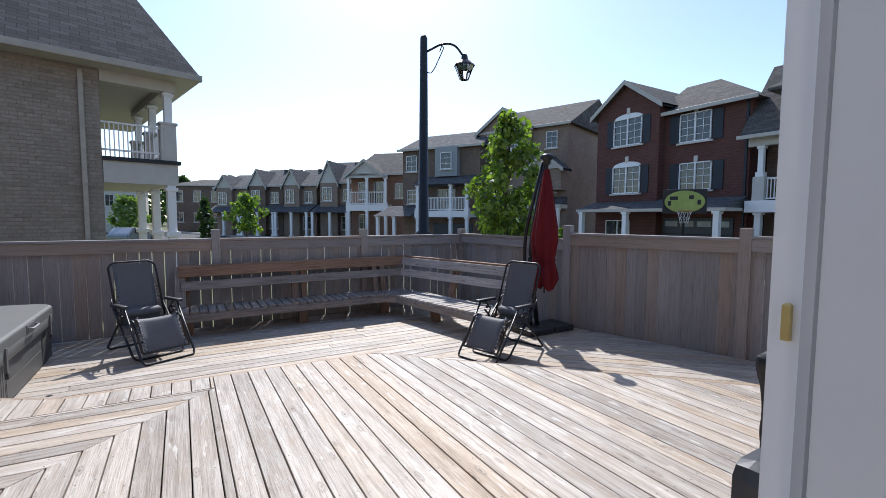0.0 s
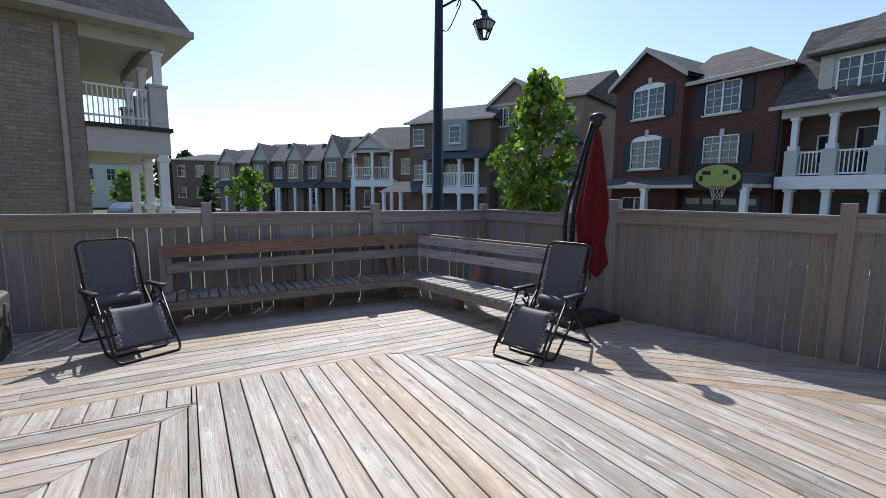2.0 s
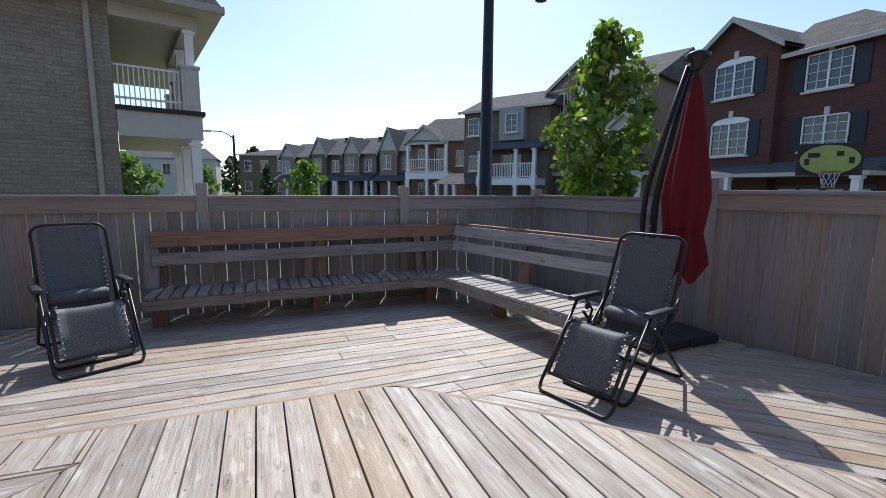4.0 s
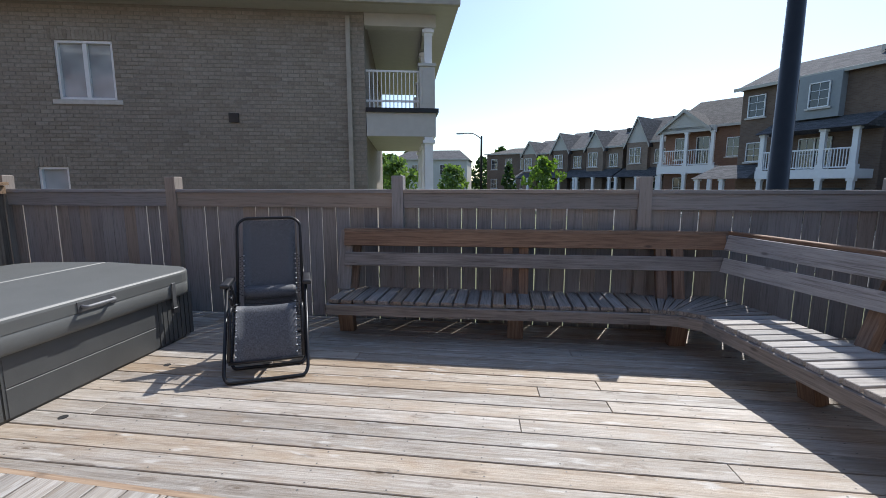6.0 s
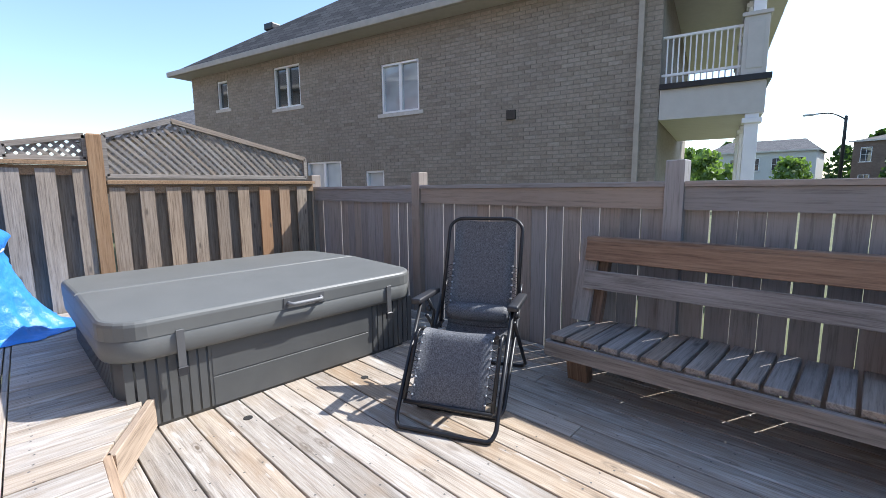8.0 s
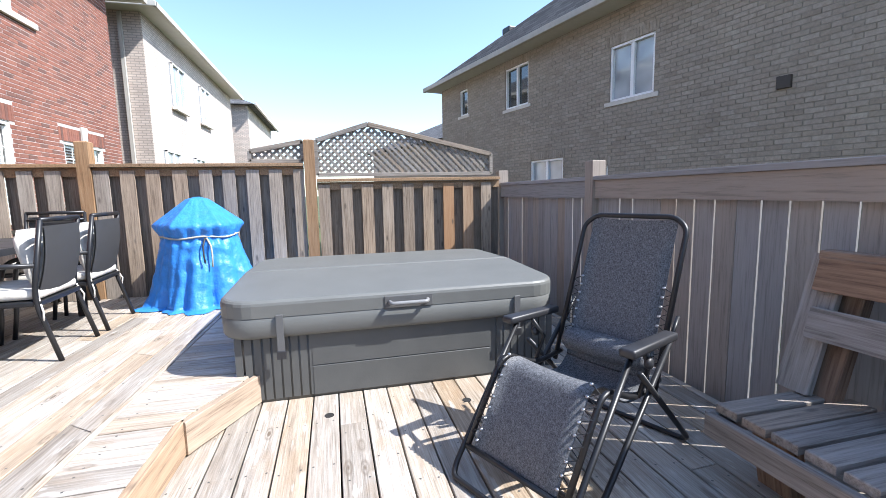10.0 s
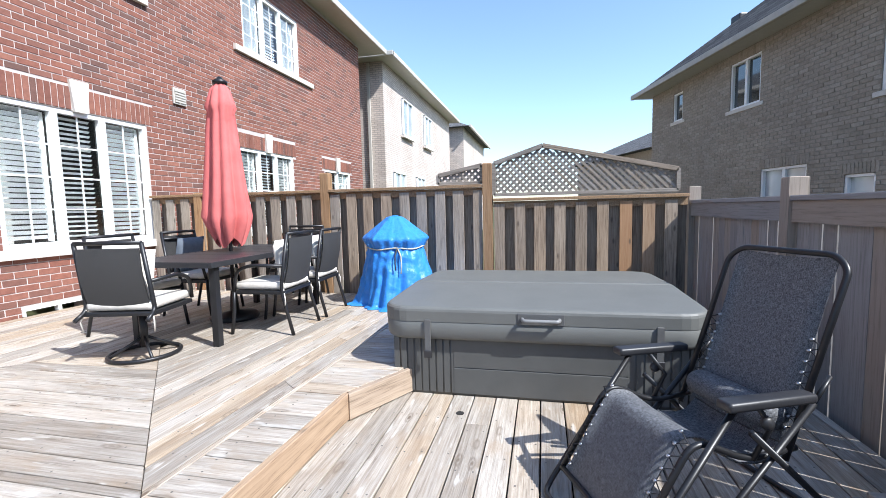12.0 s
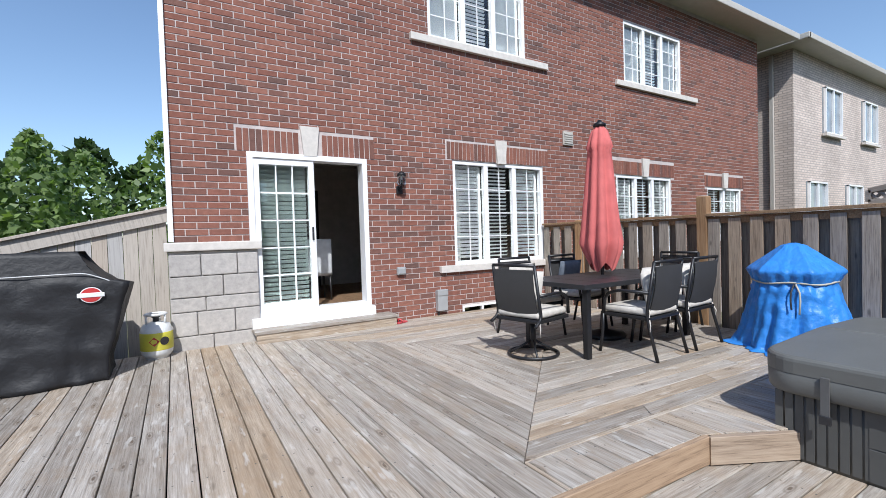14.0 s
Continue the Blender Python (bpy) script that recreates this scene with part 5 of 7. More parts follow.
tb = thing("patio_table", "charcoal metal patio table with a parasol hole", "table", Matrix.Translation((-2.13, 2.68, UP)))
TX, TY, TZ = 0.9, 0.47, 0.73
for i in range(6):
    a = -TX + i * TX / 3
    rbox("top_panel", (a + 0.003, -TY + 0.04, TZ - 0.022), (a + TX / 3 - 0.003, TY - 0.04, TZ - 0.002), TABLE, tb, bevel=0.004)
for lo, hi in (((-TX - 0.03, -TY, TZ - 0.05), (TX + 0.03, -TY + 0.04, TZ)), ((-TX - 0.03, TY - 0.04, TZ - 0.05), (TX + 0.03, TY, TZ)), ((-TX - 0.03, -TY + 0.04, TZ - 0.05), (-TX, TY - 0.04, TZ)), ((TX, -TY + 0.04, TZ - 0.05), (TX + 0.03, TY - 0.04, TZ))):
    rbox("top_rim", lo, hi, TABLE, tb, bevel=0.006)
for sx in (-1, 1):
    for sy in (-1, 1):
        x, y = sx * (TX - 0.06), sy * (TY - 0.06)
        rbox("leg", (x - 0.03, y - 0.03, 0.0), (x + 0.03, y + 0.03, TZ - 0.05), BLACK, tb, bevel=0.006)


def patio_chair(label, swivel=False):
    """Dark wicker armchair that faces +y, with a beige seat pad."""
    c = thing("patio_chair", label, "chair", group="chairs round the patio table")
    R = 0.016
    seat_z = 0.42
    for s in (1, -1):
        tube("side_frame", rounded([(s * 0.27, -0.33, 0.0 if not swivel else 0.36), (s * 0.26, -0.22, 0.42), (s * 0.25, -0.30, 0.93)], 0.1), R, BLACK, c)
        tube("armrest", rounded([(s * 0.265, -0.25, 0.64), (s * 0.285, 0.05, 0.65), (s * 0.285, 0.2, 0.6), (s * 0.27, 0.24, 0.4 if not swivel else 0.42)], 0.08), R, BLACK, c)
        if not swivel:
            tube("front_leg", rounded([(s * 0.27, 0.24, 0.42), (s * 0.275, 0.25, 0.2), (s * 0.28, 0.28, 0.0)], 0.05), R, BLACK, c)
    rbox("seat_frame", (-0.27, -0.26, seat_z - 0.045), (0.27, 0.25, seat_z - 0.01), BLACK, c, bevel=0.01)
    tube("back_top", [(-0.25, -0.30, 0.93), (0.25, -0.30, 0.93)], R, BLACK, c)
    verts, faces = [], []
    n = 10
    for i in range(n + 1):
        z = 0.45 + 0.44 * i / n
        y = -0.225 - 0.075 * (i / n) - 0.02 * math.sin(math.pi * i / n)
        for x in (-0.235, -0.12, 0.0, 0.12, 0.235):
            verts.append((x, y - 0.012 * (1 - (x / 0.235) ** 2), z))
    m = len(verts)
    verts += [(x, y - 0.012, z) for x, y, z in verts]
    for i in range(n):
        for k in range(4):
            a = i * 5 + k
            faces += [(a, a + 1, a + 6, a + 5), (m + a, m + a + 5, m + a + 6, m + a + 1)]
    finish("woven_back", verts, faces, WICKER, c, "dark woven wicker back", smooth=True)
    tube("back_rail", [(-0.245, -0.285, 0.86), (0.245, -0.285, 0.86)], 0.011, BLACK, c)
    rbox("seat_pad", (-0.25, -0.25, seat_z - 0.005), (0.25, 0.27, seat_z + 0.065), CUSHION, c, "beige seat cushion with ties", 0.028, smooth=True)
    for s in (1, -1):
        tube("tie", [(s * 0.25, -0.24, seat_z + 0.01), (s * 0.28, -0.27, seat_z - 0.08), (s * 0.27, -0.26, seat_z - 0.16)], 0.006, CUSHION, c, sides=6)
    if swivel:
        tube("pedestal", [(0, 0, 0.37), (0, 0, 0.07)], 0.03, BLACK, c)
        ringp = [(0.25 * math.cos(a), 0.25 * math.sin(a), 0.018) for a in [2 * math.pi * i / 28 for i in range(28)]]
        tube("base_ring", ringp, 0.016, BLACK, c, closed=True)
        for i in range(4):
            a = math.pi / 4 + i * math.pi / 2
            tube("spoke", [(0, 0, 0.16), (0.1 * math.cos(a), 0.1 * math.sin(a), 0.1), (0.25 * math.cos(a), 0.25 * math.sin(a), 0.02)], 0.012, BLACK, c)
    return c


pc = patio_chair("dark wicker patio armchair with a beige seat cushion")
pc.matrix_basis = facing(-1.93, 3.22, 0.06, -1, UP)
pc2 = copy_thing(pc, facing(-2.62, 3.2, 0.05, -1, UP))
pc3 = copy_thing(pc, facing(-1.62, 1.95, 0.0, 1, UP))
pc4 = copy_thing(pc, facing(-2.45, 1.98, -0.05, 1, UP))
sw = patio_chair("dark wicker swivel armchair on a round base", True)
sw.matrix_basis = facing(-1.0, 2.64, -0.95, -0.2, UP)
pc5 = copy_thing(pc, facing(-3.3, 2.65, 1, 0.0, UP))


def pillow(m, label, mat):
    bm = bmesh.new()
    bmesh.ops.create_grid(bm, x_segments=8, y_segments=8, size=0.21)
    base = list(bm.verts)
    geo = bmesh.ops.duplicate(bm, geom=bm.verts[:] + bm.edges[:] + bm.faces[:])
    dup = [g for g in geo["geom"] if isinstance(g, bmesh.types.BMVert)]
    for vs, s in ((base, 1), (dup, -1)):
        for v in vs:
            u, w = v.co.x / 0.21, v.co.y / 0.21
            v.co.z = s * 0.06 * max(0, (1 - u ** 4) * (1 - w ** 4)) ** 0.6
    bmesh.ops.remove_doubles(bm, verts=bm.verts, dist=0.0005)
    bmesh.ops.recalc_face_normals(bm, faces=bm.faces)
    return tagged(part("throw_cushion", bm, mat, None, "", True, m), label, "cushion", "cushions on the patio chairs")


SLATE = cloth_mat("slate_cushion_fabric", (0.12, 0.14, 0.17), 0.9, 14, 0.25)
for ch, mt, lb in ((pc, CUSHION, "beige back cushion leaning in a patio chair"), (pc2, CUSHION, "beige back cushion leaning in a patio chair"), (pc3, CUSHION, "beige back cushion leaning in a patio chair"), (pc4, SLATE, "slate and beige back cushion in a patio chair"), (sw, CUSHION, "beige back cushion leaning in the swivel chair")):
    pillow(ch.matrix_basis @ Matrix.Translation((0.02, -0.16, 0.66)) @ Matrix.Rotation(radians(78), 4, "X"), lb, mt)


def closed_canopy(name, prof, mat, parent, folds=8, depth=0.3, label="", seed=1, twist=0.5, place=None):
    """Furled cloth round a pole: deep uneven folds down a profile of (radius, height)."""
    sides = 64
    r2 = random.Random(seed)
    ph = [r2.uniform(0, 6.28) for _ in range(4)]
    verts, faces = [], []
    for i, (r, z) in enumerate(prof):
        f = i / (len(prof) - 1)
        for k in range(sides):
            a = 2 * math.pi * k / sides
            w = abs(math.sin(folds / 2 * a + ph[0] + twist * f)) * depth
            w += 0.1 * math.sin(3 * a + ph[1] + 3 * f) + 0.06 * math.sin(5 * a + ph[2] - 4 * f)
            rr = r * (1 - depth * 0.5 + w * (0.35 + 0.65 * f))
            dz = 0.05 * f * f * math.sin(folds / 2 * a + ph[3]) if f > 0.8 else 0
            verts.append((rr * math.cos(a), rr * math.sin(a), z + dz))
    for i in range(len(prof) - 1):
        for k in range(sides):
            l = (k + 1) % sides
            faces.append((i * sides + k, (i + 1) * sides + k, (i + 1) * sides + l, i * sides + l))
    return finish(name, verts, faces, mat, parent, label, smooth=True, place=place)


CORAL = cloth_mat("faded_coral_canvas", (0.6, 0.155, 0.145), 0.85, 5, 0.3)
DARKRED = cloth_mat("dark_red_canvas", (0.13, 0.008, 0.011), 0.85, 5, 0.3)
um = thing("patio_umbrella", "closed coral-red canvas umbrella through the patio table", "umbrella", Matrix.Translation((-2.2, 2.55, UP)))
tube("pole", [(0, 0, 0.03), (0, 0, 2.5)], 0.019, BLACK, um, sides=12)
lathe("finial", [(0.015, 2.44), (0.07, 2.455), (0.075, 2.485), (0.03, 2.51), (0.02, 2.53)], BLACK, um)
closed_canopy("canopy", [(0.05, 2.46), (0.1, 2.4), (0.135, 2.28), (0.15, 2.22), (0.125, 2.17), (0.14, 2.0), (0.16, 1.7), (0.19, 1.35), (0.215, 1.1), (0.19, 1.0), (0.12, 0.82)], CORAL, um, 8, 0.42, "faded coral canvas, furled", 3)
lathe("base", [(0.24, 0.0), (0.25, 0.03), (0.22, 0.06), (0.05, 0.09), (0.03, 0.3)], BLACK, um)

cu = thing("cantilever_umbrella", "closed dark red cantilever umbrella on a black base", "umbrella")
for a, b in (((4.5, 4.58), (4.96, 5.04)), ((4.98, 4.58), (5.36, 5.04))):
    rbox("base_slab", (a[0], a[1], 0.0), (b[0], b[1], 0.085), BLACK_PL, cu, bevel=0.02)
CX, CY = 4.66, 4.5
mast = rounded([(4.88, 4.86, 0.05), (4.82, 5.0, 1.2), (CX + 0.1, CY + 0.14, 2.44)], 0.4)
tube("mast", mast, 0.034, BLACK, cu, sides=12)
tube("strut", rounded([(4.8, 4.9, 0.06), (4.72, 5.04, 1.3), (CX + 0.02, CY + 0.09, 2.46)], 0.4), 0.026, BLACK, cu)
tube("crank", [(4.82, 4.98, 1.1), (4.74, 4.92, 1.1), (4.74, 4.92, 1.0)], 0.012, BLACK_PL, cu)
top = Matrix.Translation((CX, CY, 0))
tube("hanger", [(CX + 0.11, CY + 0.13, 2.45), (CX, CY, 2.48), (CX, CY, 2.3)], 0.022, BLACK, cu)
lathe("finial", [(0.02, 2.39), (0.05, 2.42), (0.05, 2.46), (0.094, 2.49), (0.094, 2.525), (0.045, 2.55)], BLACK, cu, place=top)
closed_canopy("canopy", [(0.04, 2.34), (0.075, 2.16), (0.125, 1.83), (0.17, 1.55), (0.18, 1.38), (0.15, 1.18), (0.135, 1.1), (0.17, 0.96), (0.19, 0.84), (0.125, 0.72)], DARKRED, cu, 8, 0.4, "dark red canvas, furled and tied", 5, place=top)
tie = [(CX + 0.142 * math.cos(a), CY + 0.142 * math.sin(a), 1.1) for a in [2 * math.pi * i / 24 for i in range(24)]]
tube("tie", tie, 0.01, DARKRED, cu, closed=True)
tube("pole_end", [(CX, CY, 0.78), (CX, CY, 0.63)], 0.012, BLACK, cu)

# ---- blue tarpaulin over a fire bowl ----
TARP = cloth_mat("blue_tarpaulin", (0.04, 0.23, 0.66), 0.42, 12, 0.5, 0.5)
tp = thing("covered_grill", "round garden grill under a bright blue tied tarpaulin", "covered grill", Matrix.Translation((-3.22, 4.05, UP)))


def tarp_shape():
    """Cone over the lid, tucked in under a cord, then a skirt that spreads and trails on the boards."""
    sides, verts, faces = 132, [], []
    keys = [(0.0, 0.02, 1.06), (0.05, 0.1, 1.035), (0.32, 0.375, 0.815), (0.35, 0.395, 0.79), (0.365, 0.385, 0.768), (0.44, 0.33, 0.68), (0.47, 0.32, 0.655), (0.52, 0.34, 0.6), (0.7, 0.375, 0.38), (0.87, 0.43, 0.14), (0.95, 0.48, 0.03), (1.0, 0.56, 0.006)]
    rows = 60
    for i in range(rows + 1):
        f = i / rows
        for (f0, r0, z0), (f1, r1, z1) in zip(keys, keys[1:]):
            if f0 <= f <= f1 + 1e-6:
                k = (f - f0) / (f1 - f0)
                r, z = r0 + (r1 - r0) * k, z0 + (z1 - z0) * k
                break
        for q in range(sides):
            a = 2 * math.pi * q / sides
            d = Vector((math.cos(a), math.sin(a), 0))
            low = max(0.0, (f - 0.46) / 0.54)
            hexa = 0.9 / math.cos((a + 0.35) % (math.pi / 3) - math.pi / 6)
            corner = 1 + (hexa - 1) * max(0.0, min(1.0, (0.46 - f) / 0.1))
            pleat = abs(math.sin(4.5 * a + 0.8 + 0.6 * math.sin(2 * a))) - 0.5
            pleat2 = abs(math.sin(11 * a + 2.0 * low)) - 0.5
            w = low * (0.17 * pleat + 0.05 * pleat2) + (0.02 + 0.03 * (0.38 < f < 0.52)) * pleat2
            trail = 1 + low ** 2 * (0.24 * math.cos(a - 1.75) + 0.14 * math.cos(2 * a + 2.4) + 0.1 * math.cos(5 * a))
            rr = r * corner * (1 + w) * trail
            p = Vector((rr * d.x, rr * d.y, z))
            n1 = 1 - 2 * abs(noise.noise(Vector((p.x * 7, p.y * 7, z * 5))))
            n2 = 1 - 2 * abs(noise.noise(Vector((p.x * 17, p.y * 17, z * 13 + 5))))
            amt = 0.15 if f < 0.36 else 1.0
            p += d * (0.014 * n1 + 0.006 * n2) * amt
            p.z = max(0.004, p.z + 0.008 * n1 * amt * (f < 0.93))
            verts.append(p)
    for i in range(rows):
        for k in range(sides):
            l = (k + 1) % sides
            faces.append((i * sides + k, (i + 1) * sides + k, (i + 1) * sides + l, i * sides + l))
    faces.append(tuple(reversed(range(sides))))
    return verts, faces


v, f = tarp_shape()
finish("tarpaulin", v, f, TARP, tp, "creased blue plastic sheet", smooth=True)
CORD = plain("pale_cord", (0.45, 0.42, 0.34), 0.8)
tube("cord", [(0.345 * math.cos(a), 0.345 * math.sin(a), 0.68 + 0.01 * math.sin(5 * a)) for a in [2 * math.pi * i / 40 for i in range(40)]], 0.009, CORD, tp, closed=True, sides=6)
BUNGEE = plain("dark_bungee", (0.03, 0.03, 0.035), 0.6)
CD = Vector((0.93, 0.37, 0))
for k, (w, zl, mt) in enumerate(((-0.03, 0.44, BUNGEE), (0.035, 0.4, CORD))):
    side = Vector((-CD.y, CD.x, 0)) * w
    q = [CD * r + side * m + Vector((0, 0, z)) for r, m, z in ((0.35, 0.2, 0.675), (0.375, 1.0, 0.6), (0.39, 1.1, 0.52), (0.41, 0.9, zl))]
    tube("cord_end", [tuple(v) for v in q], 0.008, mt, tp, sides=6)

# ---- covered barbecue and gas bottle ----
BBQ = cloth_mat("black_vinyl_cover", (0.013, 0.013, 0.015), 0.55, 12, 0.3, 0.4)
bq = thing("covered_barbecue", "barbecue under a black vinyl cover with white piping", "barbecue", Matrix.Translation((3.38, 0.6, UP)))
bm = bmesh.new()
bmesh.ops.create_cube(bm, size=1.0)
for vtx in bm.verts:
    vtx.co = Vector((vtx.co.x * 1.5, vtx.co.y * 0.56, (vtx.co.z + 0.5) * 1.2))
bmesh.ops.subdivide_edges(bm, edges=bm.edges[:], cuts=27, use_grid_fill=True)
for vtx in bm.verts:
    x, y, z = vtx.co
    side = abs(x) / 0.75
    if z > 0.9:
        k = (z - 0.9) / 0.32
        vtx.co.y *= 1 - 0.3 * k
        vtx.co.x *= 1.2 - (0.2 + 0.38 * k) * side ** 3 - 0.05 * k
    else:
        fl = (0.9 - z) / 0.9
        vtx.co.x *= 1.2 - 0.26 * min(1, fl * 1.25) * side ** 2
        if y > 0.25:
            vtx.co.y += (0.035 * math.sin(x * 5 + 1) + 0.03 * abs(math.sin(x * 9 + z * 3))) * fl + 0.12 * max(0.0, fl - 0.35) * (1.0 if x > -0.5 else 0.5)
    n1 = 1 - 2 * abs(noise.noise(vtx.co * 3.5))
    n2 = 1 - 2 * abs(noise.noise(vtx.co * 9 + Vector((4, 2, 0))))
    amt = 1.0 if z < 0.95 else 0.35
    vtx.co += Vector((x, y * 2.4, 0)).normalized() * (0.022 * n1 + 0.008 * n2) * amt
    vtx.co.z = max(0.004, vtx.co.z)
part("cover", bm, BBQ, bq, "black vinyl cover", True)
PIPING = plain("white_piping", (0.6, 0.6, 0.6), 0.5)
tube("piping", rounded([(0.6, 0.285, 0.99), (-0.58, 0.285, 1.0), (-0.76, 0.28, 0.92), (-0.88, 0.25, 0.82), (-0.87, 0.1, 0.85)], 0.06), 0.005, PIPING, bq, "white piping", 6)
LOGO_R = plain("red_badge", (0.45, 0.03, 0.03), 0.5)
LOGO_W = plain("white_badge", (0.75, 0.75, 0.75), 0.5)
lathe("badge_ring", [(0.084, 0.0), (0.084, 0.004)], LOGO_W, bq, "white ring round the badge", 28, Matrix.Translation((-0.62, 0.312, 0.8)) @ Matrix.Rotation(-math.pi / 2, 4, "X") @ Matrix.Diagonal((1, 0.85, 1, 1)), False)
lathe("badge", [(0.075, 0.0), (0.075, 0.008)], LOGO_R, bq, "round red badge", 28, Matrix.Translation((-0.62, 0.312, 0.8)) @ Matrix.Rotation(-math.pi / 2, 4, "X") @ Matrix.Diagonal((1, 0.85, 1, 1)), False)
rbox("badge_bar", (-0.72, 0.312, 0.78), (-0.52, 0.325, 0.82), LOGO_W, bq, "white bar across the badge", 0.004)
gt = thing("gas_bottle", "white and yellow propane gas bottle beside the barbecue", "gas bottle", Matrix.Translation((2.3, 0.22, UP)))
TANK = plain("white_tank_paint", (0.7, 0.7, 0.68), 0.4)
YEL = plain("yellow_label", (0.6, 0.55, 0.06), 0.5)
lathe("body", [(0.12, 0.02), (0.15, 0.06), (0.155, 0.1), (0.155, 0.3), (0.13, 0.37), (0.05, 0.4)], TANK, gt, sides=28)
lathe("foot_ring", [(0.1, 0.0), (0.11, 0.0), (0.11, 0.04), (0.1, 0.04)], TANK, gt)
lathe("label_band", [(0.1555, 0.1), (0.1575, 0.105), (0.1575, 0.285), (0.1555, 0.29)], YEL, gt, "yellow label with red diamond", 28)
for a in (0.5, 2.6, 4.4):
    tube("collar_post", [(0.1 * math.cos(a), 0.1 * math.sin(a), 0.37), (0.1 * math.cos(a), 0.1 * math.sin(a), 0.48)], 0.012, TANK, gt)
tube("collar", [(0.1 * math.cos(a), 0.1 * math.sin(a), 0.48) for a in [2 * math.pi * i / 24 for i in range(24)]], 0.014, TANK, gt, closed=True)
lathe("valve", [(0.03, 0.39), (0.03, 0.44), (0.045, 0.45), (0.045, 0.47)], BLACK_PL, gt)
d = [(-0.03, 0.16, 0.2), (0.02, 0.159, 0.25), (0.07, 0.144, 0.2), (0.02, 0.159, 0.15)]
lathe("label_emblem", [(0.045, 0.0), (0.045, 0.003)], BLACK_PL, gt, "round black emblem", 20, Matrix.Translation((-0.075, 0.1385, 0.2)) @ Matrix.Rotation(radians(28), 4, "Z") @ Matrix.Rotation(-math.pi / 2, 4, "X"), False)
finish("hazard_diamond", d, [(0, 1, 2, 3)], LOGO_R, gt, "red hazard diamond")


# ---- neighbouring taupe brick house ----
TA = frame_m((-1.302, 12.742), (math.cos(radians(13)), math.sin(radians(13))))
th = thing("house_taupe", "taupe brick house with a corner balcony and grey roof", "house", TA)


def local_wall(name, x0, x1, z0, z1, holes, parent, mat, thick=0.3):
    return grid_wall(name, x0, x1, z0, z1, holes, 0.0, thick, mat, parent)


TW = [(-6.06, -4.95, 3.12, 4.28), (-10.0, -8.92, 3.62, 4.76), (-12.75, -12.22, 3.86, 4.72), (-8.8, -7.5, 1.2, 2.05), (-6.65, -6.05, 1.2, 1.76)]
EZ = 5.0
tw = local_wall("wall", -14.15, 0.13, -0.8, EZ, TW, th, TAUPE_MORTAR)


def bricks_local(parent, x0, x1, z0, z1, holes, mat, course=0.081, blen=0.248, joint=0.011):
    verts, faces = [], []
    for r in range(int((z1 - z0) / course)):
        za, zb = z0 + r * course, z0 + (r + 1) * course - joint
        spans = [(x0, x1)]
        for h in holes:
            if h[2] < zb and h[3] > za:
                spans = [s for a, b in spans for s in ([(a, b)] if h[1] <= a or h[0] >= b else [(a, min(b, h[0]))] * (h[0] > a) + [(max(a, h[1]), b)] * (h[1] < b))]
        for a, b in spans:
            x = math.floor((a - (r % 2) * blen / 2) / blen) * blen + (r % 2) * blen / 2
            while x < b:
                p, q = max(a, x), min(b, x + blen - joint)
                if q - p > 0.02:
                    n, c, dy = len(verts), 0.0025, -rng.uniform(0.004, 0.009)
                    verts += [(p, 0, za), (q, 0, za), (q, 0, zb), (p, 0, zb), (p + c, dy, za + c), (q - c, dy, za + c), (q - c, dy, zb - c), (p + c, dy, zb - c)]
                    faces += [(n + 4, n + 5, n + 6, n + 7), (n, n + 1, n + 5, n + 4), (n + 1, n + 2, n + 6, n + 5), (n + 2, n + 3, n + 7, n + 6), (n + 3, n, n + 4, n + 7)]
                x += blen
    o = finish("brickwork", verts, faces, mat, parent)
    o["kind"] = "stuff"
    return o


bricks_local(tw, -14.15, 0.13, 0.9, EZ - 0.02, TW, TAUPE_BRICK)


def far_window(parent, x0, x1, z0, z1, y=0.0, cols=2, rows=3, lights=2, pane=None, sill_w=0.08, frame_w=0.05, arch=False):
    """White framed window, set in its wall: frame, mullion, grille bars, one pane per light, stone sill."""
    w = finish("window", *chamfer((x0, y + 0.06, z0), (x1, y + 0.1, z1), 0.002), pane or PANE_DK, parent)
    for a, b in (((x0, z0), (x0 + frame_w, z1)), ((x1 - frame_w, z0), (x1, z1)), ((x0, z0), (x1, z0 + frame_w)), ((x0, z1 - frame_w), (x1, z1))):
        finish("frame", *chamfer((a[0], y - 0.012, a[1]), (b[0], y + 0.058, b[1]), 0.003), WHITE, w)
    for i in range(1, lights):
        x = x0 + (x1 - x0) * i / lights
        finish("mullion", *chamfer((x - 0.04, y + 0.0, z0 + frame_w), (x + 0.04, y + 0.057, z1 - frame_w), 0.003), WHITE, w)
    verts, faces = [], []
    n = cols * lights

    def bar2(a, b):
        v, f = chamfer((a[0], y + 0.03, a[1]), (b[0], y + 0.056, b[1]), 0.002)
        k = len(verts)
        verts.extend(v)
        faces.extend(tuple(i + k for i in q) for q in f)

    for c in range(1, n):
        x = x0 + (x1 - x0) * c / n
        bar2((x - 0.012, z0 + frame_w), (x + 0.012, z1 - frame_w))
    for r in range(1, rows):
        z = z0 + (z1 - z0) * r / rows
        bar2((x0 + frame_w, z - 0.012), (x1 - frame_w, z + 0.012))
    if verts:
        finish("grille", verts, faces, WHITE, w)
    if sill_w:
        finish("sill", *chamfer((x0 - 0.12, y - 0.06, z0 - 0.09), (x1 + 0.12, y + 0.05, z0 - 0.002), 0.005), SILL, w)
    return w


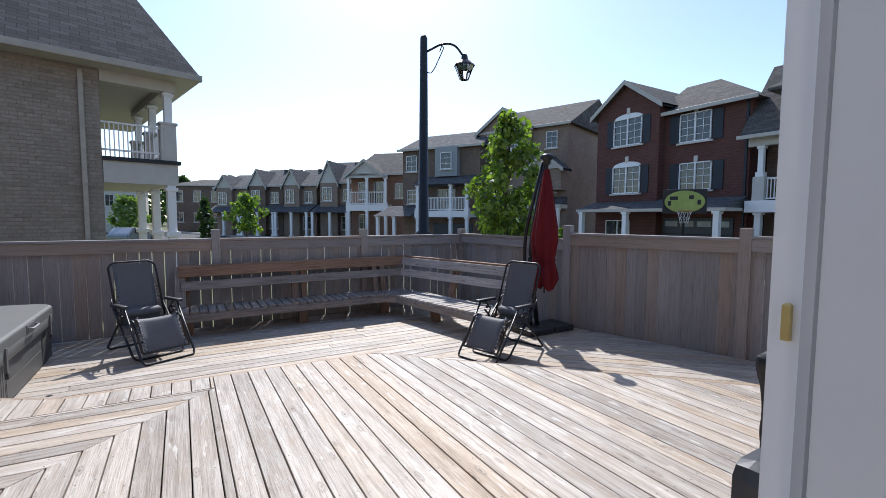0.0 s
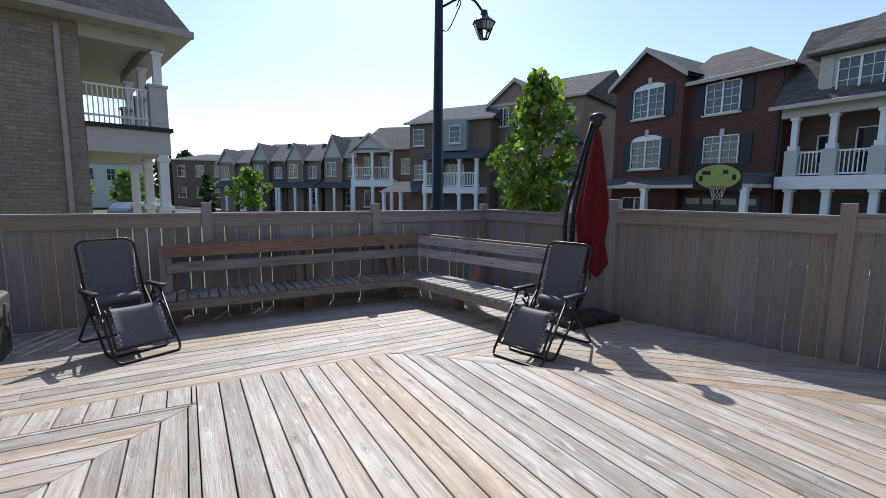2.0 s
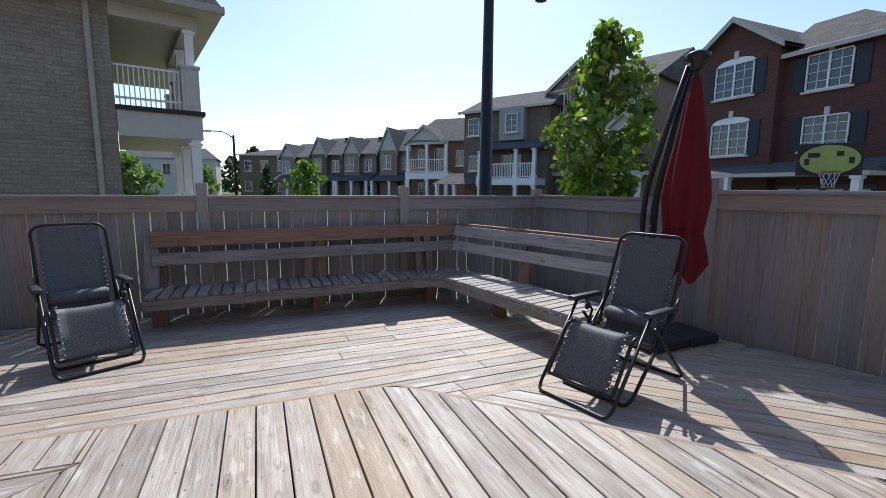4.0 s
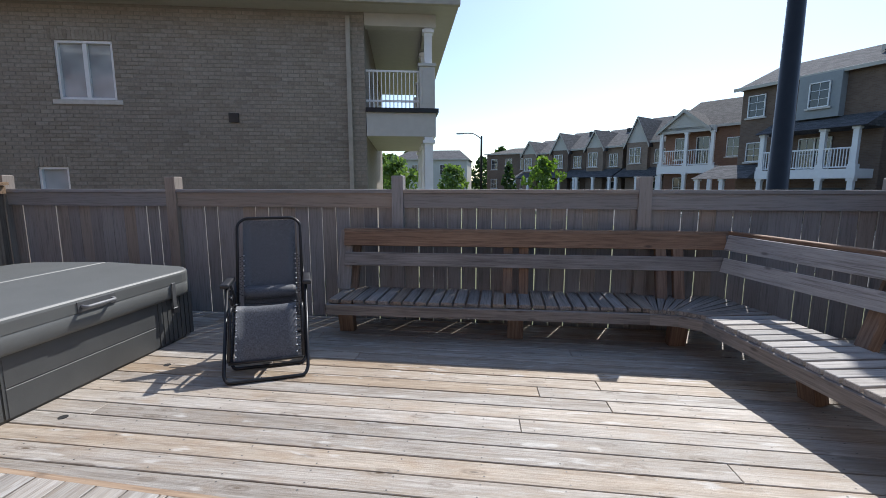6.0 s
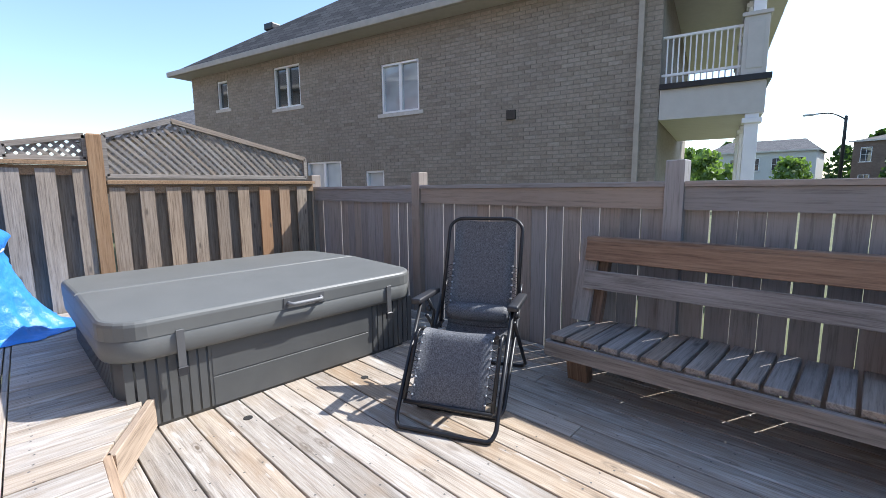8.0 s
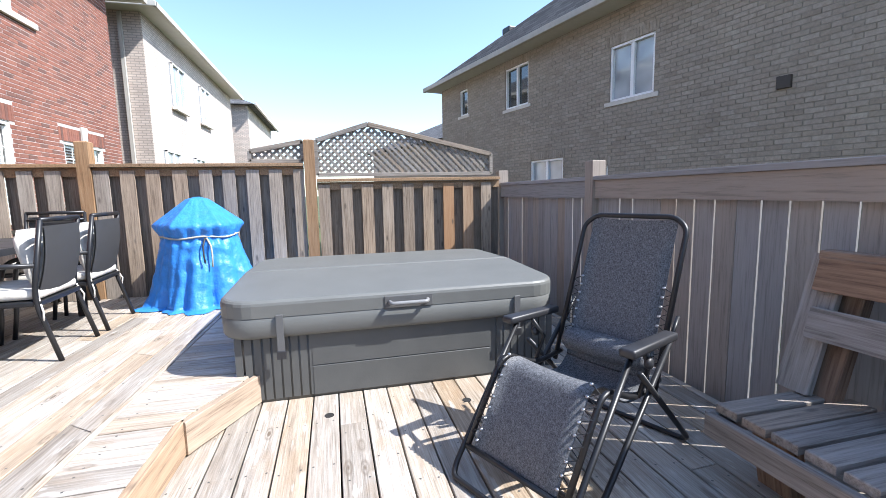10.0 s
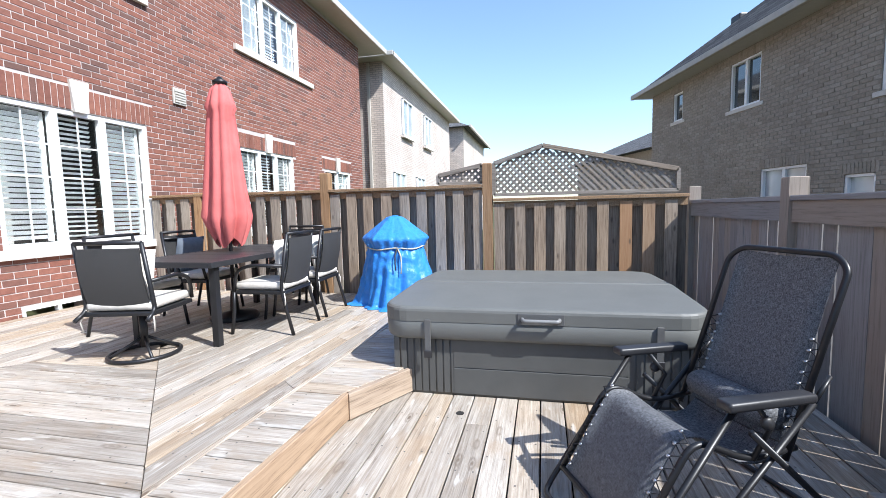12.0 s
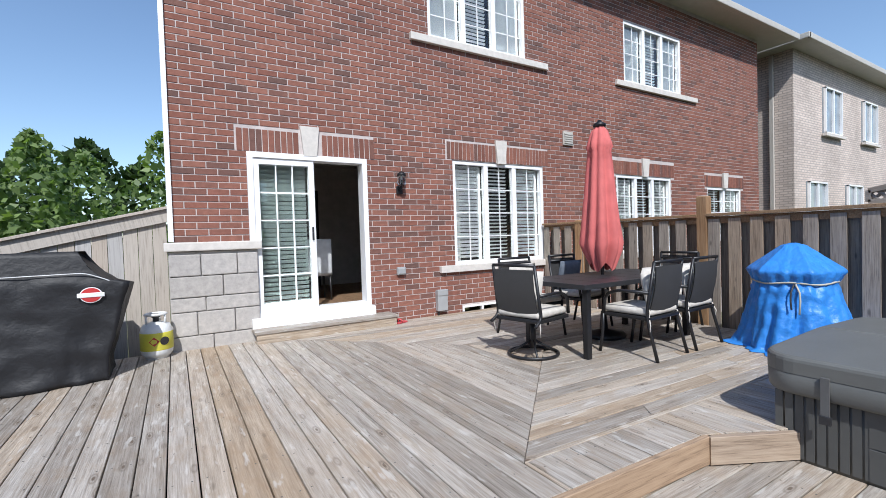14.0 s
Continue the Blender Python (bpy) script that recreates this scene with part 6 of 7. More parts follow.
PANE_BLIND = pane_mat("blind_behind_glass", (0.42, 0.45, 0.47))
far_window(th, *TW[0], 0.03, 1, 1, 2, PANE_BLIND)
far_window(th, *TW[1], 0.03, 1, 1, 2)
far_window(th, *TW[2], 0.03, 1, 1, 1)
far_window(th, *TW[3], 0.03, 1, 1, 2, PANE_BLIND)
far_window(th, *TW[4], 0.03, 1, 1, 1, PANE_BLIND)
for h in TW:
    verts, faces = [], []
    x = h[0] - 0.1
    while x < h[1] + 0.06:
        n, c = len(verts), 0.003
        za, zb, dy = h[3] + 0.005, h[3] + 0.21, -0.012
        p, q = x, x + 0.066
        verts += [(p, 0, za), (q, 0, za), (q, 0, zb), (p, 0, zb), (p + c, dy, za + c), (q - c, dy, za + c), (q - c, dy, zb - c), (p + c, dy, zb - c)]
        faces += [(n + 4, n + 5, n + 6, n + 7), (n, n + 1, n + 5, n + 4), (n + 1, n + 2, n + 6, n + 5), (n + 2, n + 3, n + 7, n + 6), (n + 3, n, n + 4, n + 7)]
        x += 0.077
    finish("lintel_bricks", verts, faces, TAUPE_BRICK, th)
rbox("vent", (-2.74, -0.06, 2.7), (-2.54, 0.0, 2.89), plain("brown_vent", (0.05, 0.042, 0.036), 0.6), th, "dark brown exhaust vent", 0.01)
DSP = plain("beige_downpipe", (0.42, 0.38, 0.32), 0.5)
finish("downpipe", *chamfer((-0.25, -0.09, -0.8), (-0.16, -0.015, EZ - 0.1), 0.01), DSP, th, "beige downpipe")
box("wall_end", (-0.17, 0.31, -0.8), (0.13, 8.2, EZ), TAUPE_BRICK, th)
box("wall_far_end", (-14.15, 0.31, -0.8), (-13.85, 8.2, EZ), TAUPE_BRICK, th)
box("wall_rear", (-13.85, 7.9, -0.8), (-0.17, 8.2, EZ), TAUPE_BRICK, th)
# eaves, gutter and roof over house and balcony
X0, X1 = -14.5, 2.1
box("soffit", (X0, -0.5, EZ), (X1, 8.7, EZ + 0.04), TRIM, th)
rbox("gutter", (X0 - 0.02, -0.62, EZ - 0.02), (X1 + 0.02, -0.5, EZ + 0.13), DSP, th, "beige gutter", 0.02)
rv = [(X0, -0.55, EZ + 0.1), (X1, -0.55, EZ + 0.1), (X1 - 1.2, 2.4, EZ + 3.2), (X0 + 3.5, 4.1, EZ + 2.9), (X1, 8.7, EZ + 0.1), (X0, 8.7, EZ + 0.1), (X1 - 1.2, 5.8, EZ + 3.2)]
finish("roof", rv, [(0, 1, 2, 3), (1, 4, 6, 2), (4, 5, 3, 6), (5, 0, 3), (3, 2, 6), (0, 5, 4, 1)], SHINGLE_B, th, "grey-brown shingle roof", uv=True)
for x, s in ((-0.6, 1.5), (-11.2, 1.05)):
    rbox("roof_vent", (x - 0.2, 0.9 * s - 0.1, EZ + 0.1 + 1.12 * s), (x + 0.2, 0.9 * s + 0.25, EZ + 0.3 + 1.12 * s), BLACK_PL, th, "black roof vent", 0.04)
# balcony
PALE = plain("pale_panel_paint", (0.55, 0.53, 0.49), 0.6, vary=0.05)
box("balcony_deck", (0.14, 0.0, 2.45), (1.66, 4.5, 2.96), PALE, th, "pale panelled balcony base")
box("balcony_edge", (0.13, -0.06, 2.96), (1.72, 4.5, 3.05), BLACK, th, "black edge flashing")
box("balcony_beam", (0.14, 0.0, 4.74), (1.66, 0.25, EZ - 0.002), PALE, th)
box("balcony_beam", (1.41, 0.26, 4.78), (1.66, 4.5, EZ - 0.002), PALE, th)
for y in (0.12, 1.9, 3.9):
    pier = rbox("pier", (1.3, y - 0.16, 3.05), (1.64, y + 0.16, 3.93), PALE, th, bevel=0.01)
    rbox("pier_panel", (1.36, y - 0.172, 3.14), (1.58, y - 0.158, 3.84), PALE, pier, bevel=0.006)
    rbox("pier_cap", (1.27, y - 0.19, 3.93), (1.67, y + 0.19, 3.99), PALE, th, bevel=0.01)
    rbox("column", (1.41, y - 0.085, 3.99), (1.58, y + 0.085, 4.75), WHITE, th, "white square column", 0.008)
    rbox("column_cap", (1.37, y - 0.12, 4.64), (1.62, y + 0.12, 4.71), WHITE, th, bevel=0.008)
    rbox("column", (1.41, y - 0.1, -0.8), (1.6, y + 0.1, 2.45), WHITE, th, "white square column", 0.008)
    rbox("column_cap", (1.37, y - 0.14, 2.3), (1.64, y + 0.14, 2.38), WHITE, th, bevel=0.008)
    rbox("column_base", (1.35, y - 0.16, 1.16), (1.66, y + 0.16, 1.28), WHITE, th, bevel=0.008)
for z in (3.87, 3.24):
    box("rail", (0.14, 0.1, z - 0.04), (1.3, 0.16, z), WHITE, th)
for i in range(13):
    x = 0.2 + i * 0.088
    box("baluster", (x, 0.115, 3.05), (x + 0.022, 0.145, 3.84), WHITE, th)
for z in (3.87, 3.24):
    box("rail", (1.46, 0.3, z - 0.04), (1.52, 4.4, z), WHITE, th)
for i in range(30):
    y = 0.32 + i * 0.13
    box("baluster", (1.475, y, 3.05), (1.505, y + 0.022, 3.84), WHITE, th)


# ---- houses across the street ----
RB = brick_far("dark_red_house_brick", (0.1, 0.034, 0.026), (0.14, 0.048, 0.036), (0.12, 0.08, 0.07))
BB = brick_far("brown_house_brick", (0.15, 0.1, 0.075), (0.2, 0.14, 0.105), (0.18, 0.145, 0.12))
TB = brick_far("tan_brown_house_brick", (0.24, 0.175, 0.13), (0.32, 0.235, 0.18), (0.28, 0.235, 0.2))
OB = brick_far("orange_house_brick", (0.22, 0.11, 0.07), (0.27, 0.14, 0.09), (0.22, 0.16, 0.12))
SIDING = plain("grey_blue_siding", (0.3, 0.32, 0.33), 0.6, vary=0.06)
SHUT = plain("navy_shutter", (0.02, 0.027, 0.04), 0.6)
GDOOR = plain("dark_garage_door", (0.05, 0.058, 0.068), 0.5)
BZ = -0.6


def gable(name, x0, x1, y0, y1, z, peak, mat, parent, over=0.3, hip=0.0, label="", face=None):
    """A pitched roof whose ridge runs back from the street, with a brick or siding gable face."""
    xm = (x0 + x1) / 2
    t = 0.14
    k = (peak - z) / ((x1 - x0) / 2)
    a, b = x0 - over, x1 + over
    zo = z - over * k
    v = [(a, y0 - over, zo), (xm, y0 - over, peak), (b, y0 - over, zo), (a, y1, zo), (xm, y1 - hip, peak), (b, y1, zo)]
    v += [(p[0], p[1], p[2] + t) for p in v]
    f = [(6, 7, 10, 9), (7, 8, 11, 10), (0, 3, 4, 1), (1, 4, 5, 2), (9, 10, 11, 5, 4, 3)]
    finish(name, v, f, mat, parent, label, uv=True)
    # fascia boards
    fv = [(a, y0 - over - 0.02, zo - 0.1), (xm, y0 - over - 0.02, peak - 0.1), (b, y0 - over - 0.02, zo - 0.1), (b, y0 - over - 0.02, zo + t + 0.02), (xm, y0 - over - 0.02, peak + t + 0.02), (a, y0 - over - 0.02, zo + t + 0.02)]
    fv += [(p[0], p[1] + 0.04, p[2]) for p in fv]
    finish("fascia", fv, [(0, 1, 4, 5), (1, 2, 3, 4), (6, 11, 10, 7), (7, 10, 9, 8), (0, 6, 7, 1), (1, 7, 8, 2)], TRIM, parent)
    if face:
        finish("gable_wall", [(x0, y0, z), (x1, y0, z), (xm, y0, peak), (x0, y0 + 0.2, z), (x1, y0 + 0.2, z), (xm, y0 + 0.2, peak)], [(0, 1, 2), (3, 5, 4), (0, 3, 4, 1), (1, 4, 5, 2), (2, 5, 3, 0)], face, parent)


def side_roof(name, x0, x1, y0, y1, z, peak, mat, parent, hipl=0.0, hipr=0.0, over=0.35, label=""):
    """A pitched roof whose ridge runs along the street."""
    ym = (y0 + y1) / 2
    v = [(x0 - over, y0 - over, z), (x1 + over, y0 - over, z), (x1 + over - hipr, ym, peak), (x0 - over + hipl, ym, peak), (x1 + over, y1 + over, z), (x0 - over, y1 + over, z)]
    finish(name, v, [(0, 1, 2, 3), (4, 5, 3, 2), (1, 4, 2), (5, 0, 3), (0, 5, 4, 1)], mat, parent, label, uv=True)
    finish("gutter", *chamfer((x0 - over, y0 - over - 0.08, z - 0.1), (x1 + over, y0 - over, z + 0.08), 0.01), TRIM, parent)


def railing(parent, x0, x1, y, z0, z1, step=0.13):
    box("rail", (x0, y, z1 - 0.07), (x1, y + 0.06, z1), WHITE, parent)
    box("rail", (x0, y, z0 + 0.06), (x1, y + 0.06, z0 + 0.12), WHITE, parent)
    n = max(2, int((x1 - x0) / step))
    for i in range(n):
        x = x0 + (i + 0.5) * (x1 - x0) / n
        box("baluster", (x - 0.018, y + 0.015, z0 + 0.12), (x + 0.018, y + 0.045, z1 - 0.07), WHITE, parent)


def pillar(parent, x, y, z0, z1, w=0.13):
    rbox("column", (x - w, y - w, z0), (x + w, y + w, z1), WHITE, parent, bevel=0.01)
    rbox("column_cap", (x - w - 0.05, y - w - 0.05, z1 - 0.12), (x + w + 0.05, y + w + 0.05, z1), WHITE, parent, bevel=0.01)
    rbox("column_base", (x - w - 0.06, y - w - 0.06, z0), (x + w + 0.06, y + w + 0.06, z0 + 0.2), WHITE, parent, bevel=0.01)


def shutters(parent, x0, x1, z0, z1):
    for a, b in ((x0 - 0.5, x0 - 0.06), (x1 + 0.06, x1 + 0.5)):
        finish("shutter", *chamfer((a, -0.05, z0), (b, 0.0, z1), 0.01), SHUT, parent, "dark navy shutter")


def facing_house(name, label, p, angle, tall=1.0):
    return thing(name, label, "house", frame_m(p, (math.cos(radians(angle)), math.sin(radians(angle)))) @ Matrix.Diagonal((1, 1, tall, 1)), "houses across the street")


# dark red house
h = facing_house("house_red", "dark red brick house with navy shutters and two garage doors", (23, 15.5), -90, 1.05)
box("wall", (-3.75, 0.0, BZ), (0.4, 10, 7.62), RB, h)
box("wall", (0.4, 0.5, BZ), (4.75, 10, 7.0), RB, h)
for w in ((-2.5, -0.62, 5.65, 7.15), (-2.5, -0.64, 3.0, 4.5)):
    far_window(h, *w, -0.09, 2, 4, 2)
    shutters(h, w[0], w[1], w[2], w[3])
    xm = (w[0] + w[1]) / 2
    finish("arch_head", [(xm + 0.94 * math.cos(a), -0.03, w[3] + 0.26 * math.sin(a)) for a in [math.pi * i / 12 for i in range(13)]] + [(xm + 0.94 * math.cos(a), 0.0, w[3] + 0.26 * math.sin(a)) for a in [math.pi * i / 12 for i in range(13)]], [tuple(range(13))] + [(i, i + 13, i + 14, i + 1) for i in range(12)], WHITE, h)
    finish("keystone", *chamfer((xm - 0.1, -0.06, w[3] + 0.2), (xm + 0.1, 0.0, w[3] + 0.55), 0.01), SILL, h)
for w in ((1.3, 2.95, 5.42, 6.85), (1.37, 3.06, 3.02, 4.4)):
    far_window(h, w[0], w[1], w[2], w[3], 0.41, 2, 4, 2)
    finish("keystone", *chamfer(((w[0] + w[1]) / 2 - 0.1, 0.44, w[3] + 0.02), ((w[0] + w[1]) / 2 + 0.1, 0.5, w[3] + 0.32), 0.01), SILL, h)
    for a, b in ((w[0] - 0.55, w[0] - 0.06), (w[1] + 0.06, w[1] + 0.55)):
        finish("shutter", *chamfer((a, 0.44, w[2]), (b, 0.5, w[3]), 0.01), SHUT, h, "dark navy shutter")
gable("gable_roof", -3.75, 0.4, 0.0, 6.5, 7.62, 9.05, SHINGLE_B, h, 0.35, label="grey shingle gable roof", face=RB)
side_roof("roof", 0.1, 4.8, 0.5, 8.5, 7.0, 9.3, SHINGLE_B, h, -0.6, 4.0)
finish("downpipe", *chamfer((4.55, 0.42, BZ), (4.65, 0.5, 7.0), 0.01), SHUT, h, "dark downpipe")
box("porch_roof", (-3.9, -1.6, 1.95), (4.8, 0.0, 2.1), TRIM, h)
finish("porch_slope", [(-3.9, -1.6, 2.1), (4.8, -1.6, 2.1), (4.8, 0.45, 2.65), (-3.9, 0.45, 2.65), (-3.9, 0.45, 2.11), (4.8, 0.45, 2.11)], [(0, 1, 2, 3), (0, 3, 4), (1, 5, 2)], SHINGLE, h, uv=True)
for x in (-3.6, -0.5, 4.4):
    pillar(h, x, -1.4, BZ, 1.95)
for a, b in ((0.55, 4.2),):
    g = finish("garage_door", *chamfer((a, 0.42, BZ), (b, 0.5, 1.66), 0.01), GDOOR, h, "dark panelled garage door")
    for i in range(4):
        finish("pane", *chamfer((a + 0.15 + i * 0.88, 0.4, 1.2), (a + 0.85 + i * 0.88, 0.42, 1.48), 0.005), PANE_SKY, g)
    for i in range(3):
        finish("panel_groove", *chamfer((a, 0.412, -0.2 + i * 0.5), (b, 0.424, -0.17 + i * 0.5), 0.004), SHADE_BLACK, g)
far_window(h, -2.9, -1.2, BZ + 0.2, 1.5, -0.09, 1, 1, 2)

# house with dormer and porch balcony
h = facing_house("house_dormer", "brick house with a dormer and a white railed balcony", (23, 9.5), -90, 1.03)
box("wall", (-1.0, 1.6, BZ), (8.0, 11, 5.3), BB, h)
prof = [(-0.4, 5.25), (2.6, 8.85), (6.0, 9.5), (9.4, 8.85), (11.4, 5.25)]
n = len(prof)
finish("roof", [(x, y, z) for x in (-1.35, 8.4) for y, z in prof], [(i, n + i, n + i + 1, i + 1) for i in range(n - 1)] + [tuple(range(n)), tuple(reversed(range(n, 2 * n))), (0, n - 1, 2 * n - 1, n)], SHINGLE_B, h, "brown-grey shingle roof", uv=True)
finish("gutter", *chamfer((-1.4, -0.5, 5.16), (8.4, -0.38, 5.32), 0.02), TRIM, h)
box("dormer_wall", (0.05, 0.1, 5.45), (2.75, 3.2, 7.25), PALE, h)
far_window(h, 0.66, 2.08, 5.6, 6.87, 0.0, 2, 3, 2)
finish("dormer_roof", [(-0.3, -0.3, 7.2), (3.1, -0.3, 7.2), (3.1, 4.0, 7.2), (-0.3, 4.0, 7.2), (1.4, 1.5, 8.6), (1.4, 4.0, 8.6), (-0.3, -0.3, 7.08), (3.1, -0.3, 7.08), (3.1, 4.0, 7.08), (-0.3, 4.0, 7.08)], [(0, 1, 4), (1, 2, 5, 4), (3, 0, 4, 5), (2, 3, 5), (6, 9, 8, 7), (0, 6, 7, 1), (1, 7, 8, 2), (3, 9, 6, 0)], SHINGLE_B, h, "hipped shingle dormer roof", uv=True)
for x in (0.16, 2.24):
    finish("dormer_panel", *chamfer((x, 0.06, 5.55), (x + 0.36, 0.1, 7.0), 0.01), TRIM, h)
box("porch_beam", (-1.1, 0.0, 4.85), (8.0, 0.3, 5.25), PALE, h)
box("balcony_floor", (-1.1, -0.1, 1.93), (8.0, 1.6, 2.45), WHITE, h)
box("balcony_ceiling", (-1.0, 0.3, 5.05), (8.0, 1.6, 5.15), PALE, h)
for x in (-0.6, 0.71, 2.18, 3.7, 5.3):
    rbox("pier", (x - 0.24, -0.05, 2.45), (x + 0.24, 0.4, 3.5), PALE, h, bevel=0.02)
    pillar(h, x, 0.17, 3.5, 4.85, 0.11)
    pillar(h, x, 0.17, BZ, 1.93, 0.13)
for a, b in ((-0.36, 0.47), (0.95, 1.94), (2.42, 3.46), (3.94, 5.06)):
    railing(h, a, b, 0.1, 2.45, 3.45)
    finish("planter", *chamfer((a + 0.25, 0.16, 2.82), (a + 0.6, 0.4, 3.05), 0.03), GROUND, h, "hanging planter")
far_window(h, -0.3, 0.4, 3.0, 4.2, 1.5, 1, 2, 1)
far_window(h, 1.0, 1.8, 2.5, 4.4, 1.5, 1, 2, 1)
far_window(h, 2.7, 3.4, 3.0, 4.3, 1.5, 1, 2, 1)
g = finish("garage_door", *chamfer((-0.3, 1.5, BZ), (3.6, 1.6, 1.65), 0.01), GDOOR, h, "dark garage door")
for i in range(3):
    finish("panel_groove", *chamfer((-0.3, 1.49, -0.2 + i * 0.5), (3.6, 1.502, -0.17 + i * 0.5), 0.004), SHADE_BLACK, g)

# brown gabled house
h = facing_house("house_brown", "brown brick house with a front gable", (24, 24), -70, 1.08)
box("wall", (-6.4, 0.0, BZ), (1.0, 11, 7.8), TB, h)
side_roof("roof", -6.4, 1.0, 0.0, 11, 7.82, 10.4, SHINGLE_B, h, 0.2, 0.2, label="grey-brown shingle roof")
gable("gable_roof", -6.35, -1.75, -0.4, 5, 7.85, 9.3, SHINGLE_B, h, 0.3, face=TB)
box("gable_front", (-6.35, -0.4, BZ), (-1.75, 0.0, 7.85), TB, h)
finish("gable_end", [(1.0, 0.0, 7.8), (1.0, 11, 7.8), (1.0, 5.5, 10.2), (0.9, 0.0, 7.8), (0.9, 11, 7.8), (0.9, 5.5, 10.2)], [(0, 1, 2), (3, 5, 4)], TB, h)
for w in ((-0.63, 0.25, 6.3, 7.42), (-5.6, -4.6, 6.3, 7.6), (-5.6, -4.6, 3.2, 4.6), (-4.0, -2.8, 6.3, 7.6), (-0.63, 0.25, 3.3, 4.5)):
    far_window(h, *w, -0.1 if w[0] > -2 else -0.5, 2, 3, 1 if w[0] > -2 else 2)
finish("arch_head", [(-3.4 + 0.6 * math.cos(a), -0.45, 7.6 + 0.45 * math.sin(a)) for a in [math.pi * i / 12 for i in range(13)]] + [(-3.4 + 0.6 * math.cos(a), -0.4, 7.6 + 0.45 * math.sin(a)) for a in [math.pi * i / 12 for i in range(13)]], [tuple(range(13))] + [(i, i + 13, i + 14, i + 1) for i in range(12)], WHITE, h)
gable("porch_gable", -1.5, 1.1, -1.2, 0.0, 4.8, 5.75, SHINGLE, h, 0.25, face=PALE)
box("porch_wall", (-1.4, -1.0, 3.4), (1.0, 0.0, 4.8), TB, h)
box("porch_band", (-6.5, -1.2, 2.2), (1.1, 0.0, 2.45), TRIM, h)
finish("porch_slope", [(-6.5, -1.2, 2.46), (1.1, -1.2, 2.46), (1.1, -0.02, 3.0), (-6.5, -0.02, 3.0), (-6.5, -0.02, 2.47), (1.1, -0.02, 2.47)], [(0, 1, 2, 3), (0, 3, 4), (1, 5, 2)], SHINGLE, h, uv=True)
for x in (-6.2, -2.4, 0.8):
    pillar(h, x, -1.0, BZ, 2.2)

# bay-fronted house
h = facing_house("house_bay", "brown brick house with a siding bay and balcony", (17, 34), -60, 1.1)
box("wall", (-0.5, 0.0, BZ), (6.7, 8, 6.6), BB, h)
side_roof("roof", -0.5, 6.7, 0.0, 7, 6.62, 8.2, SHINGLE, h, 0.2, 0.4, label="dark grey shingle roof")
finish("gable_end", [(-0.5, 0.0, 6.6), (-0.5, 7, 6.6), (-0.5, 3.5, 8.05), (-0.4, 0.0, 6.6), (-0.4, 7, 6.6), (-0.4, 3.5, 8.05)], [(0, 2, 1), (3, 4, 5)], BB, h)
box("bay", (2.95, -0.5, 4.5), (4.95, 0.0, 6.6), SIDING, h, "grey-blue siding bay")
far_window(h, 3.52, 4.5, 5.0, 6.2, -0.6, 2, 3, 1)
far_window(h, -0.08, 0.95, 5.0, 6.2, -0.1, 2, 3, 1)
far_window(h, 0.04, 0.98, 2.55, 3.62, -0.1, 2, 3, 1)
finish("porch_slope", [(1.6, -1.8, 3.85), (6.8, -1.8, 3.85), (6.8, 0.0, 4.55), (1.6, 0.0, 4.55), (1.6, 0.0, 3.8), (6.8, 0.0, 3.8)], [(0, 1, 2, 3), (0, 3, 4), (1, 5, 2), (0, 4, 5, 1)], SHINGLE, h, uv=True)
box("balcony_floor", (1.7, -1.6, 1.55), (6.5, 0.0, 1.98), WHITE, h)
for x in (1.9, 4.9, 6.3):
    pillar(h, x, -1.4, 1.98, 3.85, 0.12)
    pillar(h, x, -1.4, BZ, 1.55, 0.12)
railing(h, 2.0, 6.2, -1.5, 1.98, 2.95)
far_window(h, 3.0, 4.6, 2.0, 3.6, -0.1, 2, 2, 2)
finish("entry_roof", [(-2.2, -2.0, 1.6), (1.5, -2.0, 1.6), (1.2, 0.0, 2.4), (-1.8, 0.0, 2.4), (-2.2, 0, 1.6), (1.5, 0, 1.6)], [(0, 1, 2, 3), (0, 3, 4), (1, 5, 2), (0, 4, 5, 1)], SHINGLE, h, uv=True)
for x in (-1.9, -0.2):
    pillar(h, x, -1.7, BZ, 1.6, 0.12)
g = finish("garage_door", *chamfer((2.6, -0.08, BZ), (6.1, 0.0, 1.1), 0.01), GDOOR, h, "dark garage door")

# white-railed house with orange side
h = facing_house("house_white_rail", "orange brick house with stacked white-railed balconies", (16.78, 45.22), -45, 1.12)
box("wall", (-1.5, 1.2, BZ), (5.0, 12, 5.6), OB, h)
gable("roof", -1.4, 2.6, 0.0, 8, 5.4, 6.8, SHINGLE_B, h, 0.3, label="grey shingle gable roof", face=PALE)
side_roof("rear_roof", -1.5, 5.0, 1.2, 12, 5.6, 8.3, SHINGLE_B, h, 0.8, 0.3)
box("balcony_floor", (-1.6, 0.0, 2.1), (3.2, 1.2, 2.7), WHITE, h)
box("balcony_beam", (-1.5, 0.0, 5.2), (3.1, 0.3, 5.6), PALE, h)
for x in (-1.35, 0.8, 2.9):
    pillar(h, x, 0.17, 2.7, 5.2, 0.13)
    pillar(h, x, 0.17, BZ, 2.1, 0.15)
railing(h, -1.2, 2.8, 0.1, 2.7, 3.9, 0.2)
far_window(h, -0.6, 0.5, 3.2, 4.9, 1.1, 2, 2, 1)
far_window(h, 1.2, 2.3, 2.8, 4.9, 1.1, 2, 2, 1)
far_window(h, -0.6, 0.5, 0.2, 1.8, 1.1, 2, 2, 1)
far_window(h, 3.6, 4.6, 3.3, 4.7, 1.1, 2, 2, 1)

# row of smaller gabled houses beyond


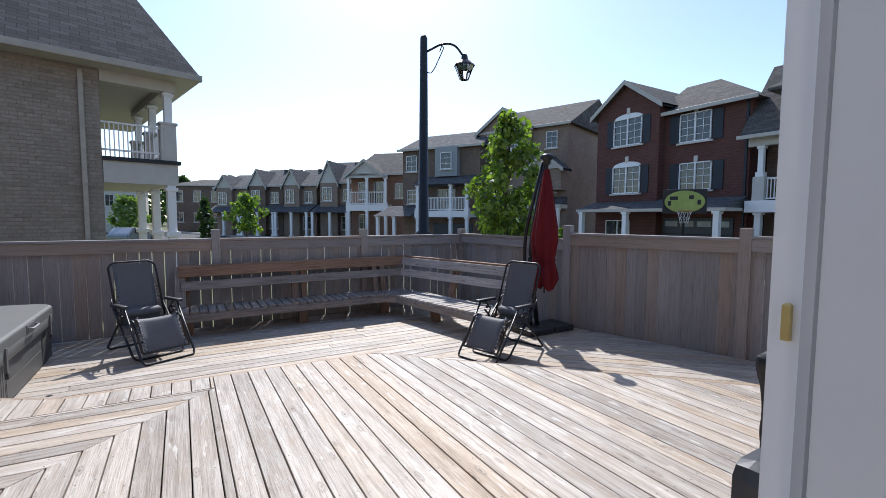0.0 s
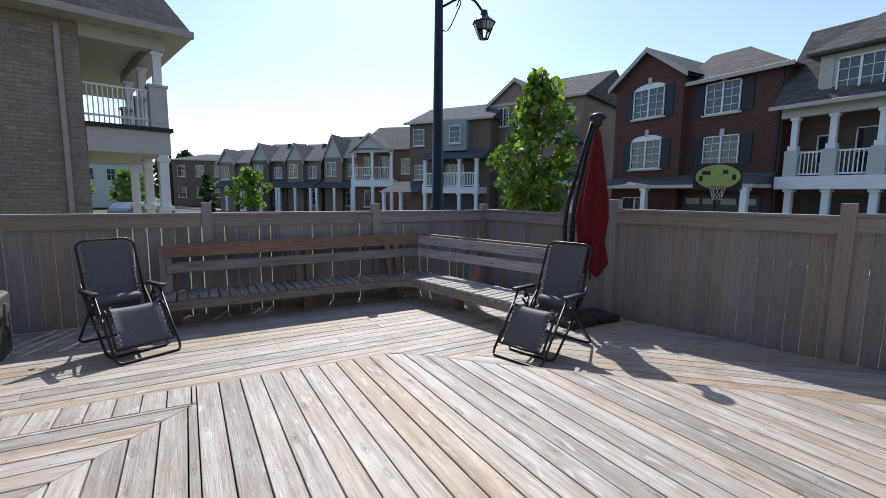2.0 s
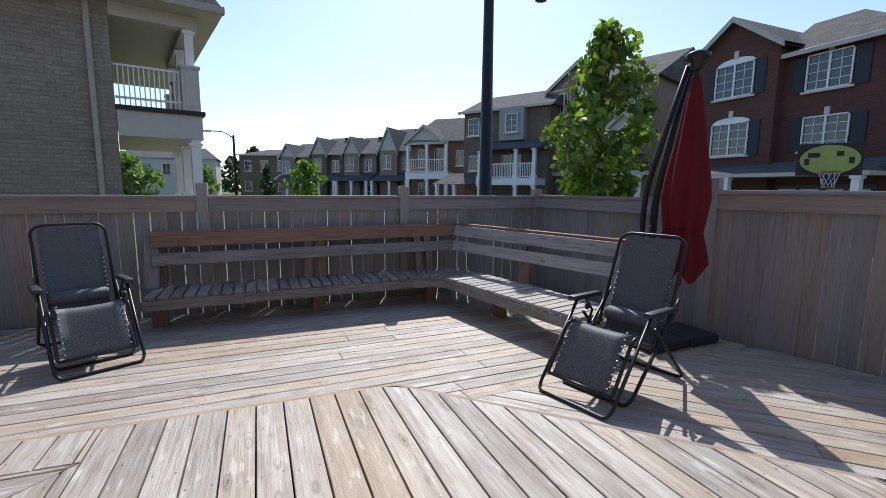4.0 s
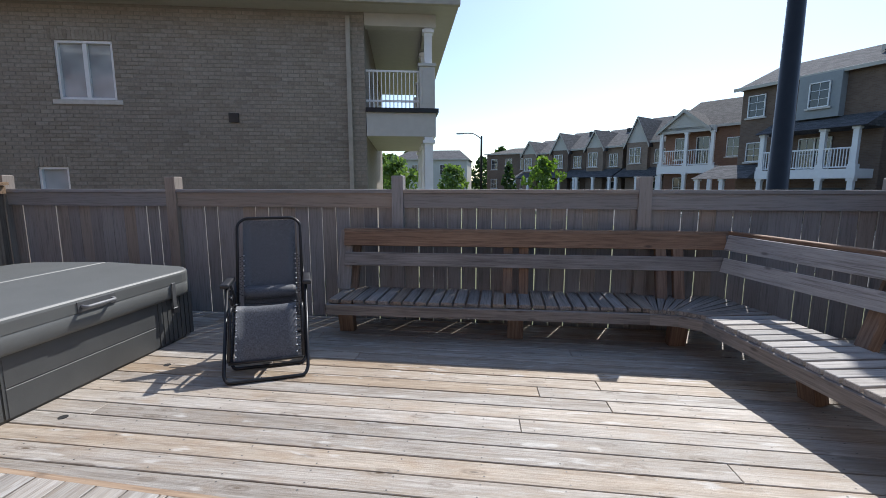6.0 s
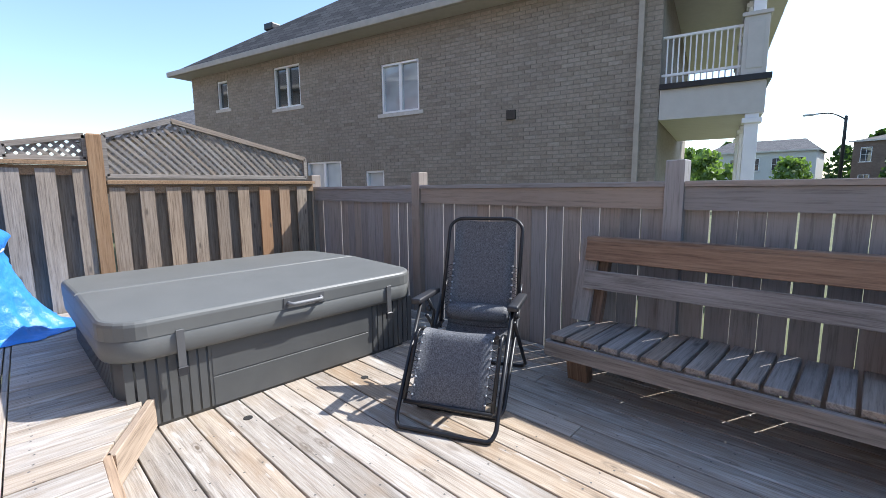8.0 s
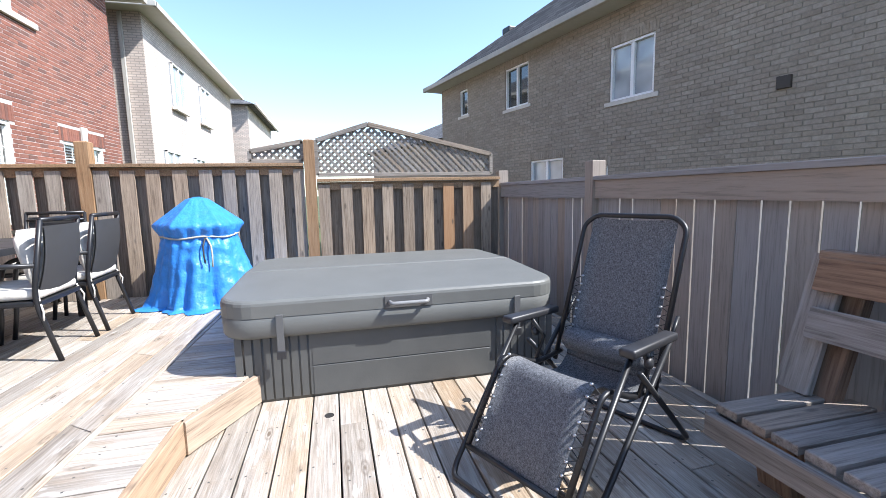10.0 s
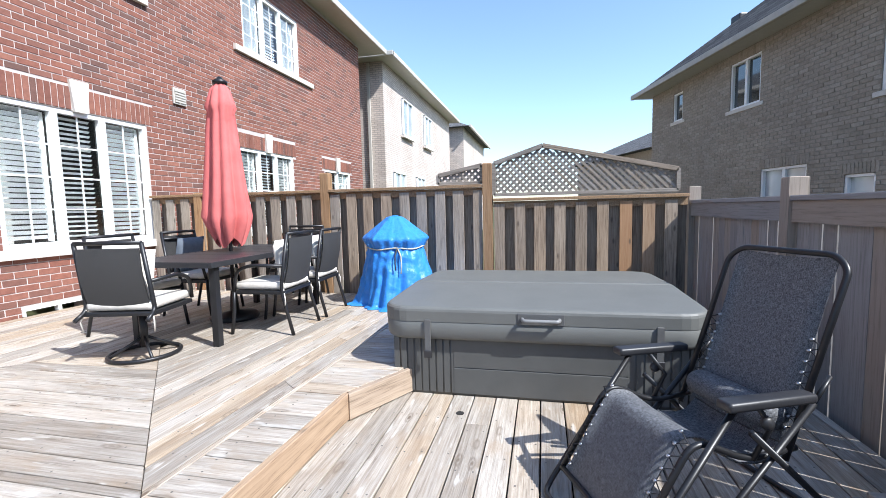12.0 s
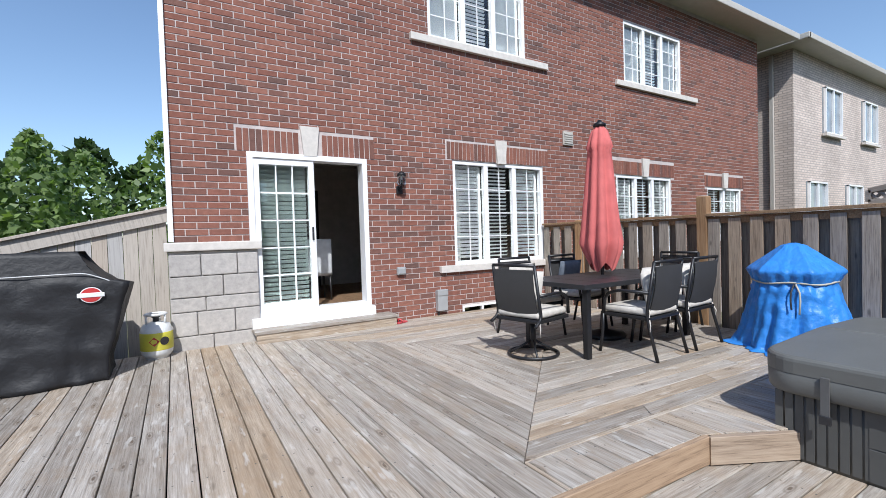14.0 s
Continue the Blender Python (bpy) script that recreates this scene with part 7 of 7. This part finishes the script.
def row_house(p, angle, w, hgt, peak, wallm, two=False):
    h = facing_house("house_row", "brick terrace house with a small front gable and porch", p, angle, 1.04)
    box("wall", (0, 0.0, BZ), (w, 10, hgt), wallm, h)
    side_roof("roof", 0, w, 0.0, 10, hgt, peak + 0.6, SHINGLE, h, 0.3, 0.3)
    gable("gable_roof", 0.3, w * 0.55, -0.6, 5, hgt, peak, SHINGLE, h, 0.25, face=PALE)
    box("gable_front", (0.3, -0.6, BZ), (w * 0.55, 0, hgt), wallm, h)
    far_window(h, w * 0.14, w * 0.4, hgt - 2.0, hgt - 0.5, -0.68, 2, 2, 2)
    far_window(h, w * 0.65, w * 0.88, hgt - 2.0, hgt - 0.7, -0.08, 2, 2, 2)
    finish("porch_roof", [(-0.2, -2.2, 2.1), (w, -2.2, 2.1), (w, 0.0, 3.0), (-0.2, 0.0, 3.0), (-0.2, 0, 2.0), (w, 0, 2.0)], [(0, 1, 2, 3), (0, 3, 4), (1, 5, 2), (0, 4, 5, 1)], SHINGLE, h, uv=True)
    for x in (w * 0.6, w * 0.85):
        zr = hgt + (peak + 0.6 - hgt) * 0.8
        rbox("roof_vent", (x - 0.18, 3.9, zr), (x + 0.18, 4.4, zr + 0.42), BLACK_PL, h, "black roof vent", 0.03)
    for x in (0.1, w * 0.5, w - 0.2):
        pillar(h, x, -2.0, BZ, 2.1, 0.13)
    far_window(h, w * 0.6, w * 0.85, 0.2, 1.7, -0.08, 2, 2, 1)
    return h


for p, a, w, hg, pk, mt in (((14.6, 52.5), -45, 4.6, 5.4, 7.7, TB), ((11.2, 56.0), -44, 4.3, 5.2, 6.9, TB), ((7.8, 59.5), -40, 4.4, 5.2, 7.0, BB), ((4.4, 62.5), -38, 4.2, 5.0, 6.4, TB)):
    row_house(p, a, w, hg, pk, mt)
h = facing_house("house_far_block", "brown brick terrace with a flat hipped roof far along the street", (-1.0, 80), -22, 0.97)
box("wall", (0, 0, BZ), (13.5, 12, 6.6), BB, h)
side_roof("roof", 0, 13.5, 0, 12, 6.6, 8.0, SHINGLE_B, h, 3, 3)
for i in range(5):
    far_window(h, 0.8 + i * 2.6, 1.9 + i * 2.6, 4.0, 5.8, -0.08, 2, 2, 1)
    far_window(h, 0.8 + i * 2.6, 1.9 + i * 2.6, 0.8, 2.4, -0.08, 2, 2, 1)
h = facing_house("house_far_white", "distant pale townhouse block behind the taupe house", (-16, 75), 0)
box("wall", (0, 0, BZ), (12, 10, 5.4), PALE, h)
side_roof("roof", 0, 12, 0, 10, 5.4, 7.2, SHINGLE, h, 2, 2)
for i in range(5):
    far_window(h, 0.7 + i * 2.3, 1.7 + i * 2.3, 3.0, 4.6, -0.08, 2, 2, 1)

# ---- pale brick neighbour beyond the cedar fence ----
PB = brick_far("pale_beige_brick", (0.56, 0.46, 0.4), (0.68, 0.58, 0.51), (0.4, 0.35, 0.31), 1.0, 0.012)
bh = thing("house_beige", "pale beige brick house with a hipped roof", "house")
box("wall", (-26, -9, -0.8), (-14.0, 0.1, 6.75), PB, bh)
box("soffit", (-26.5, -9.5, 6.75), (-13.5, 0.6, 6.8), TRIM, bh)
rbox("gutter", (-26.5, 0.6, 6.72), (-13.4, 0.72, 6.88), TRIM, bh, bevel=0.02)
rbox("gutter", (-13.5, -9.5, 6.72), (-13.38, 0.72, 6.88), TRIM, bh, bevel=0.02)
finish("roof", [(-26.5, -9.5, 6.85), (-13.4, -9.5, 6.85), (-13.4, 0.7, 6.85), (-26.5, 0.7, 6.85), (-21.5, -4.4, 9.2), (-18.4, -4.4, 9.2)], [(0, 1, 5, 4), (1, 2, 5), (2, 3, 4, 5), (3, 0, 4), (0, 3, 2, 1)], SHINGLE, bh, "dark shingle roof", uv=True)
finish("downpipe", *chamfer((-13.98, -0.5, -0.8), (-13.9, -0.4, 6.7), 0.01), TRIM, bh)
bm2 = Matrix.Translation((-14, 0.1, 0)) @ Matrix.Rotation(math.pi, 4, "Z")
for x0, z0 in ((2.1, 4.4), (5.6, 4.4), (0.8, 1.3), (4.0, 1.3)):
    w = far_window(bh, x0, x0 + 1.4, z0, z0 + 1.5, -0.1, 1, 1, 2, PANE_SKY)
    w.matrix_basis = bm2
bh2 = thing("house_beige_far", "second pale brick house with a dormer further along", "house")
box("wall", (-40, -9, -0.8), (-29.0, 0.5, 6.9), PB, bh2)
finish("roof", [(-40.5, -9.5, 6.9), (-28.5, -9.5, 6.9), (-28.5, 1.0, 6.9), (-40.5, 1.0, 6.9), (-36.5, -4.4, 9.4), (-32.4, -4.4, 9.4)], [(0, 1, 5, 4), (1, 2, 5), (2, 3, 4, 5), (3, 0, 4), (0, 3, 2, 1)], SHINGLE, bh2, uv=True)
rbox("gutter", (-40.5, 1.0, 6.8), (-28.4, 1.12, 6.98), TRIM, bh2, bevel=0.02)
bh3 = thing("house_dark_roof", "house with a dark hipped roof behind the taupe house", "house", frame_m((-27, 8.0), (math.cos(radians(18)), math.sin(radians(18)))))
box("wall", (0, 0, -0.8), (9, 9, 3.7), TAUPE_BRICK, bh3)
finish("roof", [(-0.5, -0.5, 3.7), (9.5, -0.5, 3.7), (9.5, 9.5, 3.7), (-0.5, 9.5, 3.7), (3.6, 4.5, 5.9), (6.2, 4.5, 5.9)], [(0, 1, 5, 4), (1, 2, 5), (2, 3, 4, 5), (3, 0, 4), (0, 3, 2, 1)], SHINGLE, bh3, uv=True)

# ---- street furniture ----
lp = thing("street_lamp", "tall black street lamp with a lantern on a scrolled arm", "street lamp", Matrix.Translation((6.22, 11.0, GZ)))
LH = 7.37
lathe("pole", [(0.2, 0.0), (0.2, 1.9), (0.23, 1.92), (0.23, 2.0), (0.15, 2.05), (0.1, LH - 0.1), (0.1, LH - 0.04), (0.06, LH + 0.03)], BLACK, lp, sides=20)
ad = Vector((0.86, -0.5, 0)).normalized()


def on_arm(d, z):
    return (ad.x * d, ad.y * d, z)


tube("arm", rounded([on_arm(0.05, LH - 0.42), on_arm(0.5, LH - 0.18), on_arm(0.85, LH - 0.2), on_arm(1.08, LH - 0.5)], 0.35, 8), 0.03, BLACK, lp)
tube("scroll", rounded([on_arm(0.08, LH - 0.95), on_arm(0.2, LH - 0.98), on_arm(0.3, LH - 0.85), on_arm(0.55, LH - 0.3), on_arm(0.5, LH - 0.22), on_arm(0.44, LH - 0.4)], 0.1, 6), 0.014, BLACK, lp)
lm = Matrix.Translation(on_arm(1.12, LH - 0.9))
lathe("lantern_hood", [(0.3, 0.12), (0.27, 0.16), (0.1, 0.3), (0.08, 0.42), (0.03, 0.44)], BLACK, lp, sides=8, place=lm, smooth=False)
lathe("lantern_glass", [(0.12, -0.25), (0.26, 0.11)], GLASS, lp, sides=8, place=lm, smooth=False)
for i in range(8):
    a = 2 * math.pi * i / 8
    tube("lantern_bar", [(0.12 * math.cos(a), 0.12 * math.sin(a), -0.25), (0.265 * math.cos(a), 0.265 * math.sin(a), 0.12)], 0.008, BLACK, lp, sides=5, place=lm)
lp2 = thing("street_lamp", "distant plain cobra-head street lamp on a black pole", "street lamp", Matrix.Translation((-0.5, 50, GZ)))
lathe("pole", [(0.14, 0.0), (0.1, 7.0), (0.08, 7.1)], BLACK, lp2, sides=12)
tube("arm", rounded([(0, 0, 6.8), (-0.8, 0, 7.4), (-2.0, 0, 7.4)], 0.6), 0.05, BLACK, lp2)
rbox("lamp_head", (-2.6, -0.15, 7.3), (-1.9, 0.15, 7.45), GREYBOX, lp2, bevel=0.05)
bb = thing("basketball_hoop", "portable basketball hoop with a yellow-green backboard", "basketball hoop", Matrix.Translation((14.95, 8.7, GZ)) @ Matrix.Rotation(radians(-57), 4, "Z"))
LIME = plain("lime_backboard", (0.42, 0.5, 0.13), 0.5)
bm = bmesh.new()
r = bmesh.ops.create_circle(bm, cap_ends=True, radius=0.6, segments=24)
bmesh.ops.scale(bm, verts=bm.verts, vec=(1, 0.62, 1))
ex = bmesh.ops.extrude_face_region(bm, geom=bm.faces[:])
bmesh.ops.translate(bm, verts=[g for g in ex["geom"] if isinstance(g, bmesh.types.BMVert)], vec=(0, 0, 0.04))
part("backboard", bm, LIME, bb, "yellow-green backboard", place=Matrix.Translation((0, 0, 3.0)) @ Matrix.Rotation(math.pi / 2, 4, "X"))
rbox("backboard_rim", (-0.66, 0.0, 2.6), (0.66, 0.03, 3.42), BLACK_PL, bb, bevel=0.012)
for x, z, w2, h2 in ((-0.32, 3.12, 0.12, 0.06), (0.2, 3.15, 0.07, 0.06), (-0.45, 2.95, 0.05, 0.08), (0.43, 2.98, 0.05, 0.08)):
    box("mark", (x - w2, -0.05, z - h2), (x + w2, -0.041, z + h2), BLACK_PL, bb)
tube("pole", [(0, 0.5, 0.1), (0, 0.35, 2.0), (0, 0.04, 2.9)], 0.05, BLACK, bb)
rbox("base", (-0.4, 0.2, 0.0), (0.4, 0.9, 0.2), BLACK_PL, bb, bevel=0.05)
tube("ring", [(0.22 * math.cos(a), -0.3 + 0.22 * math.sin(a), 2.68) for a in [2 * math.pi * i / 24 for i in range(24)]], 0.012, LOGO_R, bb, closed=True)
for i in range(10):
    a = 2 * math.pi * i / 10
    b = a + 0.5
    tube("net_cord", [(0.22 * math.cos(a), -0.3 + 0.22 * math.sin(a), 2.68), (0.15 * math.cos(b), -0.3 + 0.15 * math.sin(b), 2.45), (0.12 * math.cos(a), -0.3 + 0.12 * math.sin(a), 2.28)], 0.008, LOGO_W, bb, sides=4)
CARP = plain("silver_car_paint", (0.4, 0.42, 0.44), 0.25, 0.6, bumps=0)
car = thing("parked_car", "silver hatchback parked along the far street", "car", frame_m((-3.2, 46), (0.5, 1), GZ))
bm = bmesh.new()
prof = [(-2.1, 0.3), (2.1, 0.3), (2.15, 0.75), (1.3, 0.95), (0.7, 1.42), (-1.3, 1.45), (-2.0, 0.95), (-2.15, 0.7)]
lo = [bm.verts.new((x, -0.85, z)) for x, z in prof]
hi = [bm.verts.new((x, 0.85, z)) for x, z in prof]
bm.faces.new(lo)
bm.faces.new(reversed(hi))
for i in range(len(prof)):
    j = (i + 1) % len(prof)
    bm.faces.new((lo[j], lo[i], hi[i], hi[j]))
bmesh.ops.recalc_face_normals(bm, faces=bm.faces)
bmesh.ops.bevel(bm, geom=bm.edges[:], offset=0.07, segments=2, affect="EDGES")
part("body", bm, CARP, car, smooth=False)
box("side_glass", (-1.2, -0.86, 0.98), (0.75, 0.86, 1.34), PANE_DK, car)
for x in (-1.3, 1.35):
    for y in (-0.8, 0.8):
        lathe("wheel", [(0.1, -0.1), (0.3, -0.1), (0.32, 0.0), (0.3, 0.1), (0.1, 0.1)], BLACK_PL, car, sides=20, place=Matrix.Translation((x, y, 0.32)) @ Matrix.Rotation(math.pi / 2, 4, "X"))


# ---- trees ----
BARK = plain("grey_brown_bark", (0.14, 0.11, 0.085), 0.95, vary=0.3, bumps=0.6)
MAPLE = leaf_mat("maple_leaves", (0.06, 0.11, 0.022), (0.25, 0.35, 0.07))
DARKLEAF = leaf_mat("dark_tree_leaves", (0.025, 0.05, 0.015), (0.06, 0.1, 0.03))
OLIVE = leaf_mat("olive_tree_leaves", (0.1, 0.155, 0.05), (0.23, 0.31, 0.11))


def tree(p, base, height, crown_r, crown_lo, leafm, leaf, n, seed, label, cat="tree", clumps=26, group=""):
    """Tapered trunk, limbs that reach to leaf clumps, and a crown of many folded leaves with gaps."""
    r4 = random.Random(seed)
    t = thing("tree", label, cat, Matrix.Translation((p[0], p[1], base)), group)
    tube("trunk", [(0, 0, 0), (0.03, 0.02, height * 0.3), (-0.02, 0.03, height * 0.6), (0.0, 0.0, height * 0.92)], height * 0.014 + 0.012, BARK, t, r_end=0.01)
    cents = []
    for i in range(clumps):
        f = (i + r4.random()) / clumps
        z = crown_lo + (height - crown_lo) * f
        env = crown_r * (math.sin(math.pi * min(1, 0.16 + f * 0.84)) ** 0.65) * (1.0 if f < 0.75 else 0.9)
        a = i * 2.4 + r4.uniform(-0.5, 0.5)
        d = env * r4.uniform(0.25, 0.95)
        c = Vector((d * math.cos(a), d * math.sin(a), z))
        cents.append((c, crown_r * r4.uniform(0.22, 0.42)))
        if i % 2 == 0 and d > 0.15:
            tube("limb", [(0, 0, max(0.1, z - 0.35 * crown_r - 0.1)), (c.x * 0.5, c.y * 0.5, z - 0.08), (c.x, c.y, z)], 0.016 * height / 4, BARK, t, sides=6, r_end=0.004)
    verts, faces = [], []
    for i in range(n):
        c, rad = cents[i % clumps]
        d = Vector((r4.gauss(0, 1), r4.gauss(0, 1), r4.gauss(0, 0.85)))
        d = d.normalized() * rad * (r4.random() ** 0.45)
        q = c + d
        s = leaf * r4.uniform(0.6, 1.3)
        nx = Vector((r4.gauss(0, 1), r4.gauss(0, 1), r4.gauss(0, 0.6) + 0.5)).normalized()
        u = nx.orthogonal().normalized()
        u = Matrix.Rotation(r4.uniform(0, 6.28), 3, nx) @ u
        w = nx.cross(u)
        k = len(verts)
        verts += [q - u * s, q - u * s * 0.2 + w * s * 0.62, q + u * s, q - u * s * 0.2 - w * s * 0.62, q + u * s * 0.35 + w * s * 0.5, q + u * s * 0.35 - w * s * 0.5, q + nx * s * 0.12]
        faces += [(k, k + 6, k + 1), (k + 1, k + 6, k + 4), (k + 4, k + 6, k + 2), (k + 2, k + 6, k + 5), (k + 5, k + 6, k + 3), (k + 3, k + 6, k)]
    o = finish("crown", verts, faces, leafm, t, "leafy crown")
    o["kind"] = "stuff"
    return t


tree((6.1, 7.12), GZ, 4.45, 0.74, 1.95, MAPLE, 0.07, 2900, 2, "young maple tree with bright green leaves beside the fence", clumps=44)
tree((6.5, 6.0), GZ, 2.25, 0.35, 1.3, MAPLE, 0.07, 180, 7, "leafy green shrub behind the fence", "shrub", 8)
tree((5.0, 40), GZ, 4.2, 1.5, 1.3, MAPLE, 0.2, 700, 11, "small round street tree across the road", group="street trees")
tree((2.3, 47), GZ, 4.0, 0.9, 0.6, DARKLEAF, 0.2, 500, 12, "small dark conical street tree", group="street trees")
for i, (x, y, hh) in enumerate(((-7.5, 42, 4.2), (-10.5, 48, 5.0), (-4.6, 60, 4.4))):
    tree((x, y), GZ, hh, 2.0, 1.0, OLIVE, 0.26, 800, 20 + i, "leafy street tree by the corner", group="street trees")


def wood(name, pts, mat, label, seed, leaf=0.5, per=420):
    """A far stand of trees as uneven leaf masses."""
    r5 = random.Random(seed)
    verts, faces = [], []
    for x, y, hgt, rad in pts:
        for i in range(per):
            a, u = r5.uniform(0, 6.28), r5.random()
            z = hgt * (0.08 + 0.92 * u)
            env = rad * (math.sin(math.pi * min(1, 0.2 + 0.8 * u)) ** 0.6) * (0.75 + 0.25 * math.sin(3 * a + hgt * 7 + 6 * u))
            d = env * r5.random() ** 0.3
            q = Vector((x + d * math.cos(a), y + d * math.sin(a), GZ + z))
            s = leaf * r5.uniform(0.5, 1.3)
            nx = Vector((r5.gauss(0, 1), r5.gauss(0, 1), r5.gauss(0, 0.7) + 0.4)).normalized()
            uu = nx.orthogonal().normalized()
            uu = Matrix.Rotation(r5.uniform(0, 6.28), 3, nx) @ uu
            w = nx.cross(uu)
            k = len(verts)
            verts += [q - uu * s, q + w * s * 0.6, q + uu * s, q - w * s * 0.6]
            faces.append((k, k + 1, k + 2, k + 3))
    o = finish(name, verts, faces, mat)
    return tagged(o, label, "trees", kind="stuff")


r6 = random.Random(31)
wood("woodland_far", [(-60 + i * 6 + r6.uniform(-2, 2), 135 + r6.uniform(-8, 8), r6.uniform(9, 14), r6.uniform(3.5, 5)) for i in range(16)], DARKLEAF, "dark woodland at the end of the street", 1, 0.9, 300)
wood("woodland_near", [(3.2 + i * 2.3 + r6.uniform(-0.8, 0.8), -24 + r6.uniform(-3, 3), r6.uniform(6.5, 9.0), r6.uniform(1.8, 2.6)) for i in range(11)], OLIVE, "leafy green trees beyond the side fence", 2, 0.24, 900)
wood("woodland_back", [(0 + i * 4 + r6.uniform(-1, 1), -44 + r6.uniform(-3, 3), r6.uniform(9.5, 12), r6.uniform(3.4, 4.4)) for i in range(9)], DARKLEAF, "tall dark trees behind the side garden", 3, 0.5, 700)
